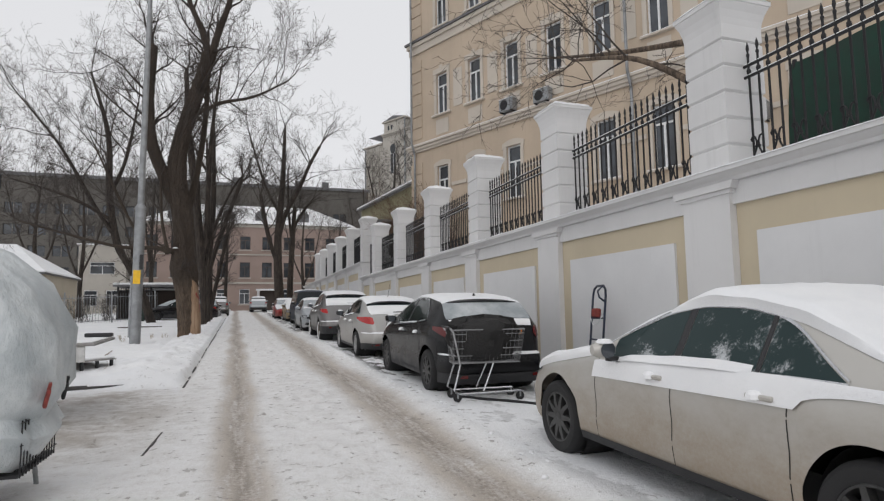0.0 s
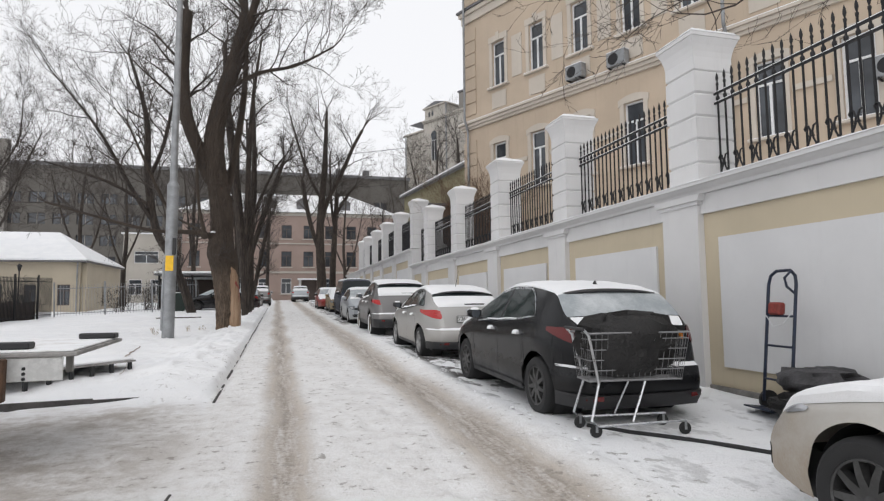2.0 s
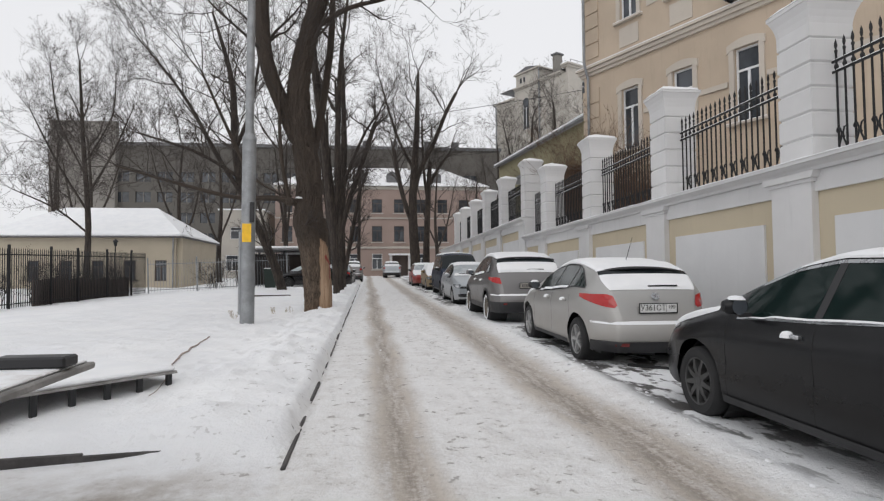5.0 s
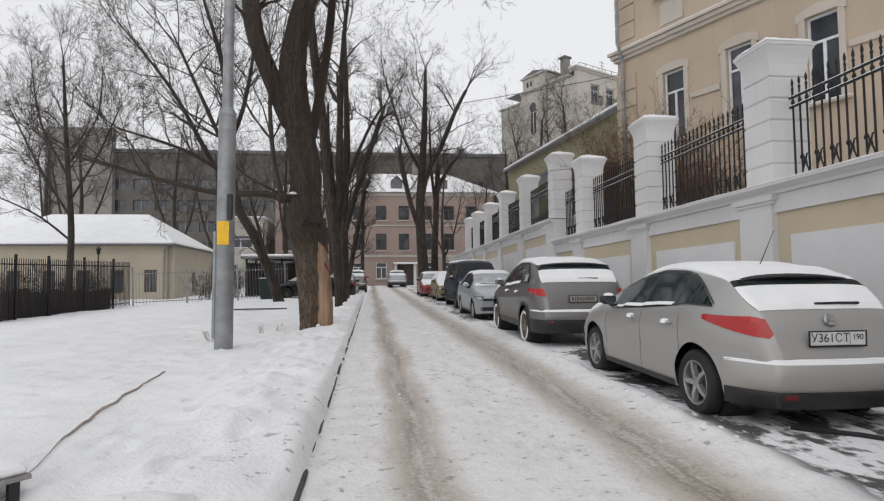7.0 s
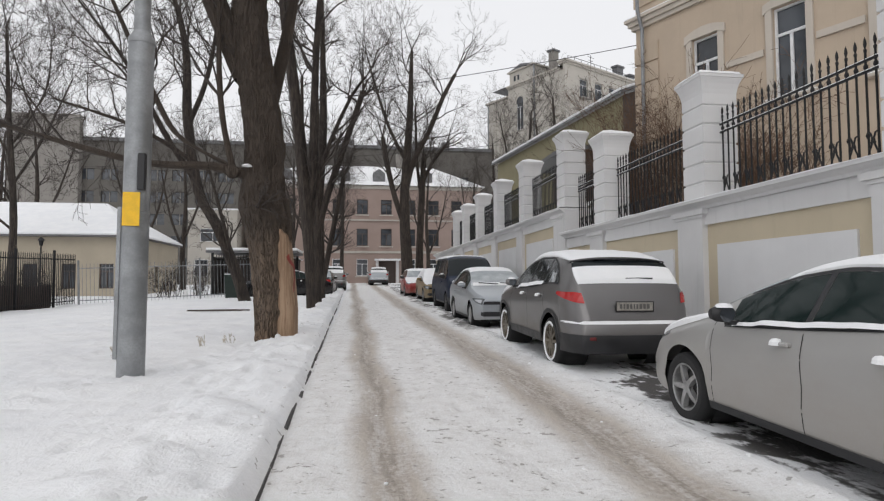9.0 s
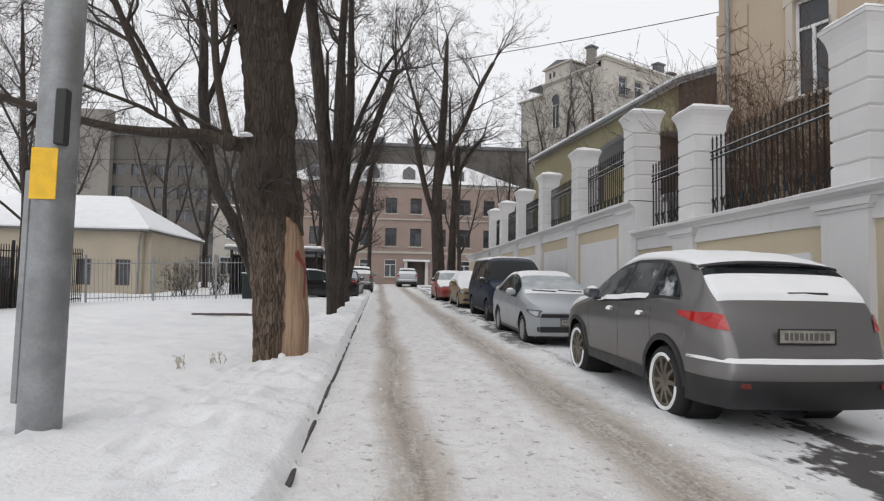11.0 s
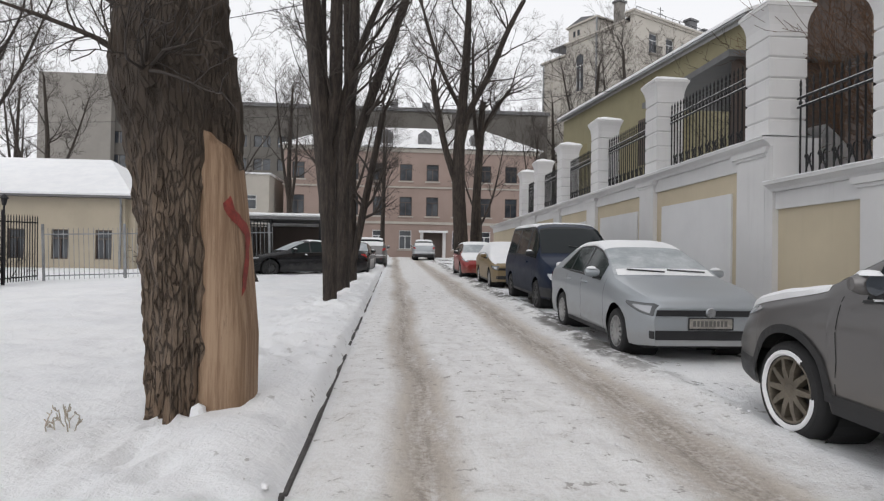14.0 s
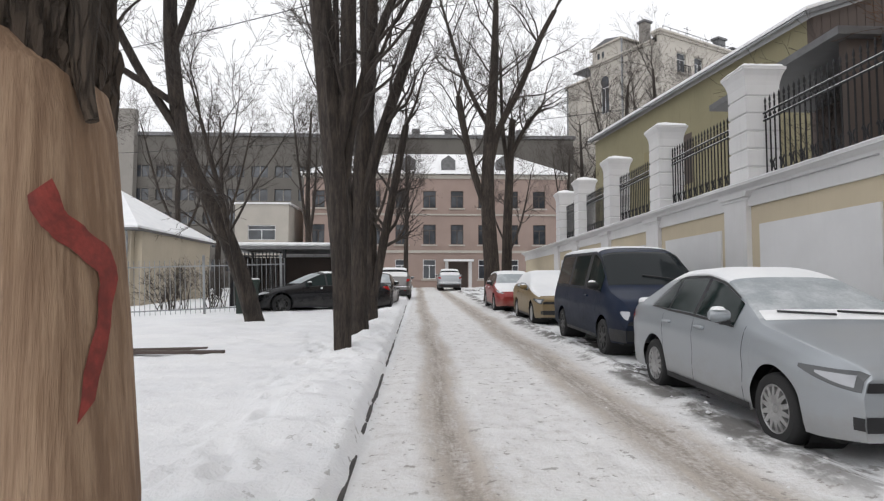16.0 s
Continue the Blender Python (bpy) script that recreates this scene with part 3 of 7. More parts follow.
def ochre_house():
    m = FACADE
    h = thing("ochre_house", "ochre stucco town house with pale trim and white windows", "building", m)
    ws = [(2.0 + 2.33 * i, 0.82) for i in range(12)]
    rows = [(6.35, 8.7), (11.38, 13.5), (16.05, 18.2)]
    holes = [(x, w, a, b) for x, w in ws for a, b in rows]
    part("wall", wall_with_holes(Mesh(), 0, 31, -1, 20.5, holes, 0, 0.35), OCHRE, h)
    part("side_wall", Mesh().box(0.001, 0.35, 0.351, 14, -1, 20.5), OCHRE, h)
    part("side_wall", Mesh().box(30.65, 31, 0.351, 14, -1, 20.5), OCHRE, h)
    part("back_wall", Mesh().box(0.351, 30.64, 13.7, 14, -1, 20.5), OCHRE, h)
    part("roof", Mesh().box(-0.5, 31.5, -0.6, 14.5, 20.5, 20.8), ROOF_METAL, h)
    trim = [(9.72, 9.84, 0.10), (9.842, 9.98, 0.18), (9.985, 10.08, 0.26), (15.12, 15.5, 0.10), (15.502, 15.7, 0.20), (15.705, 15.82, 0.28), (10.75, 10.84, 0.05), (7.42, 7.50, 0.05)]
    for a, b, d in trim[:6]:
        part("cornice", Mesh().box(-d, 31 + d, -d, -0.002, a, b), OCHRE_TRIM if d < 0.27 else ROOF_METAL, h)
        part("cornice", Mesh().box(-d, -0.002, 0.002, 14, a, b), OCHRE_TRIM if d < 0.27 else ROOF_METAL, h)
    part("cornice_snow", Mesh().box(-0.25, 31.2, -0.25, -0.01, 10.084, 10.11), SNOW, h)
    # pilaster strips of blocks at the corner
    for z in np.arange(3.0, 20.0, 0.62):
        if not (9.5 < z + 0.3 < 10.3 or 15.0 < z + 0.3 < 15.9):
            part("quoin", Mesh().box(-0.04, 0.85, -0.05, -0.003, z, z + 0.56), OCHRE, h)
    for x, w in ws:
        for i, (a, b) in enumerate(rows):
            win = window_unit("window", h, x, 0, w, a, b, cross=0.3)
            sur = Mesh()
            sur.box(x - 0.17, x - 0.002, -0.06, 0.1, a - 0.02, b + 0.02).box(x + w + 0.002, x + w + 0.17, -0.06, 0.1, a - 0.02, b + 0.02)
            if i == 0:
                n = 8
                arc = [(x - 0.22 + (w + 0.44) * k / n, b + 0.03 + 0.26 * math.sin(math.pi * (0.15 + 0.7 * k / n))) for k in range(n + 1)]
                sur.prism([(x - 0.22, b - 0.1), *arc, (x + w + 0.22, b - 0.1), (x + w, b + 0.002), (x, b + 0.002)], -0.075, -0.003, "y")
            else:
                sur.box(x - 0.20, x + w + 0.20, -0.08, -0.003, b + 0.022, b + 0.30)
                sur.box(x + w / 2 - 0.11, x + w / 2 + 0.11, -0.10, -0.081, b + 0.03, b + 0.42)
            part("surround", sur, OCHRE_TRIM, win)
            part("window_sill", Mesh().box(x - 0.26, x + w + 0.26, -0.16, 0.12, a - 0.10, a - 0.022, 0.01), OCHRE_TRIM, win)
            part("sill_snow", Mesh().box(x - 0.25, x + w + 0.25, -0.15, 0.05, a - 0.021, a - 0.004), SNOW, win)
        # sunk apron below the windows and impost band between them
        part("apron", Mesh().box(x - 0.05, x + w + 0.05, -0.03, -0.003, 10.35, 11.1), OCHRE_TRIM, h)
        part("impost", Mesh().box(x + w + 0.24, x + 2.33 - 0.24, -0.06, -0.003, 7.55, 7.72), OCHRE_TRIM, h)
        part("panel", Mesh().box(x + w + 0.45, x + 2.33 - 0.45, -0.03, -0.003, 11.5, 13.4), OCHRE_TRIM, h)
    pipe = Mesh().tube([(12.95, -0.14, 0), (12.95, -0.14, 9.6), (12.95, -0.36, 10.2), (12.95, -0.36, 20.4)], 0.06, 8)
    part("drainpipe", pipe, STEEL, h)
    part("drainpipe", Mesh().tube([(0.35, -0.14, 3), (0.35, -0.14, 9.6), (0.35, -0.34, 10.2), (0.35, -0.34, 20.4)], 0.055, 8), STEEL, h)
    air_unit(m, 7.0, 10.05 + 0.16)
    air_unit(m, 8.95, 10.05 + 0.05)
    air_unit(m, 17.2, 7.2)


ochre_house()


def olive_annexe():
    h = thing("olive_annexe", "low annexe with olive stucco wall and brown boarded end", "building", pose(15.4, 45.3, 0, 0, 0, 7))
    part("wall", Mesh().box(0, 0.3, 0.002, 21.2, 0, 12.9), OLIVE, h)
    for y in (4.2, 8.4, 12.6, 16.8):
        part("blind_window", Mesh().box(-0.012, -0.002, y, y + 1.1, 7.6, 10.4), BROWN if y == 8.4 else OLIVE_DIM, h, "flat blind window panel, darker than the wall")
    part("end_wall", Mesh().prism([(0, 0), (0, 12.9), (7.4, 15.6), (7.4, 0)], -0.3, 0, "y"), BROWN, h, "dark brown boarded end wall")
    for i in range(18):
        part("board", Mesh().box(i * 0.41 + 0.01, i * 0.41 + 0.385, -0.325, -0.302, 3.0, 12.8 + i * 0.148), BROWN, h)
    part("roof", Mesh().prism([(-0.45, 12.88), (-0.45, 13.05), (7.5, 15.95), (7.5, 15.7)], -0.6, 21.4, "y"), ROOF_METAL, h)
    part("snow", Mesh().prism([(-0.5, 13.055), (-0.5, 13.20), (7.45, 16.12), (7.45, 15.96)], -0.55, 21.4, "y"), SNOW, h)
    part("gutter", Mesh().tube([(-0.5, -0.5, 12.92), (-0.5, 21.4, 12.92)], 0.07, 8), STEEL, h)
    t = thing("lean_to", "brown flat-roofed lean-to behind the fence", "shed", pose(7.2, 32.2, 0))
    part("wall", Mesh().box(0, 2.6, 0, 0.2, 1, 6.4), BROWN, t)
    part("roof", Mesh().box(-0.3, 2.9, -0.2, 4.5, 6.401, 6.55), ROOF_METAL, t)
    part("side_wall", Mesh().box(2.4, 2.6, 0.21, 4.4, 1, 6.4), BROWN, t)


olive_annexe()


def pale_house():
    """Large mansion on the rise; local x runs along its window front, y along the flank with the tower."""
    h = thing("pale_mansion", "pale yellow mansion with flank tower, balconies and chimneys", "building", pose(31.8, 99.5, 0, 0, 0, 28))
    ws = [(3.4, 1.9), (7.1, 1.9), (10.7, 1.9), (14.6, 1.9), (18.2, 1.9)]
    rows = [(31.4, 34.4), (25.6, 28.8)]
    part("wall", wall_with_holes(Mesh(), 0, 24, 0, 36.2, [(x, w, a, b) for x, w in ws for a, b in rows], 0, 0.5), PALE, h)
    flank = pose(0, 18.4, 0, 0, 0, -90)
    part("flank_wall", wall_with_holes(Mesh(), 5.3, 17.89, 0, 35.3, [(7.45, 1.55, 27.8, 32.7)], 0, 0.5), PALE, h, at=flank)
    part("flank_wall", Mesh().box(0, 5.299, 0.15, 0.6, 0, 34.0), PALE, h, at=flank)
    part("side_wall", Mesh().box(23.5, 24, 0.501, 18, 0, 36.2), PALE, h)
    part("back_wall", Mesh().box(0.51, 23.49, 17.8, 18.3, 0, 34.0), PALE, h)
    # cornices, each a thin slab over a narrower band
    for d, a, b in ((0.25, 36.2, 36.5), (0.55, 36.502, 36.75)):
        part("cornice", Mesh().box(-d, 24 + d, -d, 1.2, a, b), PALE, h)
    for d, a, b in ((0.25, 35.3, 35.55), (0.5, 35.552, 35.8)):
        part("cornice", Mesh().box(-d, 0.6, 1.21, 13.1, a, b), PALE, h)
    part("cornice", Mesh().box(-0.2, 0.9, 13.11, 18.8, 34.0, 34.3), PALE, h)
    part("cornice_snow", Mesh().box(-0.5, 24.5, -0.5, 1.2, 36.755, 36.84), SNOW, h)
    part("roof", Mesh().prism([(0.3, 36.2), (11, 37.6), (23.6, 36.2)], 1.21, 17.7, "y"), ROOF_METAL, h)
    tower = part("tower", Mesh().box(-0.06, 4.2, 6.85, 12.6, 35.81, 38.0), PALE, h)
    part("tower_cornice", Mesh().box(-0.4, 4.5, 6.5, 12.95, 38.002, 38.25), PALE, tower)
    part("tower_roof", Mesh().prism([(6.6, 38.252), (9.7, 39.0), (12.85, 38.252)], -0.3, 4.4, "x"), ROOF_METAL, tower)
    for y in (10.2, 11.1):
        part("window", Mesh().box(-0.10, -0.062, y, y + 0.45, 36.4, 37.3), GLASS, tower)
    for x, w in ws:
        for a, b in rows:
            win = window_unit("window", h, x, 0, w, a, b, deep=0.3)
            part("surround", Mesh().box(x - 0.3, x + w + 0.3, -0.12, -0.003, b + 0.1, b + 0.45), PALE, win)
            if a > 30:
                bal = part("balcony", Mesh().box(x - 0.25, x + w + 0.25, -0.7, -0.004, a - 0.2, a - 0.05), CONCRETE_LIGHT, win)
                for i in range(9):
                    part("baluster", Mesh().box(-0.03, 0.03, -0.66, -0.60, a - 0.05, a + 1.0), IRON, bal, at=pose(x - 0.15 + i * (w + 0.3) / 8, 0, 0))
                part("rail", Mesh().box(x - 0.25, x + w + 0.25, -0.68, -0.58, a + 1.0, a + 1.08), IRON, bal)
    win = window_unit("window", h, 7.45, 0, 1.55, 27.8, 32.7, cross=0.2)
    win.matrix_basis = flank
    part("arch", Mesh().lathe([(0.0, -0.03), (0.775, -0.03), (0.775, 0.0)], 20, "y", (8.225, 0, 32.7)), GLASS, win)
    for y in (14.2, 16.4):
        part("pilaster", Mesh().box(-0.02, 0.148, y, y + 0.5, 0, 33.9), PALE, h)
    for x, y, z, w in ((1.2, 3.6, 36.6, 1.3), (15.6, 2.0, 36.6, 1.7), (8.3, 3.0, 36.9, 1.5), (20.5, 3.0, 36.3, 1.4)):
        tall = 3.0 if w != 1.5 else 1.5
        c = part("chimney", Mesh().box(x, x + w, y, y + 1.0, z - 0.8, z + tall), CONCRETE_LIGHT if x < 2 else ROOF_METAL, h)
        part("cap", Mesh().box(x - 0.2, x + w + 0.2, y - 0.2, y + 1.2, z + tall + 0.002, z + tall + 0.3), ROOF_METAL, c)
    for i in range(14):
        part("roof_rail_post", Mesh().box(1.0 + i * 1.6, 1.06 + i * 1.6, 0.3, 0.36, 36.85, 37.7), IRON, h)
    part("roof_rail", Mesh().box(1.0, 21.9, 0.31, 0.35, 37.68, 37.74), IRON, h)
    part("aerial", Mesh().tube([(11.0, 4, 37), (11.0, 4, 41.2)], 0.05, 5).tube([(10.2, 4, 40.8), (11.8, 4, 40.8)], 0.035, 4).tube([(10.4, 4, 40.2), (11.6, 4, 40.2)], 0.035, 4), IRON, h)
    part("drainpipe", Mesh().tube([(-0.2, 6.6, 2), (-0.2, 6.6, 38)], 0.14, 8), STEEL, h)
    part("drainpipe", Mesh().tube([(-0.2, 18.2, 2), (-0.2, 18.2, 33.6), (-0.6, 18.6, 34.0)], 0.12, 8), STEEL, h)


pale_house()


def pink_house():
    h = thing("pink_house", "faded pink three-storey house with snowy hip roof across the street end", "building", pose(-12.0, 80, 0))
    base, top = 1.0, 12.9
    ws = [(0.8 + 2.72 * i, 1.25) for i in range(9)]
    rows = [(2.6, 4.5), (6.0, 7.95), (9.6, 11.3)]
    holes = [(x, w, a, b) for i, (x, w) in enumerate(ws) for j, (a, b) in enumerate(rows) if not (j == 0 and i == 5)] + [(ws[5][0] - 0.2, 1.9, 1.72, 4.3)]
    part("wall", wall_with_holes(Mesh(), 0, 26, base, top, holes, 0, 0.4), PINK, h)
    part("side_wall", Mesh().box(25.6, 26, 0.401, 12, base, top), PINK, h)
    part("side_wall", Mesh().box(0, 0.4, 0.401, 12, base, top), PINK, h)
    for a, b in ((5.15, 5.4), (8.85, 9.0), (12.5, 12.9)):
        part("band", Mesh().box(-0.1, 26.1, -0.14, -0.004, a, b), PALE, h)
    r = Mesh().quadgrid([[(-0.5, -0.5, top + 0.02), (26.5, -0.5, top + 0.02)], [(5, 6, top + 3.4), (21, 6, top + 3.4)], [(-0.5, 12.5, top + 0.02), (26.5, 12.5, top + 0.02)]])
    r.face([(26.5, -0.5, top + 0.02), (26.5, 12.5, top + 0.02), (21, 6, top + 3.4)]).face([(-0.5, -0.5, top + 0.02), (5, 6, top + 3.4), (-0.5, 12.5, top + 0.02)])
    part("roof", r, SNOW_OLD, h, "sloping roof under old snow")
    for x in (3, 9.5, 13.5, 19):
        part("dormer", Mesh().prism([(x, top + 0.5), (x, top + 1.6), (x + 0.7, top + 2.1), (x + 1.4, top + 1.6), (x + 1.4, top + 0.5)], 0.6, 4, "y"), ROOF_METAL, h)
    for x in (7, 16.5):
        c = part("chimney", Mesh().box(x, x + 0.9, 5.5, 6.4, top + 2, top + 5), CONCRETE_LIGHT, h)
    for i, (x, w) in enumerate(ws):
        for j, (a, b) in enumerate(rows):
            if not (j == 0 and i == 5):
                win = window_unit("window", h, x, 0, w, a, b, frame_mat=WOOD_WHITE if j == 0 else BROWN)
                part("window_sill", Mesh().box(x - 0.15, x + w + 0.15, -0.15, 0.1, a - 0.16, a - 0.03), PALE, win)
    door = part("door", Mesh().box(ws[5][0] - 0.2, ws[5][0] + 1.7, 0.3, 0.36, 1.72, 4.3), BROWN, h, "dark double street door")
    for s in (-0.55, 1.75):
        part("door_pillar", Mesh().box(ws[5][0] + s, ws[5][0] + s + 0.3, -0.35, -0.005, 1.7, 4.3), WHITE_WALL, door)
    part("canopy", Mesh().box(ws[5][0] - 0.7, ws[5][0] + 2.2, -1.0, -0.15, 4.302, 4.5), SNOW_OLD, door)


pink_house()


def slab_block():
    h = thing("grey_block", "long grey concrete building far behind the trees", "building", pose(-52, 108, 0))
    top = 23.6
    ws = [(3 + 3.4 * i, 2.4) for i in range(20)]
    rows = [(4.0 + 3.4 * j, 5.7 + 3.4 * j) for j in range(5)]
    part("wall", wall_with_holes(Mesh(), 0, 74, 0, top, [(x, w, a, b) for x, w in ws for a, b in rows], 0, 0.5), CONCRETE, h)
    part("side_wall", Mesh().box(0, 0.5, 0.51, 20, 0, top), CONCRETE, h)
    part("roof", Mesh().box(-0.3, 74.3, -0.3, 20, top + 0.001, top + 0.5), ROOF_METAL, h)
    part("tower", Mesh().box(0.5, 10.5, -1.2, -0.01, 0, top + 3.6), CONCRETE_LIGHT, h)
    for x, w in ws:
        for a, b in rows:
            win = part("window", Mesh().box(x, x + w, 0.3, 0.35, a, b), GLASS, h)
            part("window_frame", Mesh().box(x + w / 2 - 0.06, x + w / 2 + 0.06, 0.24, 0.296, a, b), CONCRETE_LIGHT, win)
    for x in (50, 55, 61, 66):
        part("vent", Mesh().box(x, x + 1.2, 3, 4.2, top + 0.502, top + 2.2), ROOF_METAL, h)
    b2 = thing("pale_block", "pale low building between the trees", "building", pose(-18, 78, 0))
    part("wall", wall_with_holes(Mesh(), 0, 5.0, 0, 9.6, [(0.7, 1.4, 2.5, 4.3), (3.0, 1.3, 2.5, 4.3), (1.2, 2.6, 6.2, 7.6)], 0, 0.3), PALE, b2)
    for x, w, a, b in ((0.7, 1.4, 2.5, 4.3), (3.0, 1.3, 2.5, 4.3), (1.2, 2.6, 6.2, 7.6)):
        window_unit("window", b2, x, 0, w, a, b)
    part("roof", Mesh().box(-0.2, 5.2, -0.2, 8, 9.601, 9.75), SNOW, b2)
    part("side_wall", Mesh().box(0, 0.3, 0.31, 8, 0, 9.6).box(4.7, 5.0, 0.31, 8, 0, 9.6), PALE, b2)


slab_block()


def cottage():
    """Single-storey house behind the garden railing."""
    h = thing("cream_cottage", "cream single-storey house with snow on its hip roof", "house", pose(-14.1, 50.2, 0.88))
    ws = [(-1.4 - 2.1 * i, 0.80) for i in range(5)]
    part("wall", wall_with_holes(Mesh(), -12.5, 0, -0.6, 3.62, [(x, w, 0.55, 2.02) for x, w in ws], 0, 0.35), HOUSE_CREAM, h)
    part("side_wall", wall_with_holes(Mesh(), -9.4, -0.36, -0.6, 3.62, [(-5.2, 0.9, 0.55, 2.02)], 0, 0.35), HOUSE_CREAM, h, at=pose(0, 0, 0, 0, 0, -90) @ pose(0, -0.001, 0))
    part("side_wall", Mesh().box(-12.5, -12.15, 0.36, 9.09, -0.6, 3.62), HOUSE_CREAM, h)
    part("back_wall", Mesh().box(-12.5, 0, 9.1, 9.4, -0.6, 3.62), HOUSE_CREAM, h)
    part("eave", Mesh().box(-13, 0.55, -0.55, 9.9, 3.621, 3.72), ROOF_METAL, h)
    t, a, b, top = 3.73, -13, 0.55, 6.25
    r = Mesh().quadgrid([[(a, -0.55, t), (b, -0.55, t)], [(a, -0.55, t + 0.1), (b, -0.55, t + 0.1)], [(-9.6, 4.7, top), (-2.9, 4.7, top)], [(a, 9.9, t + 0.1), (b, 9.9, t + 0.1)], [(a, 9.9, t), (b, 9.9, t)]])
    r.face([(b, -0.55, t + 0.1), (b, 9.9, t + 0.1), (-2.9, 4.7, top)]).face([(b, -0.55, t), (b, 9.9, t), (b, 9.9, t + 0.1), (b, -0.55, t + 0.1)])
    r.face([(a, -0.55, t + 0.1), (a, 9.9, t + 0.1), (-9.6, 4.7, top)])
    part("roof", r, SNOW, h, "hip roof under smooth snow")
    for x, w in ws:
        win = window_unit("window", h, x, 0, w, 0.55, 2.02, frame_mat=BROWN)
    part("drainpipe", Mesh().tube([(-0.15, -0.1, 0), (-0.15, -0.1, 3.3), (-0.05, -0.4, 3.6)], 0.05, 7), STEEL, h)
    for z in (2.1, 2.45):
        part("vent_box", Mesh().box(0.01, 0.3, 2.2, 2.9, z, z + 0.3), STEEL, h)


cottage()


# ---- cars ----
def paint(name, col, metal=0.55, rough=0.32, grime=(0.30, 0.26, 0.21), amount=0.6, top=0.95, coat=0.3):
    """Car paint with a clear coat under a salty film that thickens in splashes low on the body."""
    k = Nodes(name, rough, metal)
    o = k.obj()
    z = k.axis(2)
    z = k.math("SUBTRACT", z, k.math("MULTIPLY", k.axis(1), 0.0225))
    n = k.noise(2.6, 6, 0.7, o, (1, 1.0, 1.6))
    fine = k.noise(45, 4, 0.7, o)
    film = k.ramp(k.math("ADD", z, k.math("MULTIPLY", k.math("SUBTRACT", n, 0.5), -0.9)), top, 0.15, 0.0, amount)
    film = k.math("MULTIPLY", film, k.ramp(fine, 0.2, 0.7, 0.75, 1.0))
    k.color(k.mix(film, col, grime))
    k.set("Metallic", k.math("MULTIPLY", metal, k.math("SUBTRACT", 1.0, film)))
    k.set("Roughness", k.math("ADD", rough, k.math("MULTIPLY", film, 0.45)))
    k.set("Coat Weight", k.math("MULTIPLY", coat, k.math("SUBTRACT", 1.0, film)))
    k.set("Specular IOR Level", 0.15 + 0.7 * coat)
    k.set("Coat Roughness", 0.12)
    return k.bump(fine, 0.03, 0.002).m


def car_glass(name, frost=0.0, tint=(0.012, 0.016, 0.018)):
    """Tinted glass with patches of clinging frost and snow."""
    k = Nodes(name, 0.05)
    n = k.math("ADD", k.noise(2.0, 5, 0.65), k.math("MULTIPLY", k.noise(60, 4, 0.8), 0.3))
    f = k.ramp(n, 0.92 - 0.55 * frost, 1.06 - 0.55 * frost)
    k.color(k.mix(f, tint, (0.55, 0.57, 0.59)))
    k.set("Roughness", k.math("ADD", 0.05, k.math("MULTIPLY", f, 0.7)))
    k.set("Specular IOR Level", 0.20)
    return k.m


def frost_mat():
    k = Nodes("frosted_glass", 0.55)
    n = k.math("ADD", k.noise(1.6, 5, 0.65), k.math("MULTIPLY", k.noise(40, 4, 0.7), 0.25))
    k.color(k.mix(k.ramp(n, 0.5, 0.85), (0.30, 0.33, 0.35), (0.55, 0.575, 0.59)))
    return k.m


G_CLEAR, G_FROST, FROST = car_glass("tinted_car_glass", 0.12, (0.008, 0.017, 0.016)), car_glass("snowy_car_glass", 0.75), frost_mat()
G_DARK = car_glass("dark_car_glass", 0.0)
RED_LAMP = Nodes("red_lamp_lens", 0.12).color((0.40, 0.010, 0.010)).set("Coat Weight", 0.2).m
DARK_RED_LAMP = Nodes("dark_red_lamp_lens", 0.25).color((0.11, 0.008, 0.008)).m
CLEAR_LAMP = Nodes("clear_lamp_lens", 0.1, 0.5).color((0.42, 0.43, 0.45)).m
DARK_LAMP = Nodes("dark_lamp_housing", 0.12).color((0.10, 0.105, 0.11)).m
AMBER = Nodes("amber_reflector", 0.2).color((0.75, 0.25, 0.03)).m
ALLOY = plain("dirty_alloy", (0.42, 0.42, 0.42), 0.45, 0.7, 0.3, 6, 60, 0.1, 0.003, True)
BRONZE_ALLOY = plain("brown_dirty_alloy", (0.20, 0.175, 0.14), 0.5, 0.6, 0.35, 6, 60, 0.1, 0.003, True)
DARK_ALLOY = plain("dark_dirty_alloy", (0.09, 0.09, 0.09), 0.5, 0.6, 0.35, 6, 60, 0.1, 0.003, True)
PLATE = plain("white_plate", (0.66, 0.66, 0.65), 0.45, 0, 0.12, 20, 90)
DIRTY_PLATE = plain("grimy_plate", (0.30, 0.28, 0.25), 0.7, 0, 0.3, 9, 60)
GRIME_INK = Nodes("grimy_lettering", 0.7).color((0.10, 0.095, 0.09)).m
INK = Nodes("black_ink", 0.6).color((0.02, 0.02, 0.02)).m
SEAM = Nodes("panel_gap", 0.9).color((0.012, 0.012, 0.012)).m


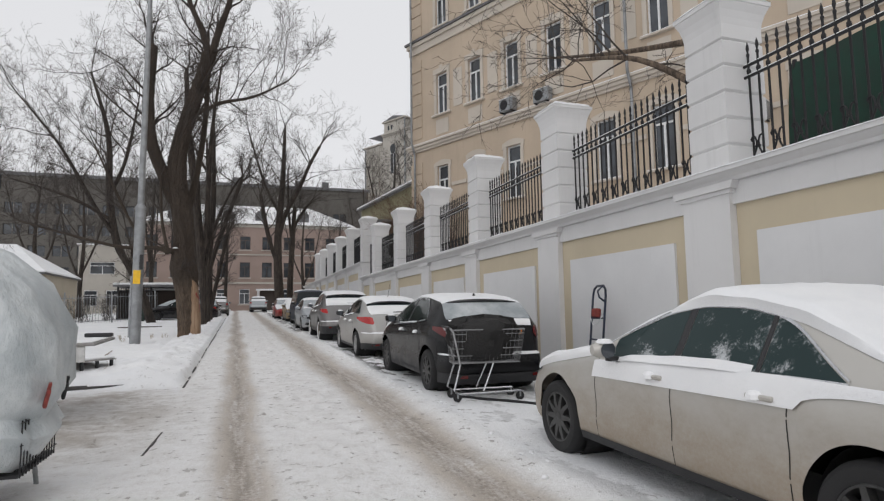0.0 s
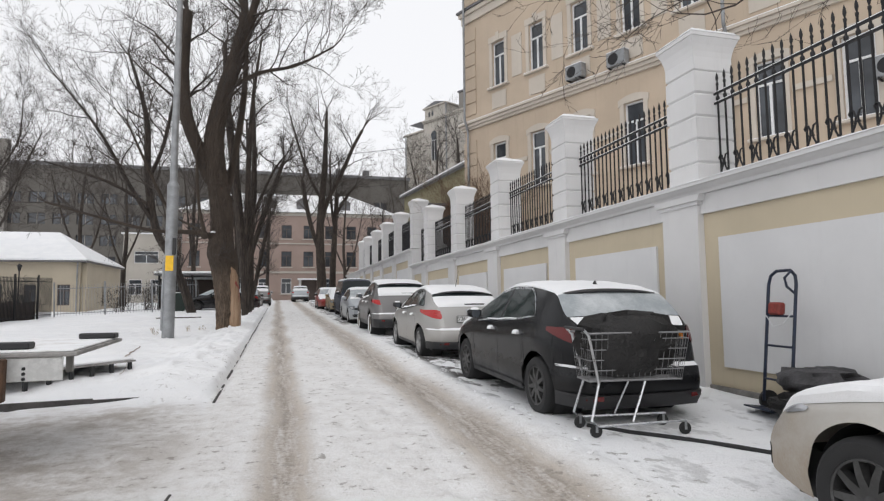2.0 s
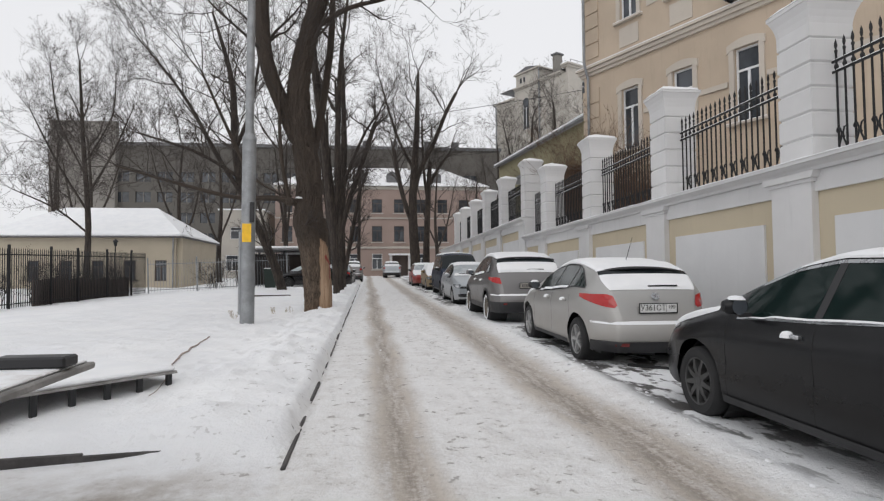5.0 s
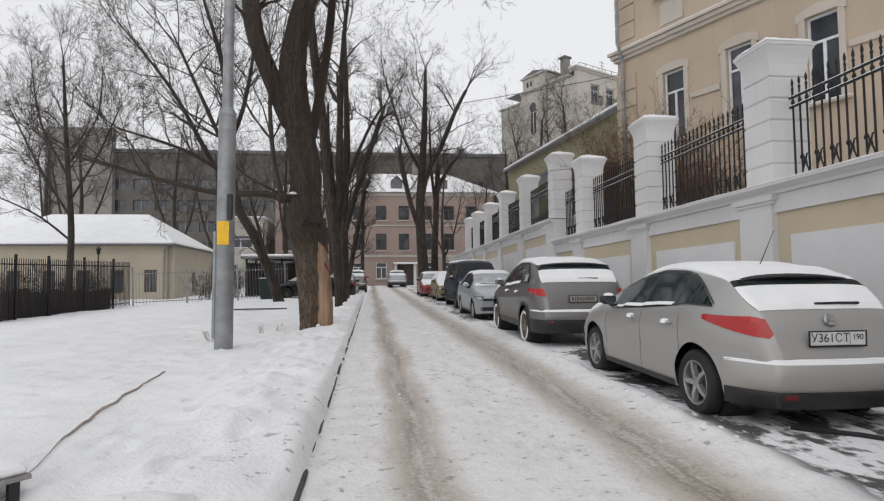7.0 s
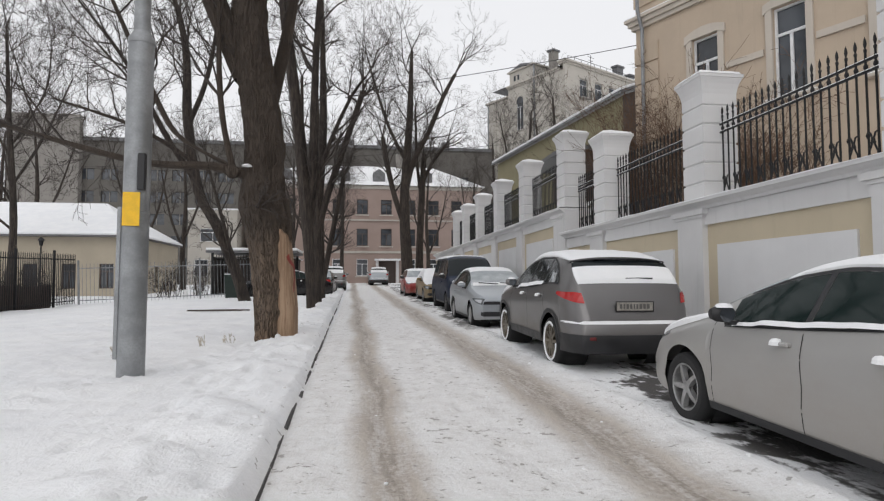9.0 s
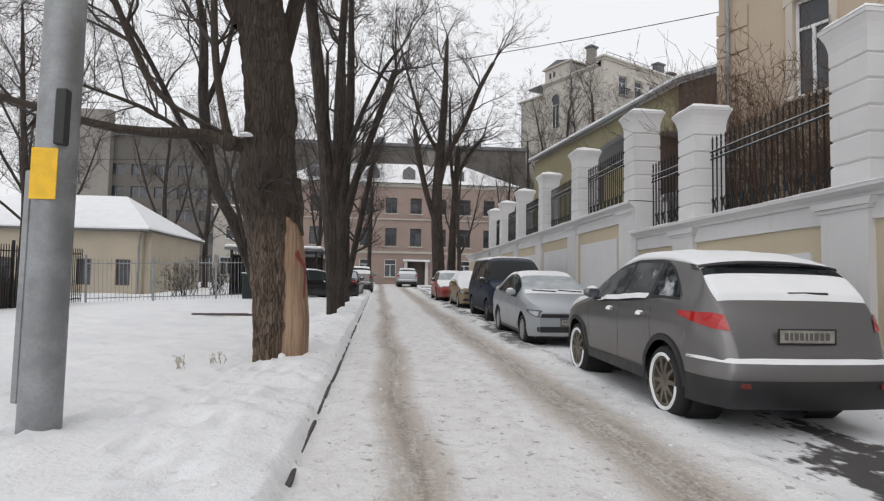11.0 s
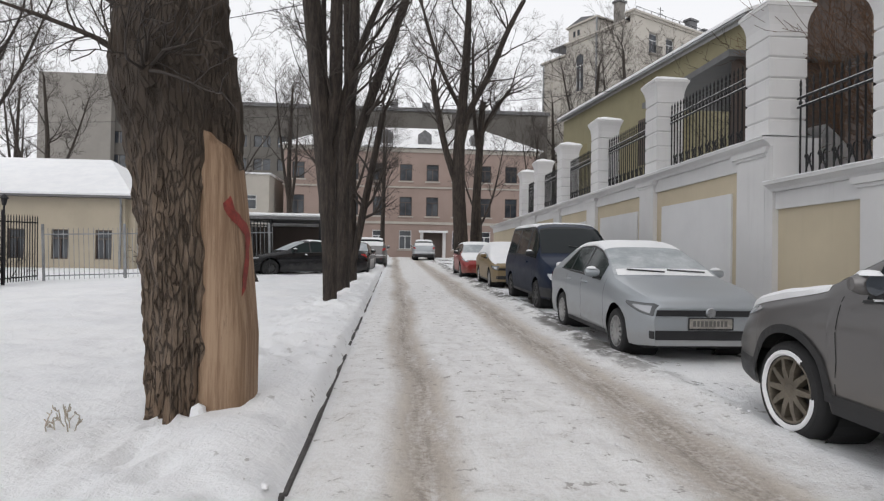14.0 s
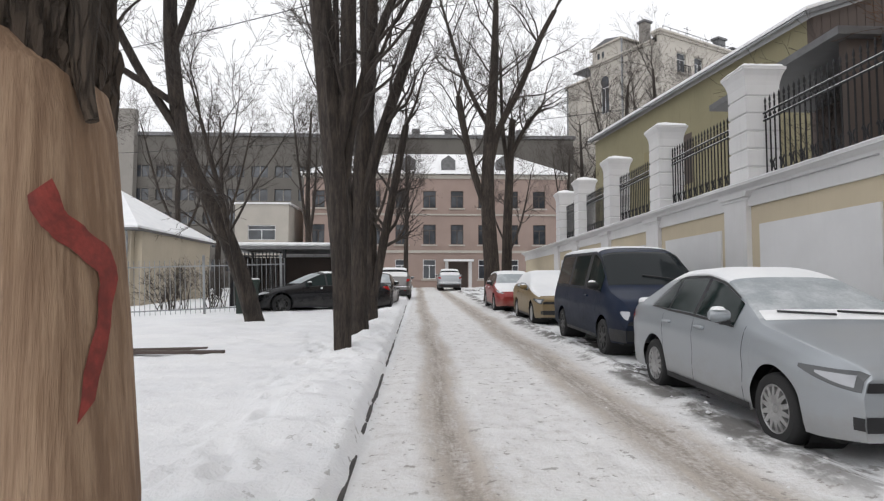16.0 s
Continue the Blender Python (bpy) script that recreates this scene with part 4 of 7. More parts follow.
def wheel(parent, m, r, wdt, spokes, alloy, snow=False):
    """Tyre with tread shoulders, alloy rim with spokes, hub and disc behind."""
    w = part("wheel", Mesh().lathe([(r * 0.66, wdt * 0.10), (0.0, wdt * 0.10)], 24, "x"), DARK_ALLOY, parent, at=m)
    h = wdt / 2
    t = Mesh().lathe([(r * 0.68, -h * 0.90), (r * 0.74, -h), (r * 0.90, -h), (r * 0.975, -h * 0.80), (r, -h * 0.55), (r, h * 0.55), (r * 0.975, h * 0.8), (r * 0.9, h), (r * 0.68, h * 0.9)], 40, "x")
    part("tyre", t, RUBBER, w, smooth=True)
    rim = Mesh().lathe([(r * 0.69, -h * 0.86), (r * 0.665, -h * 0.93), (r * 0.63, -h * 0.88), (r * 0.60, -h * 0.5), (r * 0.60, h * 0.3)], 40, "x")
    for i in range(spokes):
        a = 360 * i / spokes
        sp = Mesh().quadgrid([[(-h * 0.86, -0.016, r * 0.64), (-h * 0.86, 0.016, r * 0.64)], [(-h * 0.93, -0.022, r * 0.40), (-h * 0.93, 0.022, r * 0.40)], [(-h * 0.84, -0.028, r * 0.12), (-h * 0.84, 0.028, r * 0.12)]])
        sp.quadgrid([[(-h * 0.86, 0.016, r * 0.64), (-h * 0.4, 0.02, r * 0.62)], [(-h * 0.93, 0.022, r * 0.40), (-h * 0.5, 0.026, r * 0.4)], [(-h * 0.84, 0.028, r * 0.12), (-h * 0.5, 0.03, r * 0.12)]])
        sp.quadgrid([[(-h * 0.86, -0.016, r * 0.64), (-h * 0.4, -0.02, r * 0.62)], [(-h * 0.93, -0.022, r * 0.40), (-h * 0.5, -0.026, r * 0.4)], [(-h * 0.84, -0.028, r * 0.12), (-h * 0.5, -0.03, r * 0.12)]])
        rim.add(sp, pose(0, 0, 0, a))
    part("rim", rim, alloy, w, smooth=True)
    part("hub", Mesh().lathe([(0.0, -h * 0.90), (r * 0.10, -h * 0.90), (r * 0.15, -h * 0.82), (r * 0.16, -h * 0.4)], 18, "x"), alloy, w, smooth=True)
    if snow:
        rows = []
        for rr, x in ((0.70, -h * 0.94), (0.73, -h * 1.10), (0.79, -h * 1.08), (0.81, -h * 1.0)):
            rows.append([(x, rr * r * math.cos(a) * (1 + 0.012 * math.sin(7 * a)), rr * r * math.sin(a)) for a in np.linspace(-0.95 * math.pi + 0.2, 0.80 * math.pi, 34)])
        part("snow", Mesh().quadgrid(rows), SNOW, w, "snow packed round the rim", True)
    return w


class Body:
    """A car's skin as a loft of half rings along its length; s runs from the front bumper to the rear."""

    def __init__(self, c):
        self.c = c
        self.L, self.W = c["L"], c["W"]
        ds = np.linspace(0, self.L, 600)
        self.ds = ds

        def curve(key, k):
            p = np.array(c[key])
            raw = np.interp(ds, p[:, 0], p[:, 1])
            pad = np.pad(raw, k, mode="edge")
            ker = np.hanning(2 * k + 3)[1:-1]
            sm = np.convolve(pad, ker / ker.sum(), mode="valid")[: len(ds)]
            e = np.minimum(1, np.minimum(ds, self.L - ds) / 0.12)
            return raw * (1 - e) + sm * e
        self.top, self.belt = curve("T", 16), curve("B", 16)
        self.belt = np.minimum(self.belt, self.top - 0.03)
        self.axles = (c["fo"], c["fo"] + c["wb"])
        self.R = c["r"] + 0.055
        self.rings = {}

    def low(self, s):
        c = self.c
        z = c["rock"]
        if s < 0.35:
            z += 0.04 * (1 - s / 0.35)
        if s > self.L - 0.4:
            z += c.get("tail_lift", 0.08) * (s - self.L + 0.4) / 0.4
        for a in self.axles:
            d = abs(s - a)
            if d < self.R:
                z = max(z, c["r"] + math.sqrt(max(0, self.R ** 2 - d * d)))
        return z

    def ring(self, s):
        key = round(s, 5)
        if key not in self.rings:
            self.rings[key] = self.cut(s)
        return self.rings[key]

    def cut(self, s):
        c = self.c
        zt, zb, zl = float(np.interp(s, self.ds, self.top)), float(np.interp(s, self.ds, self.belt)), self.low(s)
        zl = min(zl, zb - 0.02)
        f, r = c.get("nose", (0.9, 0.24)), c.get("tail", (0.6, 0.16))
        plan = 1.0
        if s < f[0]:
            plan -= f[1] * (1 - s / f[0]) ** 2.4
        if s > self.L - r[0]:
            plan -= r[1] * ((s - self.L + r[0]) / r[0]) ** 2.6
        w = self.W / 2 * plan
        rock = c["rock"]
        pts = []
        for k in range(8):
            z = zl + (zb - zl) * (0, 0.14, 0.30, 0.48, 0.64, 0.745, 0.86, 1.0)[k]
            q = max(0.0, min(1.0, (z - rock) / max(0.05, zb - rock)))
            x = w * float(np.interp(q, (0, 0.10, 0.3, 0.5, 0.71, 0.80, 1.0), (0.945, 0.968, 0.990, 0.982, 1.0, 0.994, 0.955)))
            pts.append((x, z))
        h, xb = zt - zb, pts[-1][0]
        xr = max(0.05, xb - 0.025 - c.get("tumble", 0.38) * h)
        for k in range(1, 5):
            pts.append((xb + (xr - xb) * k / 4, zb + 0.86 * h * k / 4))
        for k in range(1, 7):
            a = math.pi / 2 * k / 6
            pts.append((xr * math.cos(a) ** 0.72 if k < 6 else 0.0, zb + h * (0.86 + 0.14 * math.sin(a) ** 0.8)))
        return pts

    def at(self, s, j):
        r = self.ring(s)
        i = min(int(j), 16)
        f = j - i
        x, z = r[i][0] * (1 - f) + r[i + 1][0] * f, r[i][1] * (1 - f) + r[i + 1][1] * f
        return Vector((-x, self.c["fo"] - s, z))

    def jz(self, s, z):
        r = self.ring(s)
        return float(np.interp(z, [p[1] for p in r[:12]], range(12)))

    def skin(self):
        L = self.L
        ss = set(np.linspace(0, L, 90)) | {0.012, 0.03, L - 0.012, L - 0.03, L - 0.06}
        for a in self.axles:
            ss |= {a + self.R * math.cos(t) for t in np.linspace(0, math.pi, 25)} | {a - self.R - 0.002, a + self.R + 0.002}
        ss = sorted(s for s in ss if 0 <= s <= L)
        mb = Mesh()
        rows = []
        for s in ss:
            r = self.ring(s)
            y = self.c["fo"] - s
            rows.append([(-x, y, z) for x, z in r] + [(x, y, z) for x, z in reversed(r[:-1])])
        mb.quadgrid(rows)
        n = len(rows[0])
        o = len(mb.v)
        mb.f.append(tuple(range(n))), mb.f.append(tuple(o - 1 - i for i in range(n)))
        return mb

    def patch(self, s0, s1, j0, j1, off=0.004, ns=10, nj=6, mirror=True, both=True, thick=None, zmode=False, seed=1, taper=0.0):
        """A piece of the skin between two lengths and two heights of the ring, lifted off it."""
        out = Mesh()
        rows = []
        for i in range(ns + 1):
            s = s0 + (s1 - s0) * i / ns
            cut = (taper * (1 - i / ns) if taper > 0 else -taper * (i / ns) ** 1.5) * (j1 - j0)
            a, b = (self.jz(s, j0 + cut), self.jz(s, j1)) if zmode else (j0, j1)
            row = []
            for k in range(nj + 1):
                j = a + (b - a) * k / nj
                p = self.at(s, min(j, 17))
                ps, pj = self.at(min(s + 0.02, self.L), j) - self.at(max(s - 0.02, 0), j), self.at(s, min(j + 0.2, 17)) - self.at(s, max(j - 0.2, 0))
                nrm = pj.cross(ps)
                nrm = nrm.normalized() if nrm.length > 1e-9 else Vector((0, 0, 1))
                if nrm.dot(Vector((p.x, 0.15 * p.y, p.z - 0.6))) < 0:
                    nrm = -nrm
                lift = off
                if thick:
                    e = min(1, 5 * i / ns, 5 * (ns - i) / ns, (5 * k / nj if k else 0.0) if thick[2] else 1)
                    lift = off + e * (thick[0] + thick[1] * float(smooth_noise(p.x * 2 + 9, p.y * 2 + 40, 0.35, seed)))
                row.append(p + nrm * lift)
            rows.append(row)
        if j1 >= 17 and not zmode:
            full = [r + [Vector((-p.x, p.y, p.z)) for p in reversed(r[:-1])] for r in rows]
            return out.quadgrid(full)
        return [Mesh().quadgrid(rows), Mesh().quadgrid([[Vector((-p.x, p.y, p.z)) for p in r] for r in rows])]

    def fin(self, s0, s1, lo, hi, off=0.004, n=14, m=5):
        """A pointed piece of the flank; lo and hi give its edges on the ring along its length."""
        sides = []
        for sx in (1, -1):
            rows = []
            for i in range(n + 1):
                f = i / n
                pts = [self.at(s0 + (s1 - s0) * f, lo(f) + (hi(f) - lo(f)) * k / m) for k in range(m + 1)]
                rows.append([(sx * (p.x - off), p.y, p.z + 0.4 * off) for p in pts])
            sides.append(Mesh().quadgrid(rows))
        return sides

    def cap(self, z0, z1, rear=True, off=0.012):
        """A flat band across the front or rear end."""
        s = self.L if rear else 0.0
        y = self.c["fo"] - s + (-off if rear else off)
        xs = lambda z: float(np.interp(z, [p[1] for p in self.ring(s)[:12]], [p[0] for p in self.ring(s)[:12]]))
        zs = np.linspace(z0, z1, 5)
        return Mesh().quadgrid([[(-xs(z), y, z), (xs(z), y, z)] for z in zs])


def plate(parent, b, z, rear, text="", region="", s=None):
    s_at = s if s is not None else (b.L if rear else 0.0)
    y = b.c["fo"] - s_at + (-0.02 if rear else 0.02)
    p = part("number_plate", Mesh().box(-0.26, 0.26, -0.006, 0.006, -0.056, 0.056, 0.004), PLATE if text else DIRTY_PLATE, parent, at=pose(0, y, z, 0, 0, 0 if rear else 180))
    part("plate_frame", Mesh().box(-0.275, 0.275, -0.004, 0.004, -0.072, -0.058).box(-0.275, 0.275, -0.004, 0.004, 0.058, 0.07).box(-0.275, -0.262, -0.004, 0.004, -0.057, 0.057).box(0.262, 0.275, -0.004, 0.004, -0.057, 0.057), PLASTIC, p)
    if text:
        for txt, x, size in ((text, -0.075, 0.105), (region, 0.185, 0.07)):
            cu = bpy.data.curves.new("lettering", "FONT")
            cu.body, cu.size, cu.align_x, cu.align_y = txt, size, "CENTER", "CENTER"
            cu.extrude = 0.0006
            cu.materials.append(INK)
            o = new("lettering", cu)
            o.parent, o.matrix_basis = p, pose(x, -0.0075, 0.004 if size > 0.09 else 0.012, 90, 0, 0)
        part("divider", Mesh().box(0.108, 0.111, -0.0075, -0.0062, -0.05, 0.05), INK, p)
    else:
        rng = random.Random(round(z * 1000) + int(b.L * 100))
        x = -0.22
        while x < 0.2:
            w = rng.uniform(0.025, 0.042)
            part("lettering", Mesh().box(x, x + w, -0.0075, -0.0062, -0.032, 0.034), GRIME_INK, p)
            x += w + 0.016
    return p


def parts(name, meshes, material, parent, label="", smooth=False):
    for mb in meshes if isinstance(meshes, list) else [meshes]:
        part(name, mb, material, parent, label, smooth)


def car(c, m, label, body_mat, group="parked cars", category="car"):
    b = Body(c)
    t = thing("car", label, category, m, group)
    fo, L, W = c["fo"], b.L, b.W
    part("body", b.skin(), body_mat, t, smooth=True)
    part("underbody", Mesh().box(-W * 0.40, W * 0.40, fo - L + 0.25, fo - 0.25, c["rock"] - 0.03, c["rock"] + 0.25), RUBBER, t)
    for a in b.axles:
        for sx in (-1, 1):
            x0 = sx * (W / 2 - 0.30)
            part("wheel_liner", Mesh().lathe([(b.R - 0.004, x0 - 0.17), (b.R - 0.004, x0 + 0.17)], 28, "x", (0, fo - a, c["r"])), RUBBER, t)
            wheel(t, pose(sx * (W / 2 - c["tw"] / 2 - 0.018), fo - a, c["r"] - 0.015, 20 * sx, 0, 0 if sx < 0 else 180), c["r"], c["tw"], c["spokes"], c["alloy"], c.get("wheel_snow", False))
    w0, w1 = c["screen"]
    parts("windscreen", b.patch(w0, w1, 11.35, 17, 0.004, 12, 8), c.get("screen_mat", G_FROST), t)
    if "rear_screen" in c:
        parts("rear_window", b.patch(*c["rear_screen"], 11.6, 17, 0.004, 10, 8), c.get("rear_mat", G_FROST), t)
    for a, e in c["glass"]:
        parts("side_window", b.patch(a, e, 7.35, 10.75, 0.004, 14, 5), c.get("glass_mat", G_CLEAR), t)
    if c.get("glass"):
        a, e = c["glass"][0][0], c["glass"][-1][1]
        for (p, q), (r_, s_) in zip(c["glass"], c["glass"][1:]):
            parts("door_post", b.patch(q + 0.003, r_ - 0.003, 7.3, 10.8, 0.005, 3, 5), PLASTIC, t)
        parts("window_trim", b.patch(a - 0.02, e + 0.02, 7.05, 7.28, 0.008, 24, 1), c.get("trim", PLASTIC), t)
        parts("window_trim", b.patch(a + 0.1, e + 0.02, 10.78, 11.0, 0.007, 24, 1), c.get("trim", PLASTIC), t)
        if c.get("quarter"):
            q0, q1 = c["quarter"]
            edge = lambda f: 10.75 - 3.1 * f ** 1.7
            parts("door_post", b.patch(e + 0.003, q0 - 0.003, 7.3, 10.8, 0.005, 3, 5), PLASTIC, t)
            parts("quarter_window", b.fin(q0, q1, lambda f: 7.35 + 0.15 * f, edge), c.get("glass_mat", G_CLEAR), t)
            parts("window_trim", b.fin(q0, q1 + 0.02, edge, lambda f: edge(f) + 0.22, 0.007, 14, 1), c.get("trim", PLASTIC), t)
            parts("window_trim", b.fin(e + 0.02, q1 + 0.02, lambda f: 7.08 + 0.22 * f, lambda f: 7.30 + 0.22 * f, 0.008, 14, 1), c.get("trim", PLASTIC), t)
        if c.get("sill_snow"):
            parts("snow", b.patch(a + 0.05, e - 0.02, 7.15, 7.15 + c["sill_snow"], 0.006, 40, 3, thick=(0.008, 0.03, False), seed=8), SNOW, t, "snow lodged along the window line", True)
    for s in c["doors"]:
        parts("door_gap", b.patch(s - 0.004, s + 0.004, c["rock"] + 0.06, c["belt_z"], 0.0015, 1, 12, zmode=True), SEAM, t)
    for s in c["handles"]:
        p = b.at(s, b.jz(s, c["handle_z"]))
        for sx in (-1, 1):
            hd = part("door_handle", Mesh().box(-0.022, 0.022, -0.095, 0.095, -0.016, 0.016, 0.009), body_mat if not c.get("chrome") else CHROME, t, at=pose(sx * (abs(p.x) + 0.016), p.y, p.z))
            if c.get("handle_snow", True):
                part("snow", Mesh().lathe([(0.0, 0.02), (0.03, 0.014), (0.045, -0.004), (0.05, -0.03), (0.0, -0.035)], 9), SNOW, hd, at=pose(-0.008 * sx * -1, 0.03, 0.018))
    s = c["mirror"]
    p = b.at(s, 7.6)
    for sx in (-1, 1):
        mm = Mesh().lathe([(0.0, -0.11), (0.05, -0.105), (0.078, -0.06), (0.085, 0.0), (0.08, 0.05), (0.05, 0.095), (0.0, 0.10)], 14, "x")
        mm.v = [(x, y * 0.62 + 0.02 * (x * 8) ** 2, z * 0.82) for x, y, z in mm.v]
        q = part("mirror", mm, c.get("mirror_mat", body_mat), t, smooth=True, at=pose(sx * (abs(p.x) + 0.13), p.y - 0.02, p.z + 0.075))
        part("mirror_arm", Mesh().box(-0.05, 0.05, -0.02, 0.02, -0.09, -0.055), PLASTIC, q, at=pose(-sx * 0.07, 0, 0))
        part("mirror_glass", Mesh().lathe([(0.0, -0.055), (0.066, -0.055)], 14, "y", (0, 0, 0)), GLASS, q)
        part("snow", Mesh().lathe([(0.0, 0.075), (0.05, 0.068), (0.075, 0.04)], 10, "z", (0, 0, 0.012)), SNOW, q, smooth=True)
    rows = c.get("snow", [])
    for i, (s0, s1, j0, th, nz) in enumerate(rows):
        parts("snow", b.patch(s0, s1, j0, 17, 0.004, 22, 12, thick=(th, nz, True), seed=3 + i), SNOW, t, "snow lying on the bodywork", True)
    for s0, s1, j0, j1, mt, nm in c.get("patches", []):
        parts(nm, b.patch(s0, s1, j0, j1, 0.006, 8, 6), mt, t)
    for s0, s1, z0, z1, mt, nm in c.get("zpatches", []):
        parts(nm, b.patch(s0, s1, z0, z1, 0.011 if nm in ("lamp_reflector", "tail_light") else 0.006, 10, 4, zmode=True, taper=0.75 if nm == "tail_light" else (-0.8 if nm in ("headlight", "lamp_reflector") else 0.0)), mt, t)
    for z0, z1, rear, off, mt, nm in c.get("caps", []):
        part(nm, b.cap(z0, z1, rear, off), mt, t)
    # sill strip along the bottom edge
    a, e = b.axles[0] + b.R + 0.02, b.axles[1] - b.R - 0.02
    parts("sill", b.patch(a, e, c["rock"] + 0.005, c["rock"] + c.get("sill_h", 0.07), 0.012, 10, 2, zmode=True), PLASTIC, t)
    if c.get("spoiler"):
        s0, z, k = c["spoiler"]
        w = abs(b.at(s0, 11.2).x) * k
        rows = []
        for u in np.linspace(-1, 1, 17):
            y, zz = fo - s0 + 0.05 * abs(u) ** 3, z - 0.05 * abs(u) ** 2.5
            rows.append([(w * u, y + 0.16, zz + 0.030), (w * u, y - 0.02, zz + 0.012), (w * u, y - 0.045, zz - 0.004), (w * u, y - 0.03, zz - 0.022), (w * u, y + 0.12, zz - 0.012)])
        # the lip's black colour also paints the shade under the spoiler
        part("spoiler", Mesh().quadgrid(rows), PLASTIC, t, "dark spoiler edge above the rear window, its black also standing for shade beneath", True)
    if c.get("bumper"):
        z0, z1 = c["bumper"]

        side = []
        for u in np.linspace(0, 1, 14):
            s = b.axles[1] + b.R + 0.03 + (L - b.axles[1] - b.R - 0.03) * (1 - (1 - u) ** 1.6)
            side.append((abs(b.at(s, b.jz(s, 0.5 * (z0 + z1))).x), fo - s, min(1.0, u / 0.45)))
        back = [(side[-1][0] * v, fo - L - 0.05 * (1 - v * v) - 0.004, 1.0) for v in np.linspace(0.94, 0, 9)]
        line = side + back
        line = [(-x, y, e) for x, y, e in line] + [(x, y, e) for x, y, e in reversed(line[:-1])]

        def swept(prof, k=1.0):
            rows = []
            for i, (x, y, e) in enumerate(line):
                p, q = line[max(0, i - 1)], line[min(len(line) - 1, i + 1)]
                nrm = Vector((q[1] - p[1], p[0] - q[0], 0)).normalized()
                rows.append([(x + nrm.x * (0.003 + o * e if o > 0 else o), y + nrm.y * (0.003 + o * e if o > 0 else o), z) for o, z in prof])
            return Mesh().quadgrid(rows)
        part("rear_bumper", swept([(-0.08, z0), (0.0, z0 + 0.01), (0.035, z0 + 0.08), (0.045, (z0 + z1) / 2), (0.03, z1 - 0.03), (0.004, z1), (-0.05, z1 + 0.012)]), body_mat, t, smooth=True)
        part("snow", swept([(-0.06, z1 + 0.014), (-0.04, z1 + 0.03), (-0.01, z1 + 0.024), (0.02, z1 - 0.012)]), SNOW, t, "snow on the bumper ledge", True)
        part("lower_bumper", swept([(-0.10, z0 - 0.10), (0.004, z0 - 0.09), (0.045, z0 + 0.0), (0.054, z0 + (0.16 if c.get("cladding") else 0.05)), (0.052, z0 + (0.165 if c.get("cladding") else 0.055)), (0.0, z0 + (0.17 if c.get("cladding") else 0.06))]), PLASTIC, t, smooth=True)
        for sx in (-1, 1):
            part("reflector", Mesh().box(-0.09, 0.09, -0.008, 0.008, -0.022, 0.022, 0.004), DARK_RED_LAMP, t, at=pose(sx * side[-1][0] * 0.93, fo - L - 0.058, z0 + (0.12 if c.get("cladding") else 0.02), 0, 0, sx * 24))
        part("tailgate_gap", b.patch(L - 0.30, L - 0.294, 11.5, 17, 0.002, 1, 8), SEAM, t)
    if c.get("side_snow"):
        s0, s1, j0, j1 = c["side_snow"]
        parts("snow", b.patch(s0, s1, j0, j1, 0.004, 60, 4, thick=(0.003, 0.012, False), seed=21), SNOW, t, "snow clinging to the upper doors", True)
    if c.get("cladding"):
        for ax in b.axles:
            for sx in (-1, 1):
                arch = Mesh()
                rows = []
                for rr in (b.R - 0.01, b.R + 0.055):
                    row = []
                    for an in np.linspace(0.02, math.pi - 0.02, 22):
                        s, z = ax - rr * math.cos(an), c["r"] + rr * math.sin(an)
                        x = abs(b.at(s, max(0.0, b.jz(s, max(z, b.low(s))))).x) + 0.012
                        row.append((sx * x, fo - s, z))
                    rows.append(row)
                arch.quadgrid(rows)
                part("arch_trim", arch, PLASTIC, t)
    return t, b


def wiper(t, b, s, z_j, w=0.5, x0=-0.05):
    p, q = b.at(s, 16.5), b.at(s + 0.02, 14.2)
    part("wiper", Mesh().tube([(x0, p.y, p.z + 0.025), (x0 + w * 0.5, p.y - 0.01, p.z + 0.03), (x0 + w, q.y, p.z + 0.028)], 0.012, 6), PLASTIC, t)


SILVER = paint("silver_paint", (0.36, 0.385, 0.41), 0.4, 0.35, amount=0.35, top=0.6)
BEIGE = paint("champagne_paint", (0.50, 0.485, 0.455), 0.35, 0.35, (0.30, 0.235, 0.165), 0.85, 1.0)
GRAPHITE = paint("graphite_paint", (0.009, 0.0095, 0.011), 0.0, 0.25, (0.016, 0.015, 0.015), 0.4, 0.6, 0.10)
PEARL = paint("pale_silver_paint", (0.38, 0.375, 0.365), 0.35, 0.35, (0.34, 0.31, 0.275), 0.55, 0.9)
GUNMETAL = paint("grey_metallic_paint", (0.17, 0.165, 0.165), 0.55, 0.32, (0.20, 0.18, 0.155), 0.55, 0.8)
NAVY = paint("navy_paint", (0.006, 0.014, 0.038), 0.1, 0.4, (0.02, 0.022, 0.027), 0.6, 1.2, 0.06)
TAN = paint("tan_paint", (0.24, 0.17, 0.075), 0.3, 0.4, amount=0.5)
RED = paint("red_paint", (0.25, 0.022, 0.02), 0.2, 0.35, amount=0.45, top=0.6)
BLACK_CAR = paint("black_paint", (0.012, 0.012, 0.014), 0.2, 0.25, (0.09, 0.085, 0.08), 0.5, 0.6)

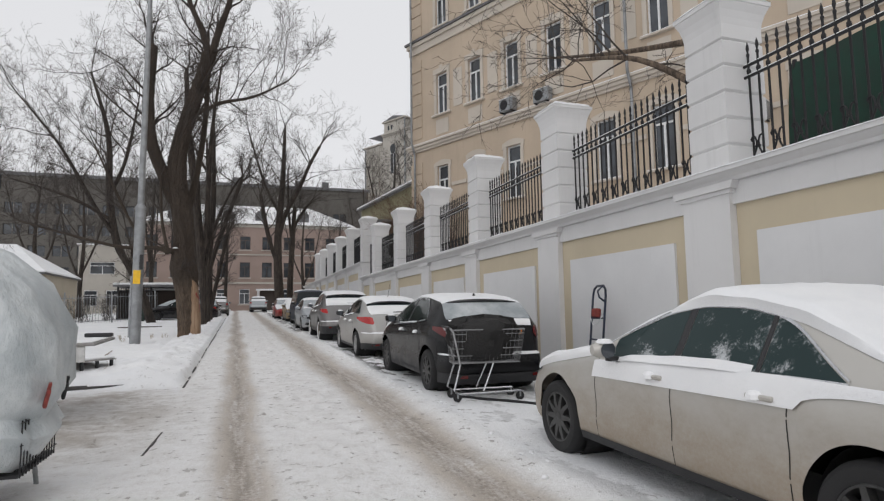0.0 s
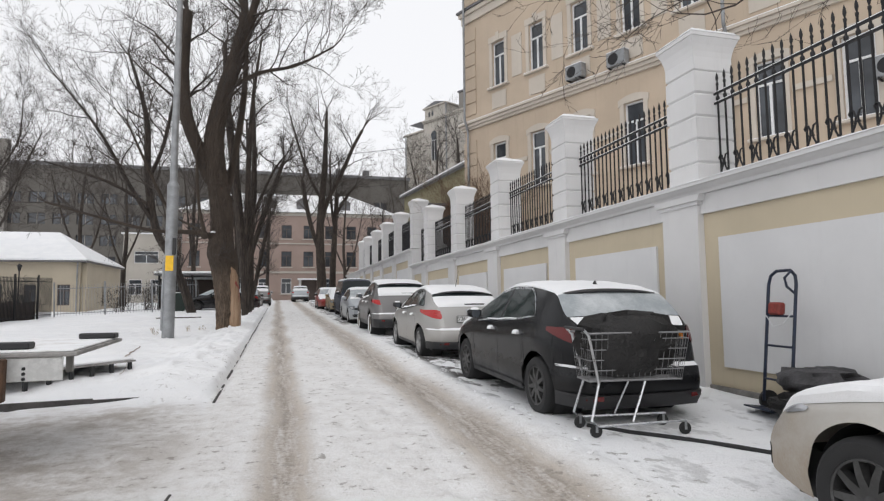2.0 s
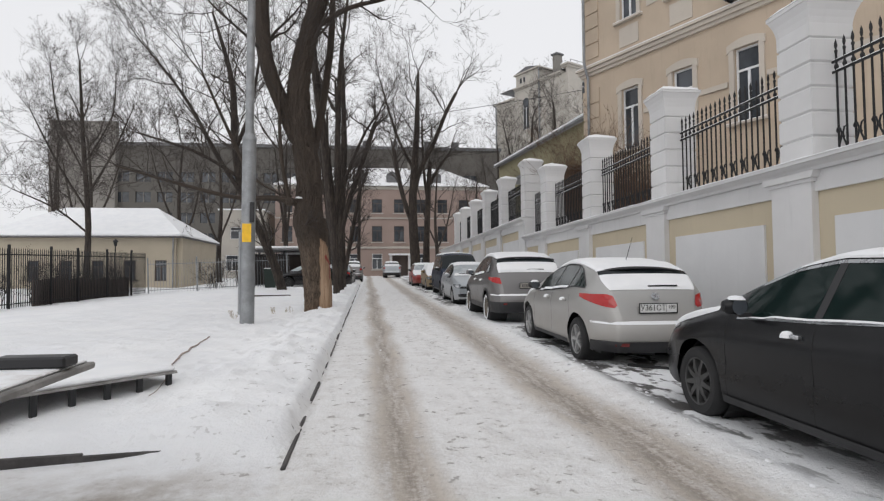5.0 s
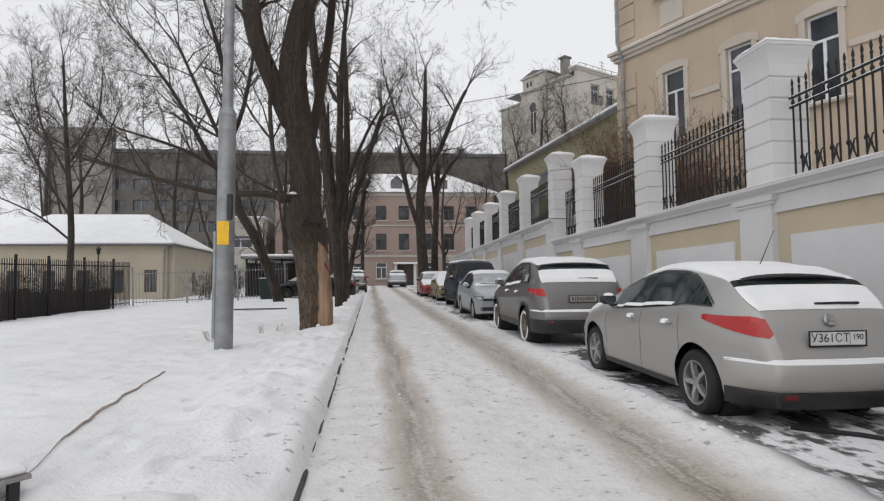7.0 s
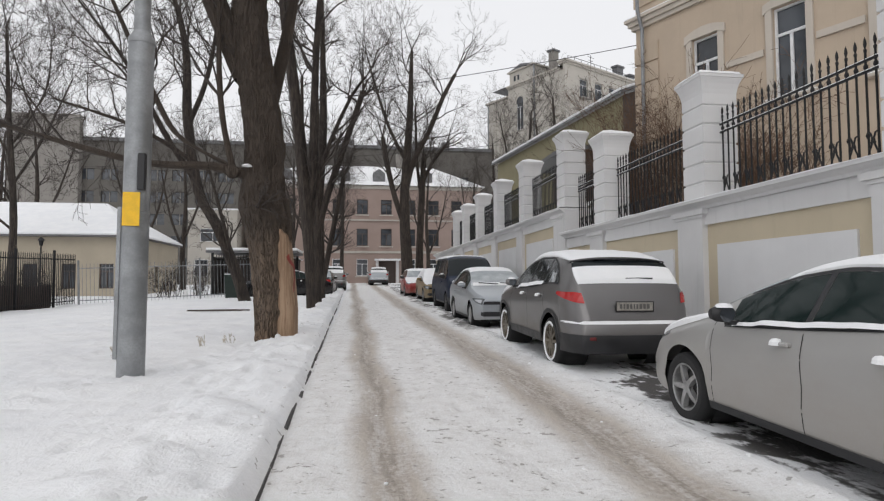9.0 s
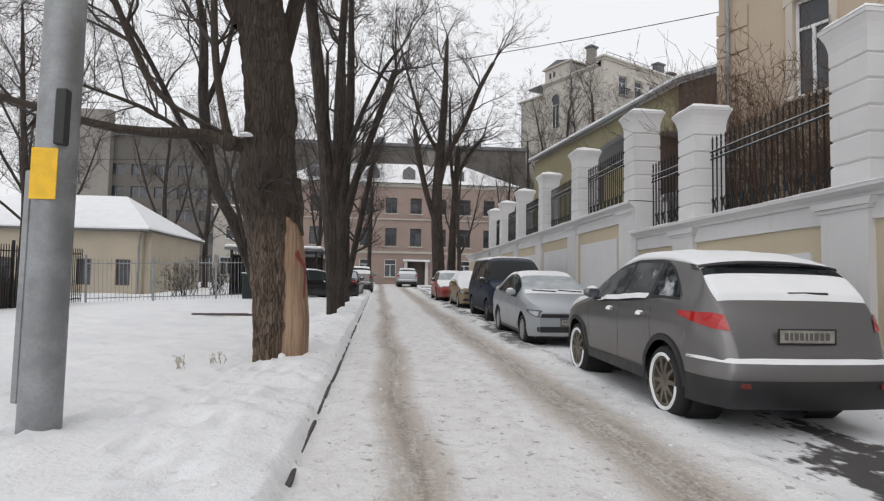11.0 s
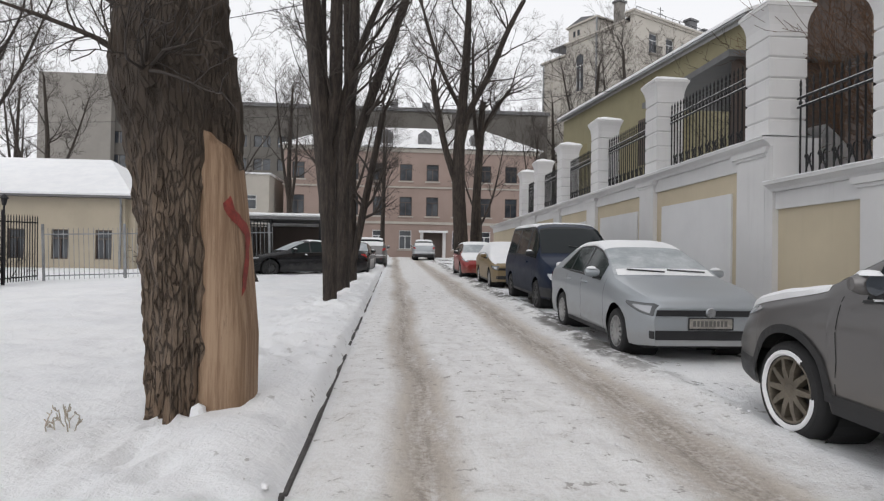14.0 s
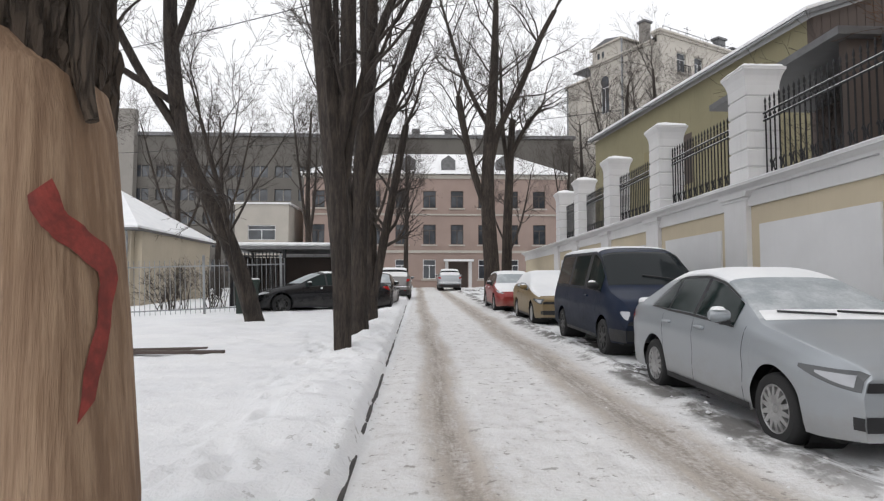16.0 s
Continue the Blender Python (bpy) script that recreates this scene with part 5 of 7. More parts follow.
SEDAN_BIG = dict(L=4.90, W=1.86, wb=2.97, fo=0.83, r=0.335, tw=0.235, rock=0.22, spokes=10, alloy=DARK_ALLOY, belt_z=0.94, tumble=0.42,
    T=[(0, .58), (.05, .66), (.25, .75), (.7, .87), (1.42, 1.0), (1.82, 1.22), (2.2, 1.395), (2.52, 1.46), (2.9, 1.45), (3.32, 1.35), (3.85, 1.12), (4.25, 1.085), (4.7, 1.06), (4.86, 1.0), (4.9, .88)],
    B=[(0, .52), (.25, .68), (1.45, .90), (3.0, .955), (4.2, .985), (4.7, .96), (4.9, .80)],
    screen=(1.48, 2.22), rear_screen=(3.25, 3.82), glass=[(1.66, 2.38), (2.45, 3.10)], quarter=(3.14, 3.66), doors=[1.5, 2.42, 3.35], handles=[2.24, 3.18], handle_z=0.86, mirror=1.74,
    trim=CHROME, side_snow=(1.45, 4.3, 5.6, 7.3), glass_mat=car_glass("half_frosted_glass", 0.46, (0.018, 0.036, 0.037)), screen_mat=FROST, rear_mat=FROST, sill_snow=0.55,
    snow=[(2.16, 3.9, 10.8, .045, .035), (0.10, 1.46, 9.0, .035, .03), (3.9, 4.84, 9.5, .03, .02), (1.46, 2.16, 11.6, .008, .012)],
    zpatches=[(0.03, 0.42, 0.63, 0.73, CLEAR_LAMP, "headlight"), (4.55, 4.86, 0.78, 0.93, RED_LAMP, "tail_light")], patches=[], caps=[(0.28, 0.42, False, 0.01, PLASTIC, "lower_grille")])
HATCH_A = dict(L=4.42, W=1.81, wb=2.685, fo=0.93, r=0.325, tw=0.22, rock=0.21, spokes=9, alloy=DARK_ALLOY, belt_z=0.95, tumble=0.43, tail=(0.95, 0.28),
    T=[(0, .60), (.06, .72), (.5, .88), (1.15, 1.02), (1.6, 1.25), (2.0, 1.43), (2.4, 1.505), (3.0, 1.495), (3.5, 1.44), (3.78, 1.40), (4.10, 1.10), (4.26, 1.02), (4.34, .82), (4.42, .62)],
    B=[(0, .52), (.3, .70), (1.15, .92), (2.5, .985), (3.5, 1.06), (4.05, 1.03), (4.26, .93), (4.36, .72), (4.42, .56)],
    screen=(1.25, 2.02), spoiler=(3.80, 1.395, 0.98), bumper=(0.27, 0.60), rear_screen=(3.80, 4.09), glass=[(1.55, 2.38), (2.46, 3.06)], quarter=(3.065, 3.52), doors=[1.4, 2.42, 3.3], handles=[2.22, 3.16], handle_z=0.88, mirror=1.66,
    trim=CHROME, chrome=True, screen_mat=FROST, rear_mat=FROST, mirror_mat=GRAPHITE, sill_snow=0.12,
    snow=[(2.0, 3.80, 11.5, .012, .016), (0.2, 1.2, 9.5, .015, .015), (4.10, 4.24, 12.2, .010, .012)],
    patches=[],
    zpatches=[(0.05, 0.5, 0.68, 0.80, CLEAR_LAMP, "headlight"), (3.88, 4.31, 0.82, 1.0, DARK_RED_LAMP, "tail_light"), (4.1, 4.30, 0.335, 0.352, CHROME, "bumper_trim")], caps=[])
HATCH_B = dict(L=4.36, W=1.82, wb=2.65, fo=0.90, r=0.32, tw=0.215, rock=0.20, spokes=5, alloy=ALLOY, belt_z=0.95, tumble=0.50, tail=(0.95, 0.35),
    T=[(0, .57), (.06, .69), (.5, .85), (1.1, .99), (1.6, 1.24), (2.05, 1.41), (2.5, 1.478), (3.0, 1.462), (3.55, 1.39), (3.80, 1.345), (4.12, 1.08), (4.22, 1.02), (4.30, .80), (4.36, .62)],
    B=[(0, .50), (.3, .68), (1.1, .89), (2.4, .965), (3.4, 1.05), (4.0, 1.03), (4.20, .94), (4.30, .72), (4.36, .55)],
    screen=(1.2, 2.06), spoiler=(3.82, 1.345, 0.95), bumper=(0.30, 0.60), rear_screen=(3.82, 4.12), glass=[(1.52, 2.36), (2.42, 3.14)], quarter=(3.20, 3.78), doors=[1.35, 2.39, 3.28], handles=[2.2, 3.08], handle_z=0.86, mirror=1.62,
    screen_mat=FROST, rear_mat=G_DARK, mirror_mat=PLASTIC, sill_snow=0.35,
    snow=[(1.95, 3.82, 11.2, .022, .022), (0.2, 1.2, 9.5, .02, .02), (3.90, 4.17, 11.7, .014, .016)],
    patches=[],
    zpatches=[(0.05, 0.55, 0.66, 0.78, CLEAR_LAMP, "headlight"), (3.70, 4.28, 0.80, 0.985, RED_LAMP, "tail_light"), ], caps=[])
SUV = dict(L=4.555, W=1.84, wb=2.70, fo=0.93, r=0.36, tw=0.235, rock=0.29, spokes=10, alloy=BRONZE_ALLOY, belt_z=1.08, tumble=0.36, tail=(0.7, 0.20), wheel_snow=True, cladding=True, sill_h=0.14,
    T=[(0, .76), (.06, .88), (.5, 1.0), (1.2, 1.13), (1.65, 1.40), (2.05, 1.60), (2.5, 1.685), (3.2, 1.67), (3.75, 1.61), (3.98, 1.565), (4.30, 1.24), (4.42, 1.12), (4.50, .88), (4.555, .70)],
    B=[(0, .66), (.3, .85), (1.2, 1.03), (2.5, 1.10), (3.5, 1.18), (4.2, 1.14), (4.42, 1.02), (4.50, .78), (4.555, .62)],
    screen=(1.3, 2.08), spoiler=(4.0, 1.565, 1.02), bumper=(0.36, 0.68), rear_screen=(4.0, 4.28), glass=[(1.62, 2.42), (2.50, 3.22)], quarter=(3.28, 3.88), doors=[1.42, 2.46, 3.34], handles=[2.26, 3.16], handle_z=1.0, mirror=1.75,
    screen_mat=G_FROST, rear_mat=G_DARK, glass_mat=car_glass("snow_dusted_glass", 0.35), sill_snow=0.5,
    snow=[(1.95, 4.0, 11.2, .03, .025), (0.2, 1.25, 9.5, .022, .02), (4.085, 4.33, 11.5, .02, .018)],
    patches=[],
    zpatches=[(0.05, 0.55, 0.80, 0.92, CLEAR_LAMP, "headlight"), (3.93, 4.47, 0.94, 1.09, RED_LAMP, "tail_light"), (0.0, 0.5, 0.31, 0.5, PLASTIC, "lower_bumper"), ], caps=[])
SEDAN = dict(L=4.38, W=1.70, wb=2.55, fo=0.83, r=0.30, tw=0.19, rock=0.19, spokes=14, alloy=ALLOY, belt_z=0.93, tumble=0.40, nose=(0.75, 0.20),
    T=[(0, .68), (.04, .745), (.2, .80), (.6, .89), (1.12, .98), (1.55, 1.21), (1.98, 1.395), (2.4, 1.468), (2.9, 1.45), (3.4, 1.33), (3.85, 1.08), (4.2, 1.055), (4.33, .98), (4.38, .76)],
    B=[(0, .655), (.15, .73), (.5, .79), (1.1, .88), (2.4, .945), (3.8, .985), (4.25, .93), (4.38, .68)],
    screen=(1.2, 2.0), rear_screen=(3.3, 3.8), glass=[(1.5, 2.28), (2.35, 2.96)], quarter=(3.0, 3.46), doors=[1.3, 2.31, 3.1], handles=[2.13, 2.95], handle_z=0.85, mirror=1.55,
    screen_mat=FROST, rear_mat=FROST, handle_snow=False,
    snow=[(1.95, 3.35, 11.2, .02, .018), (1.16, 1.32, 12.6, .003, .007), (3.85, 4.3, 9.5, .02, .02)],
    patches=[], zpatches=[(0.015, 0.50, 0.575, 0.72, DARK_LAMP, "headlight"), (0.06, 0.34, 0.605, 0.69, CLEAR_LAMP, "lamp_reflector"), (0.0, 0.07, 0.31, 0.40, PLASTIC, "lower_grille"), (4.05, 4.34, 0.72, 0.90, RED_LAMP, "tail_light")],
    caps=[(0.30, 0.41, False, 0.012, PLASTIC, "lower_grille"), (0.58, 0.65, False, 0.012, PLASTIC, "grille")])
VAN = dict(L=4.70, W=1.84, wb=2.92, fo=0.90, r=0.32, tw=0.20, rock=0.26, spokes=8, alloy=DARK_ALLOY, belt_z=1.12, tumble=0.20, nose=(0.7, 0.14), tail=(0.3, 0.06),
    T=[(0, .66), (.04, .86), (.18, .98), (.72, 1.15), (1.1, 1.48), (1.5, 1.82), (1.85, 1.93), (4.3, 1.935), (4.6, 1.87), (4.68, 1.3), (4.7, .8)],
    B=[(0, .60), (.2, .86), (.75, 1.04), (1.5, 1.10), (4.5, 1.12), (4.7, .7)],
    screen=(0.80, 1.52), glass=[(1.05, 1.95), (2.15, 3.2), (3.35, 4.35)], doors=[1.0, 2.05, 3.28], handles=[1.85], handle_z=1.0, mirror=1.15,
    screen_mat=car_glass("dim_glass", 0.08), mirror_mat=PLASTIC, handle_snow=False, snow=[(1.75, 4.55, 11.4, .012, .014)],
    patches=[], zpatches=[(0.02, 0.16, 0.66, 0.80, CLEAR_LAMP, "headlight"), (0.0, 0.5, 0.30, 0.50, PLASTIC, "bumper"), (4.55, 4.68, 0.8, 1.1, RED_LAMP, "tail_light")],
    caps=[(0.32, 0.5, False, 0.014, PLASTIC, "bumper"), (0.58, 0.645, False, 0.012, PLASTIC, "grille")])

SLOPE = math.degrees(math.atan(0.0225))


def parked(x, y_axle, toward):
    """Pose of a car whose front axle stands at y_axle; toward: +1 faces up the street, -1 down it."""
    z = 0.0225 * y_axle + 0.0
    return pose(x, y_axle, z, SLOPE if toward > 0 else -SLOPE, 0, 0 if toward > 0 else 180)


t, b = car(SEDAN_BIG, parked(3.74, 5.06, 1), "champagne sedan under fresh snow with mud-splashed doors", BEIGE)
t, b = car(HATCH_A, parked(3.64, 11.70, 1), "dark graphite hatchback with frosted rear window", GRAPHITE)
plate(t, b, 0.60, True)
part("antenna", Mesh().lathe([(0.0, 0.06), (0.012, 0.055), (0.035, 0.0)], 8), PLASTIC, t, at=pose(0, HATCH_A["fo"] - 3.45, 1.455))
t, b = car(HATCH_B, parked(3.60, 17.55, 1), "pale silver hatchback with snow on roof and tailgate", PEARL)
plate(t, b, 0.80, True, "У361СТ", "190", 4.325)
part("antenna", Mesh().tube([(0, HATCH_B["fo"] - 3.3, 1.43), (0, HATCH_B["fo"] - 3.55, 1.80)], [0.006, 0.003], 5), PLASTIC, t)
part("badge", Mesh().lathe([(0.0, -0.012), (0.05, -0.012), (0.058, 0.0)], 16, "y"), CHROME, t, at=pose(0, HATCH_B["fo"] - 4.26, 0.955, -20))
wiper(t, b, 4.14, 16.5, 0.42)
t, b = car(SUV, parked(3.43, 23.58, 1), "grey metallic crossover with snow-rimmed wheels", GUNMETAL, category="car")
plate(t, b, 0.90, True, s=4.51)
wiper(t, b, 4.29, 16.5, 0.42)
t, b = car(SEDAN, parked(3.32, 26.95, -1), "silver sedan with frosted windscreen and snowy roof", SILVER)
plate(t, b, 0.495, False)
part("badge", Mesh().lathe([(0.0, 0.012), (0.055, 0.012), (0.062, 0.0)], 18, "y"), CHROME, t, at=pose(0, SEDAN["fo"] + 0.012, 0.62))
for x0 in (-0.55, 0.02):
    p = b.at(1.2, 15)
    part("wiper", Mesh().tube([(x0, p.y + 0.02, p.z + 0.03), (x0 + 0.5, p.y - 0.06, p.z + 0.055)], 0.011, 6), PLASTIC, t)
t, b = car(VAN, parked(3.58, 32.3, -1), "navy-blue van with a thin crust of snow", NAVY, category="van")
plate(t, b, 0.44, False)
p = b.at(0.86, 15)
part("wiper", Mesh().tube([(-0.5, p.y, p.z + 0.04), (0.15, p.y - 0.1, p.z + 0.12)], 0.012, 6), PLASTIC, t)
TANCAR, REDCAR, BLACKCAR, FARSUV = dict(SEDAN, glass_mat=FROST), dict(HATCH_B, sill_snow=0), dict(SEDAN_BIG, side_snow=None, sill_snow=0, alloy=DARK_ALLOY, glass_mat=G_CLEAR, trim=PLASTIC), dict(SUV, wheel_snow=False, screen_mat=FROST)
TANCAR["snow"] = [(0.2, 4.2, 8.5, .03, .02)]
BLACKCAR["snow"] = [(2.4, 3.6, 11.6, .008, .01)]
car(TANCAR, parked(3.44, 38.6, -1), "tan saloon buried in snow on hood and roof", TAN)
car(REDCAR, parked(3.10, 44.0, -1), "small red car dusted with snow", RED)
car(FARSUV, pose(1.75, 71.5, 0.0225 * 71.5, SLOPE, 0, 0), "pale crossover with snow on its rear window", SILVER)
car(BLACKCAR, pose(-5.6, 43.0, 0.0225 * 43, 0, 0, 118), "black saloon parked in the yard", BLACK_CAR)
car(dict(BLACKCAR), pose(-2.5, 44.9, 0.0225 * 45, 0, 0, 178), "black saloon with snowy roof beside the kerb", BLACK_CAR)
car(dict(FARSUV), pose(-1.95, 56.2, 0.0225 * 53, 0, 0, 0), "grey crossover parked nose to the houses", GUNMETAL)


# ---- trees ----
def bark(name, a, b, scale=1.0):
    k = Nodes(name, 0.9)
    ridg = k.noise(9 * scale, 6, 0.7, None, (1.6, 1.6, 0.22))
    crack = k.noise(26 * scale, 4, 0.7, None, (1.3, 1.3, 0.3))
    h = k.math("ADD", ridg, k.math("MULTIPLY", crack, 0.5))
    base = k.mix(k.ramp(h, 0.55, 0.95), a, b)
    k.color(k.mix(k.ramp(k.noise(1.1, 4), 0.45, 0.7, 0, 0.5), base, tuple(c * 0.55 for c in a)))
    return k.bump(h, 0.9, 0.05).m


BARK = bark("furrowed_bark", (0.042, 0.030, 0.022), (0.235, 0.175, 0.128))
DARK_BARK = bark("dark_tree_bark", (0.018, 0.014, 0.012), (0.070, 0.054, 0.043))


def plated_bark():
    """Thick bark in long broken plates: dark cracks, grey-brown plates, ochre where it has worn off, darker higher up.
    """
    k = Nodes("plated_bark", 0.9)
    v = k.n.new("ShaderNodeTexVoronoi")
    v.feature = "DISTANCE_TO_EDGE"
    v.inputs["Scale"].default_value = 27.0
    m = k.n.new("ShaderNodeMapping")
    m.inputs["Scale"].default_value = (1.0, 1.0, 0.13)
    warp = k.n.new("ShaderNodeVectorMath")
    warp.operation = "MULTIPLY_ADD"
    t = k.n.new("ShaderNodeTexNoise")
    t.inputs["Scale"].default_value, t.inputs["Detail"].default_value = 7.0, 4
    k.l.new(k.pos, t.inputs["Vector"])
    k.l.new(t.outputs["Color"], warp.inputs[0])
    warp.inputs[1].default_value = (0.045, 0.045, 0.12)
    k.l.new(k.pos, warp.inputs[2])
    k.l.new(warp.outputs[0], m.inputs["Vector"])
    k.l.new(m.outputs[0], v.inputs["Vector"])
    edge = v.outputs["Distance"]
    fibre = k.noise(34, 5, 0.7, None, (1.5, 1.5, 0.25))
    coarse, blot = k.noise(6, 5, 0.65, None, (1.2, 1.2, 0.35)), k.noise(1.3, 4)
    plate = k.ramp(k.math("ADD", edge, k.math("MULTIPLY", k.math("SUBTRACT", fibre, 0.5), 0.40)), -0.06, 0.14)
    col = k.mix(k.ramp(coarse, 0.35, 0.68), (0.100, 0.072, 0.051), (0.190, 0.140, 0.102))
    col = k.mix(k.ramp(fibre, 0.5, 0.75, 0, 0.45), col, (0.27, 0.21, 0.16))
    low = k.ramp(k.math("ADD", k.axis(2), k.math("MULTIPLY", blot, 1.2)), 1.9, 1.0, 0, 0.45)
    col = k.mix(low, col, (0.20, 0.122, 0.070))
    darker = k.ramp(k.math("ADD", k.axis(2), k.math("MULTIPLY", k.math("SUBTRACT", coarse, 0.5), 1.6)), 2.15, 2.85, 0, 0.8)
    col = k.mix(darker, col, (0.040, 0.031, 0.025))
    k.color(k.mix(plate, (0.058, 0.041, 0.029), col))
    return k.bump(k.math("ADD", plate, k.math("MULTIPLY", fibre, 0.45)), 1.0, 0.03).m


PLATED = plated_bark()
TWIG = plain("twig_bark", (0.058, 0.047, 0.041), 0.9, 0, 0.3, 2, 20)
RUSSET = plain("russet_stems", (0.13, 0.075, 0.045), 0.9, 0, 0.35, 2, 20)


def bare_wood():
    k = Nodes("stripped_wood", 0.8)
    g = k.noise(11, 6, 0.65, None, (2.2, 2.2, 0.12))
    f = k.noise(60, 4, 0.6, None, (2, 2, 0.1))
    base = k.mix(k.ramp(g, 0.35, 0.68), (0.21, 0.130, 0.080), (0.37, 0.255, 0.168))
    base = k.mix(k.ramp(k.noise(2.2, 5, 0.7, None, (1.6, 1.6, 0.5)), 0.46, 0.66, 0, 0.7), base, (0.235, 0.145, 0.085))
    base = k.mix(k.ramp(k.noise(5, 6, 0.75, None, (3, 3, 0.35)), 0.6, 0.72, 0, 0.6), base, (0.13, 0.085, 0.06))
    return k.color(base).bump(k.math("ADD", g, k.math("MULTIPLY", f, 0.4)), 0.6, 0.02).m


WOOD = bare_wood()
RED_PAINT = plain("faded_red_paint", (0.26, 0.045, 0.035), 0.7, 0, 0.35, 14, 60)


def spline(pts, step_len):
    """Points of (x, y, z, r) joined by a Catmull-Rom curve."""
    p = np.array([pts[0], *pts, pts[-1]], float)
    out = []
    for i in range(1, len(p) - 2):
        n = max(2, int(np.linalg.norm(p[i + 1][:3] - p[i][:3]) / step_len))
        for k in range(n):
            u = k / n
            out.append(0.5 * (2 * p[i] + (p[i + 1] - p[i - 1]) * u + (2 * p[i - 1] - 5 * p[i] + 4 * p[i + 1] - p[i + 2]) * u * u + (3 * p[i] - p[i - 1] - 3 * p[i + 1] + p[i + 2]) * u ** 3))
    out.append(p[-2])
    return np.array(out)


class Twigs:
    """Shoots grown level by level on arrays: each wavers, thins, and carries finer ones."""

    def __init__(self, seed, up=0.25, kids=(7, 5, 3)):
        self.rng, self.up, self.kids, self.seeds = np.random.RandomState(seed), up, kids, []

    def shoot(self, p, d, length, r):
        self.seeds.append((*p, *d, length, r))

    def mesh(self, name, material):
        rng = self.rng
        a = np.array(self.seeds, float)
        p, d, ln, r = a[:, 0:3], a[:, 3:6], a[:, 6], a[:, 7]
        verts, quads, base = [], [], 0
        for level in range(len(self.kids) + 1):
            n = (6, 4, 3, 2)[min(level, 3)]
            sides = 5 if level == 0 else 3
            d = d / np.linalg.norm(d, axis=1, keepdims=True)
            pts, dirs = [p], []
            for i in range(n):
                d = d + rng.normal(0, 0.17, d.shape) + np.array((0, 0, self.up * 0.3))
                d = d / np.linalg.norm(d, axis=1, keepdims=True)
                dirs.append(d)
                pts.append(pts[-1] + d * (ln / n)[:, None])
            pts, dirs = np.stack(pts, 1), np.stack(dirs, 1)
            rad = np.maximum(0.0042, r[:, None] * (1 - 0.85 * np.arange(n + 1) / n)[None, :])
            ax = pts[:, -1] - pts[:, 0]
            u = np.cross(ax, (0.31, 0.77, 0.2))
            u /= np.linalg.norm(u, axis=1, keepdims=True) + 1e-9
            w = np.cross(ax, u)
            w /= np.linalg.norm(w, axis=1, keepdims=True) + 1e-9
            ang = 2 * np.pi * np.arange(sides) / sides
            ring = u[:, None, None, :] * np.cos(ang)[None, None, :, None] + w[:, None, None, :] * np.sin(ang)[None, None, :, None]
            v = pts[:, :, None, :] + ring * rad[:, :, None, None]
            verts.append(v.reshape(-1, 3))
            k = len(p)
            idx = base + np.arange(k * (n + 1) * sides).reshape(k, n + 1, sides)
            nxt = np.roll(idx, -1, axis=2)
            quads.append(np.stack([idx[:, :-1], nxt[:, :-1], nxt[:, 1:], idx[:, 1:]], -1).reshape(-1, 4))
            base += k * (n + 1) * sides
            if level < len(self.kids) and self.kids[level]:
                m = self.kids[level]
                own = np.repeat(np.arange(k), m)
                f = rng.uniform(0.18, 1.0, len(own))
                i = np.minimum(n - 1, (f * n).astype(int))
                q = pts[own, i] + (pts[own, i + 1] - pts[own, i]) * (f * n - i)[:, None]
                side = np.cross(dirs[own, i], rng.normal(0, 1, (len(own), 3)))
                side /= np.linalg.norm(side, axis=1, keepdims=True) + 1e-9
                d = dirs[own, i] * rng.uniform(0.5, 1.0, (len(own), 1)) + side * rng.uniform(0.5, 0.9, (len(own), 1))
                p, ln, r = q, ln[own] * rng.uniform(0.32, 0.55, len(own)), rad[own, i] * 0.55
            else:
                break
        co, qd = np.concatenate(verts), np.concatenate(quads)
        me = bpy.data.meshes.new(name)
        me.vertices.add(len(co)), me.vertices.foreach_set("co", co.ravel())
        me.loops.add(qd.size), me.loops.foreach_set("vertex_index", qd.ravel())
        me.polygons.add(len(qd)), me.polygons.foreach_set("loop_start", np.arange(0, qd.size, 4))
        me.update(calc_edges=True)
        me.materials.append(material)
        return me


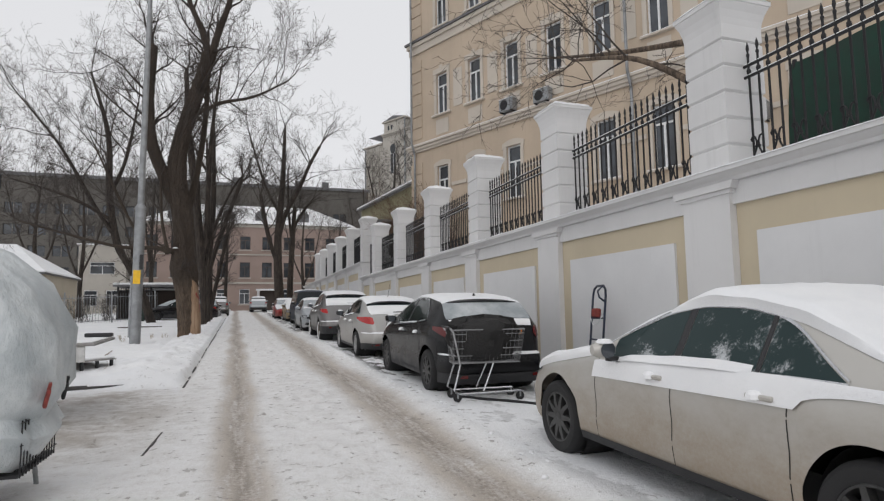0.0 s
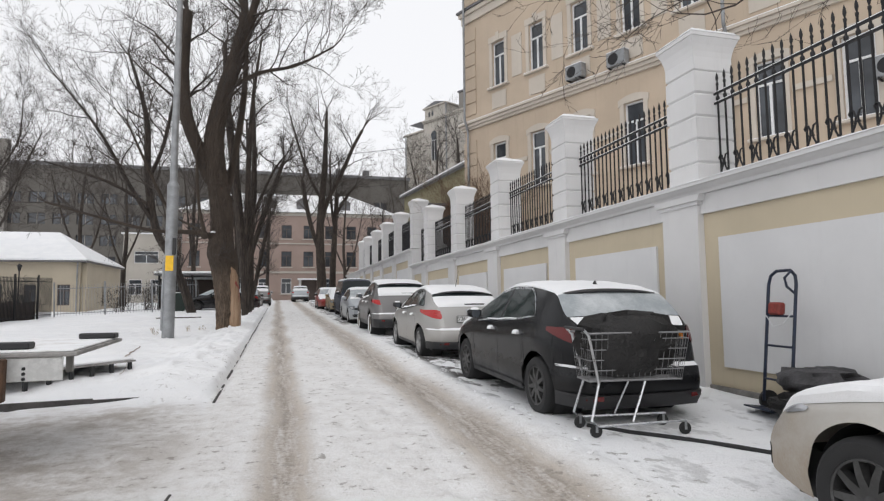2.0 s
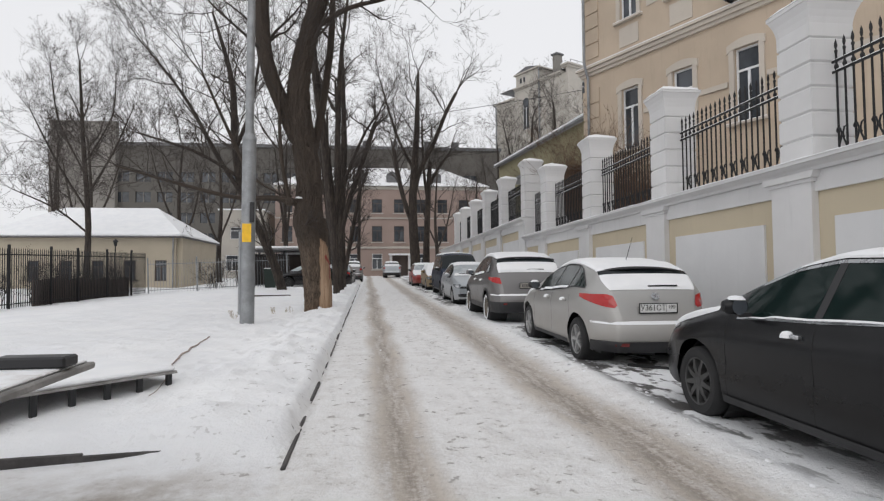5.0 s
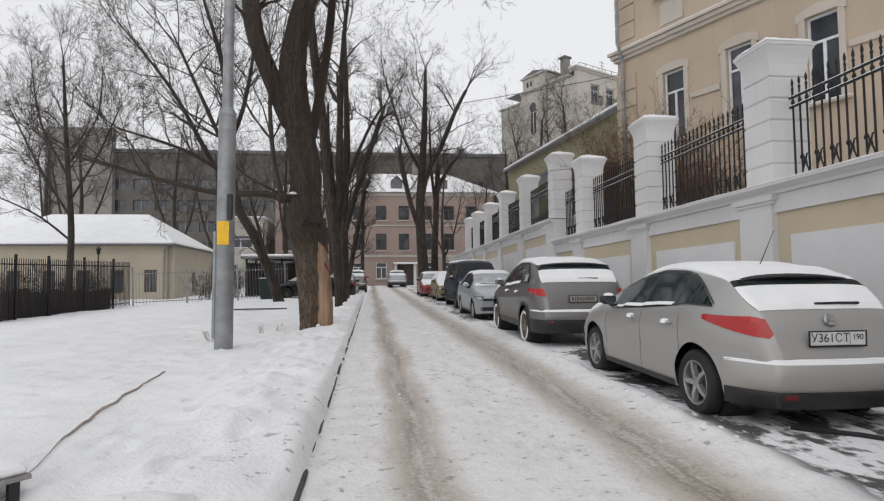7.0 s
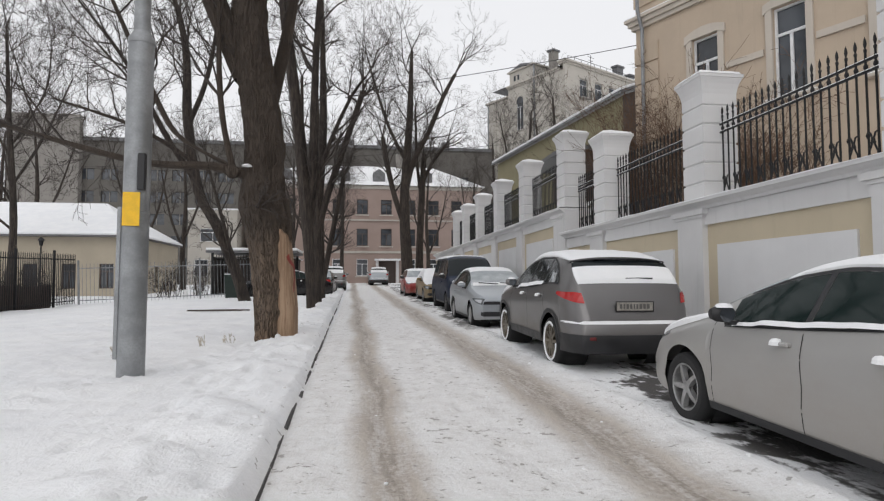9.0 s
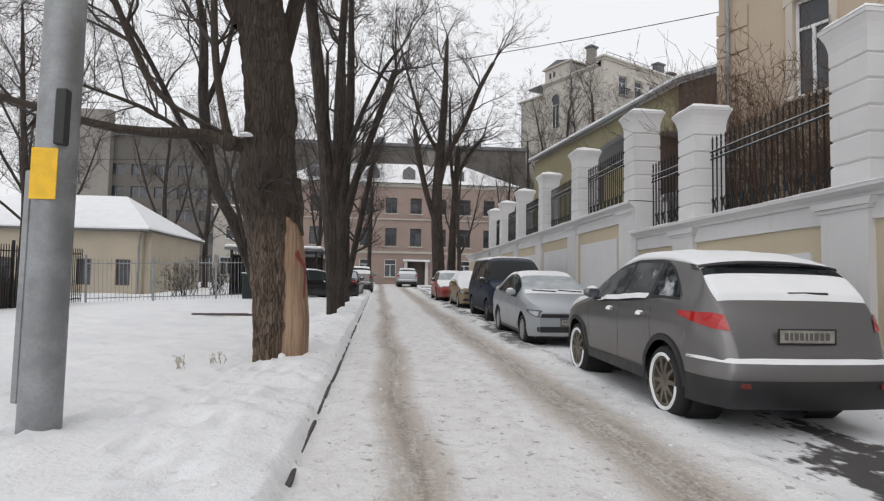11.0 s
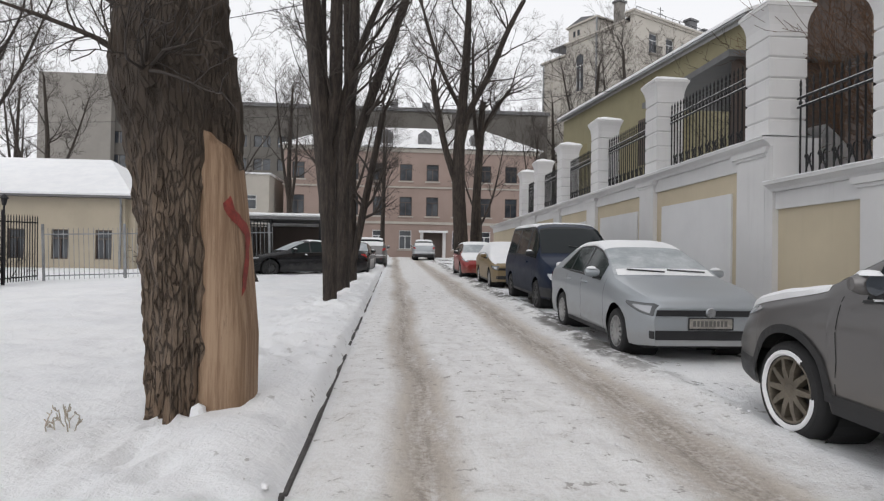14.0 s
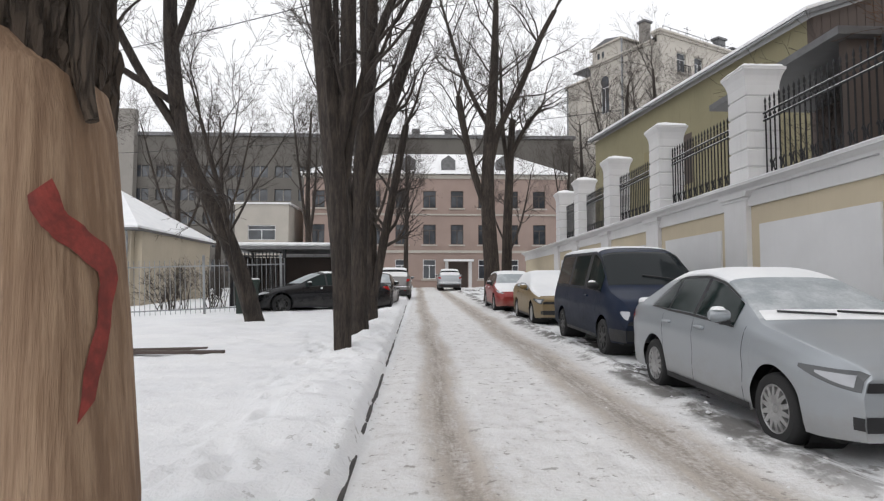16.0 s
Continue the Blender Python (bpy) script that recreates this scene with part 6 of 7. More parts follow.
def tree(name, label, limbs, seed, m=None, shoots=5, reach=2.4, kids=(7, 5, 3), start=0.35, up=0.25, twig_mat=None, group="", furrow=False, bark_mat=None):
    """limbs: the trunk first, then the great limbs, each a run of (x, y, z, r)."""
    rng = np.random.RandomState(seed)
    t = thing(name, label, "tree", m, group)
    twigs = Twigs(seed, up, kids)
    for li, limb in enumerate(limbs):
        rough = li == 0 and furrow
        c = spline(limb, (0.045 if rough else 0.16) if li == 0 else 0.3)
        rows = []
        n = 110 if rough else (26 if li == 0 and limb[0][3] > 0.2 else 12)
        for i, (x, y, z, r) in enumerate(c):
            row = []
            for k in range(n):
                a = 2 * math.pi * k / n
                w = 1 + 0.055 * math.sin(3 * a + 0.7 * z + seed) + 0.04 * math.sin(7 * a + 1.3 * z) + 0.05 * (rng.rand() - 0.5)
                flare = 1 + (0.22 * math.exp(-(z - c[0][2]) / 0.28) if li == 0 else 0)
                if rough:
                    w = 1 + 0.055 * math.sin(3 * a + 0.7 * z + seed) + 0.04 * math.sin(7 * a + 1.3 * z)
                row.append((x + r * w * flare * math.cos(a), y + r * w * flare * math.sin(a), z))
            if rough:
                an = 2 * np.pi * np.arange(n) / n
                wv = an + 0.10 * np.sin(2.3 * z + 3 * an) + 0.05 * np.sin(7.0 * z)
                u1 = smooth_noise(wv * 40 / (2 * np.pi), np.full(n, z * 5.5), 1.0, 31)
                u2 = smooth_noise(wv * 90 / (2 * np.pi), np.full(n, z * 9.0), 1.0, 33)
                h = 0.045 * (1 - np.abs(2 * u1 - 1)) ** 1.5 + 0.018 * u2
                row = [(x + (px - x) * (1 + q / r), y + (py - y) * (1 + q / r), pz) for (px, py, pz), q in zip(row, h - 0.03)]
            rows.append(row)
        if li and abs(limb[-1][2] - limb[0][2]) < 0.8 * math.hypot(limb[-1][0] - limb[0][0], limb[-1][1] - limb[0][1]):
            mb = Mesh()
            mb.tube([p[:3] for p in c], [float(p[3]) for p in c], 10)
        else:
            mb = Mesh().quadgrid(rows, True)
            o = len(mb.v)
            mb.f.append(tuple(o - n + k for k in range(n)))
        part("trunk" if li == 0 else "limb", mb, bark_mat or BARK, t, smooth=True)
        ln = len(c)
        for s in range(shoots if li else max(2, shoots - 2)):
            f = rng.uniform(start if li else 0.55, 1.0)
            i = min(ln - 2, int(f * (ln - 1)))
            p, r = c[i][:3], c[i][3]
            ax = c[i + 1][:3] - c[i][:3]
            ax /= np.linalg.norm(ax)
            side = np.cross(ax, rng.normal(0, 1, 3))
            side /= np.linalg.norm(side)
            twigs.shoot(p + side * r * 0.6, ax * rng.uniform(0.3, 0.9) + side * 0.9 + np.array((0, 0, 0.25)), reach * rng.uniform(0.6, 1.25), min(r * 0.45, 0.05))
        for s in range(3):
            p = c[-1][:3]
            twigs.shoot(p, (c[-1][:3] - c[-3][:3]) + rng.normal(0, 0.12, 3), reach * rng.uniform(0.7, 1.2), min(c[-1][3] * 0.5, 0.05))
    tw = part("crown", twigs.mesh("crown", twig_mat or TWIG), None, t)
    tagged(tw, "crown of fine bare twigs", kind="stuff")
    return t


def old_willow():
    t = tree("old_tree", "old bare tree, pollarded, with a stripped split stem", [
        [(-1.94, 24.0, 0.20, .235), (-1.93, 24.0, 0.9, .275), (-1.95, 24.02, 1.6, .315), (-1.99, 24.03, 2.2, .35), (-2.03, 24.03, 2.75, .415), (-2.13, 24.05, 3.2, .43), (-2.12, 24.05, 3.8, .37), (-2.12, 24.05, 4.4, .36), (-2.25, 24.1, 5.4, .34), (-2.42, 24.1, 6.6, .33), (-2.3, 24.1, 8.0, .28), (-1.75, 24.1, 10.2, .26), (-1.35, 24.1, 11.7, .25)],
        [(-2.45, 24.1, 5.6, .26), (-2.9, 24.1, 6.7, .25), (-3.35, 24.15, 8.0, .23), (-3.5, 24.2, 9.6, .21), (-3.43, 24.2, 11.7, .19)],
        [(-2.3, 23.9, 3.70, .12), (-2.95, 23.7, 3.85, .085), (-4.06, 23.5, 3.84, .062), (-5.4, 23.4, 4.15, .048), (-7.3, 23.6, 4.7, .03)],
        [(-2.5, 23.8, 3.8, .09), (-3.2, 23.8, 4.15, .07), (-3.7, 23.9, 4.5, .062), (-4.15, 24.0, 5.3, .055), (-5.2, 24.2, 7.6, .035)],
        [(-2.62, 23.75, 3.8, .07), (-2.80, 23.75, 4.6, .055), (-2.9, 23.75, 5.6, .05), (-2.95, 23.8, 7.4, .03)],
        [(-1.4, 24.1, 11.5, .15), (-1.7, 24.2, 12.6, .13), (-2.3, 24.3, 14.2, .09), (-2.6, 24.4, 17.0, .04)],
        [(-1.35, 24.1, 11.5, .15), (-1.0, 24.1, 12.8, .13), (-0.6, 24.0, 14.2, .10), (-0.2, 23.8, 17.0, .04)],
        [(-2.0, 24.1, 9.0, .09), (-0.9, 23.9, 9.6, .07), (0.3, 23.7, 9.9, .05), (1.6, 23.4, 10.6, .03)],
        [(-2.1, 24.4, 5.0, .14), (-1.75, 24.7, 7.0, .12), (-1.5, 24.9, 9.4, .10), (-1.5, 25.0, 13.0, .05)]],
        11, shoots=9, reach=2.6, kids=(7, 5, 3), furrow=True, bark_mat=PLATED)
    # the dead half of the stem, split from the trunk and stripped of bark
    rows = []
    prof = [(0.30, 0.0, -1.62, .185), (0.65, 0.0, -1.65, .215), (1.2, 0.0, -1.66, .225), (1.8, 0.0, -1.705, .215), (2.2, 0.0, -1.74, .205), (2.45, 0.0, -1.755, .19), (2.6, 0.0, -1.765, .16), (2.70, 0.0, -1.78, .06)]
    for z, dy, x, w in prof:
        zz = np.linspace(0, 2 * math.pi, 41)[:-1]
        rows.append([(x + w * math.cos(a) * (1 + 0.035 * math.sin(5 * a)), 24.03 + 0.30 * math.sin(a) * (1 + 0.06 * math.cos(3 * a + z)), z) for a in zz])
    part("stripped_stem", Mesh().quadgrid(rows, True), WOOD, t, "tan stripped wood without bark", True)
    mark = Mesh()
    # painted as a bent stroke on the street side: angle round the stem and height
    dots = [(-52, 2.21), (-45, 2.12), (-28, 2.06), (-9, 1.99), (-8, 1.91), (-13, 1.82), (-22, 1.68), (-31, 1.53)]

    def skin(a, z):
        xs, ws = (float(np.interp(z, [p[0] for p in prof], [p[i] for p in prof])) for i in (2, 3))
        a = math.radians(a)
        return xs + (ws * (1 + 0.035 * math.sin(5 * a)) + 0.006) * math.cos(a), 24.03 + (0.30 * (1 + 0.06 * math.cos(3 * a + z)) + 0.004) * math.sin(a), z
    rows = []
    c = spline([(a, z, 0, 0) for a, z in dots], 4.0)
    for i, (a, z, _, _) in enumerate(c):
        w = 8.0 * (1 + 0.18 * math.sin(1.7 * i))
        rows.append([skin(a + w * u, z + 0.03 * u) for u in np.linspace(-1, 1, 7)])
    mark.quadgrid(rows)
    part("paint_mark", mark, RED_PAINT, t, "faded red angle painted on the wood")
    part("snow", Mesh().lathe([(0.0, 0.75), (0.05, 0.72), (0.07, 0.6), (0.06, 0.45), (0.0, 0.4)], 10), SNOW, t, at=pose(-1.76, 23.72, 0.0))
    strip = [(-1.545 - 0.13 * u - 0.015 * math.sin(9 * u), 23.93 + 0.03 * u, 2.45 + 0.85 * u) for u in np.linspace(0, 1, 12)]
    part("bark_strip", Mesh().tube(strip, [0.022 + 0.06 * u for u in np.linspace(0, 1, 12)], 8), PLATED, t, "torn strip of dark bark along the bare wood", True)
    part("burr", Mesh().lathe([(0.0, 0.05), (0.07, 0.05), (0.11, 0.0), (0.10, -0.08), (0.0, -0.12)], 12, "y"), PLATED, t, at=pose(-2.12, 23.66, 3.05))
    part("burr", Mesh().lathe([(0.0, 0.05), (0.09, 0.05), (0.13, 0.0), (0.12, -0.08), (0.0, -0.12)], 12, "y"), PLATED, t, at=pose(-2.62, 23.72, 3.75))
    part("burr_snow", Mesh().lathe([(0.0, 0.05), (0.07, 0.03), (0.10, 0.0)], 10), SNOW, t, at=pose(-2.35, 23.62, 3.85))
    tw = Twigs(5, 0.1, (3, 3))
    rng = np.random.RandomState(5)
    for k in range(8):
        tw.shoot((-2.12, 23.62, 3.08), (rng.uniform(-0.3, 1.2), -0.5, rng.uniform(-0.1, 0.7)), rng.uniform(0.4, 0.9), 0.014)
    tagged(part("shoot_tuft", tw.mesh("shoot_tuft", TWIG), None, t), kind="stuff")


old_willow()
tree("street_tree", "slim bare street tree beside the kerb", [
    [(-1.78, 32.0, 0.5, .125), (-1.80, 32.0, 1.6, .15), (-1.85, 32.0, 2.9, .18), (-2.05, 32.0, 5.0, .20), (-2.3, 32, 7.3, .19), (-2.75, 32, 11, .16), (-2.9, 32, 14, .09)],
    [(-1.95, 32, 4.0, .13), (-1.75, 32, 5.2, .14), (-1.75, 32.0, 7.2, .13), (-1.6, 32, 11, .09), (-1.2, 32, 14.5, .04)],
    [(-1.85, 32, 3.0, .08), (-1.65, 32.1, 4.8, .09), (-1.2, 32.1, 6.4, .08), (-0.5, 32.1, 8.0, .06), (-0.05, 32, 8.6, .05)]], 21, shoots=9, reach=2.2, kids=(7, 5, 3), group="street trees", bark_mat=DARK_BARK)
tree("street_tree", "bare street tree with a sawn leaning limb", [
    [(-1.80, 34.7, 0.55, .22), (-1.82, 34.7, 2.5, .20), (-1.75, 34.8, 5.0, .18), (-1.6, 34.8, 8, .14), (-1.7, 34.9, 13, .06)],
    [(-1.75, 34.7, 3.6, .13), (-1.35, 34.7, 5.2, .13), (-0.7, 34.7, 7.2, .12), (-0.1, 34.7, 9.0, .11)],
    [(-1.9, 34.7, 2.8, .11), (-2.3, 34.7, 5.5, .10), (-2.4, 34.8, 9.5, .05)]], 22, shoots=7, reach=2.0, kids=(6, 5, 3), group="street trees", bark_mat=DARK_BARK)
tree("street_tree", "dark bare street tree with many stems", [
    [(-1.84, 37.7, 0.6, .24), (-1.85, 37.7, 3, .19), (-1.95, 37.7, 7, .15), (-2.2, 37.8, 12, .06)],
    [(-1.75, 37.6, 1.5, .12), (-1.3, 37.6, 4.0, .11), (-0.9, 37.6, 6.2, .09)],
    [(-1.9, 37.6, 1.8, .12), (-2.6, 37.6, 5, .09), (-3.0, 37.6, 9, .04)]], 23, shoots=7, reach=1.9, kids=(6, 5, 3), group="street trees", bark_mat=DARK_BARK)
tree("leaning_tree", "leaning bare tree in the snowy garden", [
    [(-4.85, 38.2, 0.55, .25), (-5.35, 38.2, 2.2, .24), (-6.1, 38.2, 4.0, .23), (-6.9, 38.2, 5.6, .21), (-7.4, 38.2, 8.6, .19), (-7.6, 38.2, 12, .14), (-8.6, 38.2, 15.6, .06)],
    [(-6.9, 38.2, 5.8, .15), (-8.1, 38, 7.7, .13), (-9.9, 37.8, 11, .09), (-12.2, 37.6, 14, .04)],
    [(-7.4, 38.2, 8.3, .12), (-6.6, 38.0, 10.4, .10), (-6.0, 37.9, 14, .05)],
    [(-7.1, 38.0, 6.8, .10), (-9.0, 37, 7.9, .08), (-11.5, 36, 8.6, .04)],
    [(-5.1, 38.0, 1.2, .10), (-5.6, 37.9, 3.4, .085), (-6.4, 37.8, 6.4, .05)]], 31, shoots=10, reach=2.9, kids=(7, 5, 3), bark_mat=DARK_BARK)
tree("garden_tree", "slender bare garden tree with feathery twigs", [[(-18.2 + 1.45 * (x + 11.9), 46.0 + 1.45 * (y - 33.0), 0.62 + 1.45 * (z - 0.3), 1.35 * r) for x, y, z, r in limb] for limb in [
    [(-11.9, 33.0, 0.3, .15), (-11.82, 33, 2.2, .135), (-11.85, 33, 4.1, .12), (-12.1, 33, 7.2, .09), (-12.3, 33, 10.5, .04)],
    [(-11.9, 33, 4.6, .06), (-10.9, 33, 6.4, .05), (-10.0, 33, 8.6, .025)],
    [(-11.9, 33, 4.0, .06), (-13.1, 33, 6.0, .05), (-14.3, 33, 8.4, .025)],
    [(-12.0, 33, 5.6, .05), (-12.9, 32.6, 7.8, .04), (-13.2, 32.4, 10.2, .02)],
    [(-11.85, 33, 3.0, .05), (-13.0, 32.7, 4.0, .04), (-14.6, 32.4, 4.8, .02)],
    [(-11.9, 33, 6.2, .05), (-11.0, 33.2, 8.2, .035), (-10.9, 33.3, 10.2, .02)]]], 41, shoots=12, reach=2.7, kids=(7, 5, 3), up=0.35, bark_mat=DARK_BARK)
tree("roadside_tree", "tall bare roadside tree with sawn limbs", [
    [(2.95, 50.5, 0.9, .42), (2.9, 50.5, 3, .36), (2.75, 50.5, 6.5, .32), (2.85, 50.5, 9.5, .26), (3.1, 50.5, 13, .2), (3.2, 50.5, 17, .10)],
    [(2.7, 50.5, 5.6, .2), (2.2, 50.5, 7.0, .18), (1.7, 50.5, 9.0, .17), (1.3, 50.5, 11.2, .15)],
    [(2.8, 50.5, 7.6, .22), (3.3, 50.5, 9.6, .19), (4.4, 50.5, 11.8, .17), (5.3, 50.5, 14.0, .15), (6.1, 50.5, 15.6, .14)],
    [(2.85, 50.5, 9.6, .14), (1.6, 50.6, 12.2, .11), (0.3, 50.6, 16.5, .05)]], 51, shoots=10, reach=3.4, kids=(7, 5, 3), bark_mat=DARK_BARK)
tree("roadside_tree", "bare roadside tree with stubby cut limbs", [
    [(3.85, 52.0, 0.9, .28), (3.9, 52, 4, .24), (4.05, 52, 8, .2), (4.2, 52, 10.5, .16)],
    [(4.1, 52, 8.6, .14), (4.8, 52, 10.0, .13), (5.7, 52, 11.2, .12)],
    [(4.0, 52, 7.5, .12), (3.7, 52, 10, .1), (3.6, 52, 13.6, .07)]], 52, shoots=7, reach=2.2, kids=(6, 5, 3), bark_mat=DARK_BARK)
# trees of the yard behind
far = tree("yard_tree", "bare yard tree in front of the far buildings", [
    [(0, 0, 0, .22), (0.1, 0, 3, .19), (-0.1, 0, 7, .14), (0.2, 0, 12, .06)],
    [(0, 0, 3.2, .12), (1.2, 0.3, 6, .09), (2.0, 0.6, 10, .04)],
    [(0, 0, 4.0, .11), (-1.3, -0.2, 7, .08), (-2.4, -0.3, 11, .04)]], 61, pose(-4.2, 60, 1.2), shoots=9, reach=2.8, kids=(7, 5, 2), group="yard trees", bark_mat=DARK_BARK)
for x, y, r, s in ((-8.5, 64, 70, 1.1), (-14, 62, 150, 1.0), (-20, 70, 30, 1.2), (-27, 66, 210, 1.15), (-1.6, 66, 260, 0.9), (-6.5, 72, 110, 1.05), (6.8, 72, 320, 1.0), (9.6, 62, 40, 0.8), (-34, 74, 95, 1.25)):
    far.scale = (1, 1, 1)
    c = copy_thing(far, pose(x, y, 1.2, 0, 0, r))
    c.scale = (s, s, s)


# ---- garden behind the wall ----
setting("garden_terrace", Mesh().box(6.3, 40, -14, 29.0, 0.0, 2.70), SNOW_OLD, "snowy garden level behind the street wall", "ground")
setting("garden_terrace_upper", Mesh().box(6.3, 40, 29.01, 57, 0.0, 3.3), SNOW_OLD, "snowy garden level behind the street wall", "ground")
tree("wall_tree", "dark bare tree close behind the iron fence", [
    [(7.3, 7.3, 2.6, .17), (7.25, 7.3, 4.5, .15), (7.1, 7.2, 6.5, .13), (7.3, 7.3, 9.5, .07)],
    [(7.2, 7.3, 4.8, .07), (6.7, 8.6, 5.9, .05), (6.6, 10.6, 6.7, .03)],
    [(7.2, 7.3, 5.8, .06), (6.9, 9.4, 6.4, .045), (7.0, 12.5, 7.6, .02)]], 71, shoots=5, reach=2.6, kids=(5, 4, 2), up=0.05)


def shrub(x, y, z, h, seed, n=26, mat_=None):
    rng = np.random.RandomState(seed)
    t = thing("shrub", "leafless brown shrub behind the fence", "shrub", pose(x, y, z), "shrubs behind the fence")
    tw = Twigs(seed, 0.3, (7, 4, 2))
    for i in range(n):
        a = rng.uniform(0, 2 * math.pi)
        tw.shoot((rng.normal(0, 0.25), rng.normal(0, 0.5), 0), (0.35 * math.cos(a), 0.35 * math.sin(a), 1), h * rng.uniform(0.7, 1.1), 0.02)
    tagged(part("crown", tw.mesh("crown", mat_ or RUSSET), None, t), kind="stuff")
    for i in range(4):
        a = rng.uniform(0, 2 * math.pi)
        dx, dy = 0.14 * h * math.cos(a), 0.14 * h * math.sin(a)
        part("stem", Mesh().tube([(dx * 0.3, dy * 0.6, -0.05), (dx * 0.7, dy * 0.9, h * 0.3), (dx * 1.2, dy * 1.2, h * 0.65)], [0.028, 0.02, 0.009], 6), mat_ or RUSSET, t)


for i, (x, y, h) in enumerate(((8.2, 27.0, 3.4), (8.5, 29.0, 4.0), (8.0, 24.8, 2.7), (7.5, 22.8, 1.6))):
    shrub(x, y, 2.7, h, 80 + i)
shrub(9.3, 35.5, 3.3, 3.2, 90, 14, TWIG)
for i, (x, y) in enumerate(((-14.2, 33.5), (-14.3, 35.5), (-14.0, 38.0), (-15.5, 31.8), (-13.9, 40.0), (-10.2, 45.5), (-8.8, 46.0))):
    shrub(x, y, gz(x, y) - 0.05, 1.5, 95 + i, 16, TWIG)
for x, y, r, k in ((20.0, 80, 15, 1.75), (24.0, 82, 200, 1.95), (16.6, 84, 100, 1.5)):
    c = copy_thing(far, pose(x, y, 1.2, 0, 0, r))
    c.scale = (k, k, k)
rows = [[(6.32 + 1.5 * u, y, 3.3 + (0.62 + 0.35 * float(smooth_noise(u * 2, y, 0.8, 14)) + 0.12 * float(smooth_noise(u * 5, y, 0.25, 15))) * math.sin(math.pi * min(1, 0.05 + u * 0.95)) ** 0.6) for y in np.arange(29.2, 47.0, 0.15)] for u in np.linspace(0, 1, 9)]
tagged(part("snow_bank", Mesh().quadgrid(rows), SNOW, smooth=True), "bank of shovelled snow behind the iron fence", "snow")

GREEN = plain("green_mesh_cloth", (0.010, 0.042, 0.028), 0.8, 0, 0.3, 3, 60)
t = thing("green_screen", "dark green cloth screen behind the fence", "screen", pose(7.9, 4.6, 2.70))
rows = [[(0.05 * math.sin(9 * u) + 0.15 * v * v, 2.7 * u - 0.6, 1.0 + 1.5 * v) for u in np.linspace(0, 1, 24)] for v in np.linspace(0, 1, 8)]
part("cloth", Mesh().quadgrid(rows), GREEN, t, smooth=True)
for yy in (-0.55, 2.05):
    part("post", Mesh().tube([(0.05, yy, 0), (0.2, yy, 2.55)], 0.035, 8), IRON, t)

# ---- kerb ----
STONE = Mesh().box(-0.017, 0.017, 0, 0.985, -0.15, 0.042, 0.008).data("kerb_stone", KERB)
kerb = tagged(new("kerb"), "dark kerb stones half buried in snow", "kerb", "", "structure")


def kerb_x(y):
    return -0.84 - 0.0065 * max(0.0, y - 10)


rng = random.Random(4)
for y in [10.65 + i for i in range(37)]:
    part("kerb_stone", STONE, None, kerb, at=pose(kerb_x(y) - 0.03, y, 0.0225 * y - 0.012 + rng.choice((rng.uniform(-0.012, 0.006), rng.uniform(-0.012, 0.006), rng.uniform(-0.022, -0.010))), SLOPE, 0, rng.uniform(-0.6, 0.6) + (0.4 if y > 10 else 0)))
for y, a in ((6.2, -3.0),):
    o = part("kerb_stone", STONE, None, kerb, at=pose(-0.84, y, 0.0225 * y - 0.028, SLOPE, 0, a))
    o.scale = (0.9, 1.0, 1)
cross = tagged(new("verge_kerb"), "dark kerb line across the snowy verge", "kerb", "", "structure")
for x in (-7.3, -6.3, -5.3, -4.3, -3.3, -2.4):
    part("kerb_stone", STONE, None, cross, at=pose(x, 10.98 + 0.12 * (x + 2.4), 0.0225 * 11.0 + (0.012 if x > -3 else 0.03), 0, 0, -83))


# ---- lamp post ----
t = thing("street_lamp", "grey steel street lamp post with a yellow sticker", "street lamp", pose(-3.04, 20.08, gz(-3.04, 20.08) - 0.06, 0, 0.4))
part("base", Mesh().lathe([(0.0, 0.0), (0.158, 0.0), (0.15, 4.15), (0.158, 4.16), (0.158, 4.22), (0.10, 4.32)], 20), STEEL, t, smooth=True)
part("post", Mesh().lathe([(0.098, 4.28), (0.085, 8.0), (0.06, 12.4), (0.0, 12.42)], 16), STEEL, t, smooth=True)
part("cable_box", Mesh().box(-0.19, -0.135, -0.08, 0.08, 0.25, 2.1, 0.01), STEEL, t)
part("clamp", Mesh().lathe([(0.153, 2.02), (0.160, 2.025), (0.160, 2.04), (0.153, 2.045)], 20), STEEL, t)
part("clamp", Mesh().box(0.06, 0.15, -0.19, -0.11, 2.3, 2.75, 0.01), PLASTIC, t)
sg = part("sticker", Mesh().box(-0.10, 0.10, -0.172, -0.162, 1.86, 2.27, 0.003), YELLOW_SIGN, t, "flat yellow notice plate strapped to the post")
arm = part("arm", Mesh().tube([(0, 0, 12.2), (0.3, 0.0, 12.6), (0.9, 0, 12.75), (1.8, 0, 12.6)], 0.035, 8), STEEL, t)
part("lamp_head", Mesh().lathe([(0.0, 1.5), (0.09, 1.52), (0.14, 1.75), (0.12, 2.05), (0.0, 2.15)], 12, "x", (0, 0, 12.58)), STEEL, t, smooth=True)

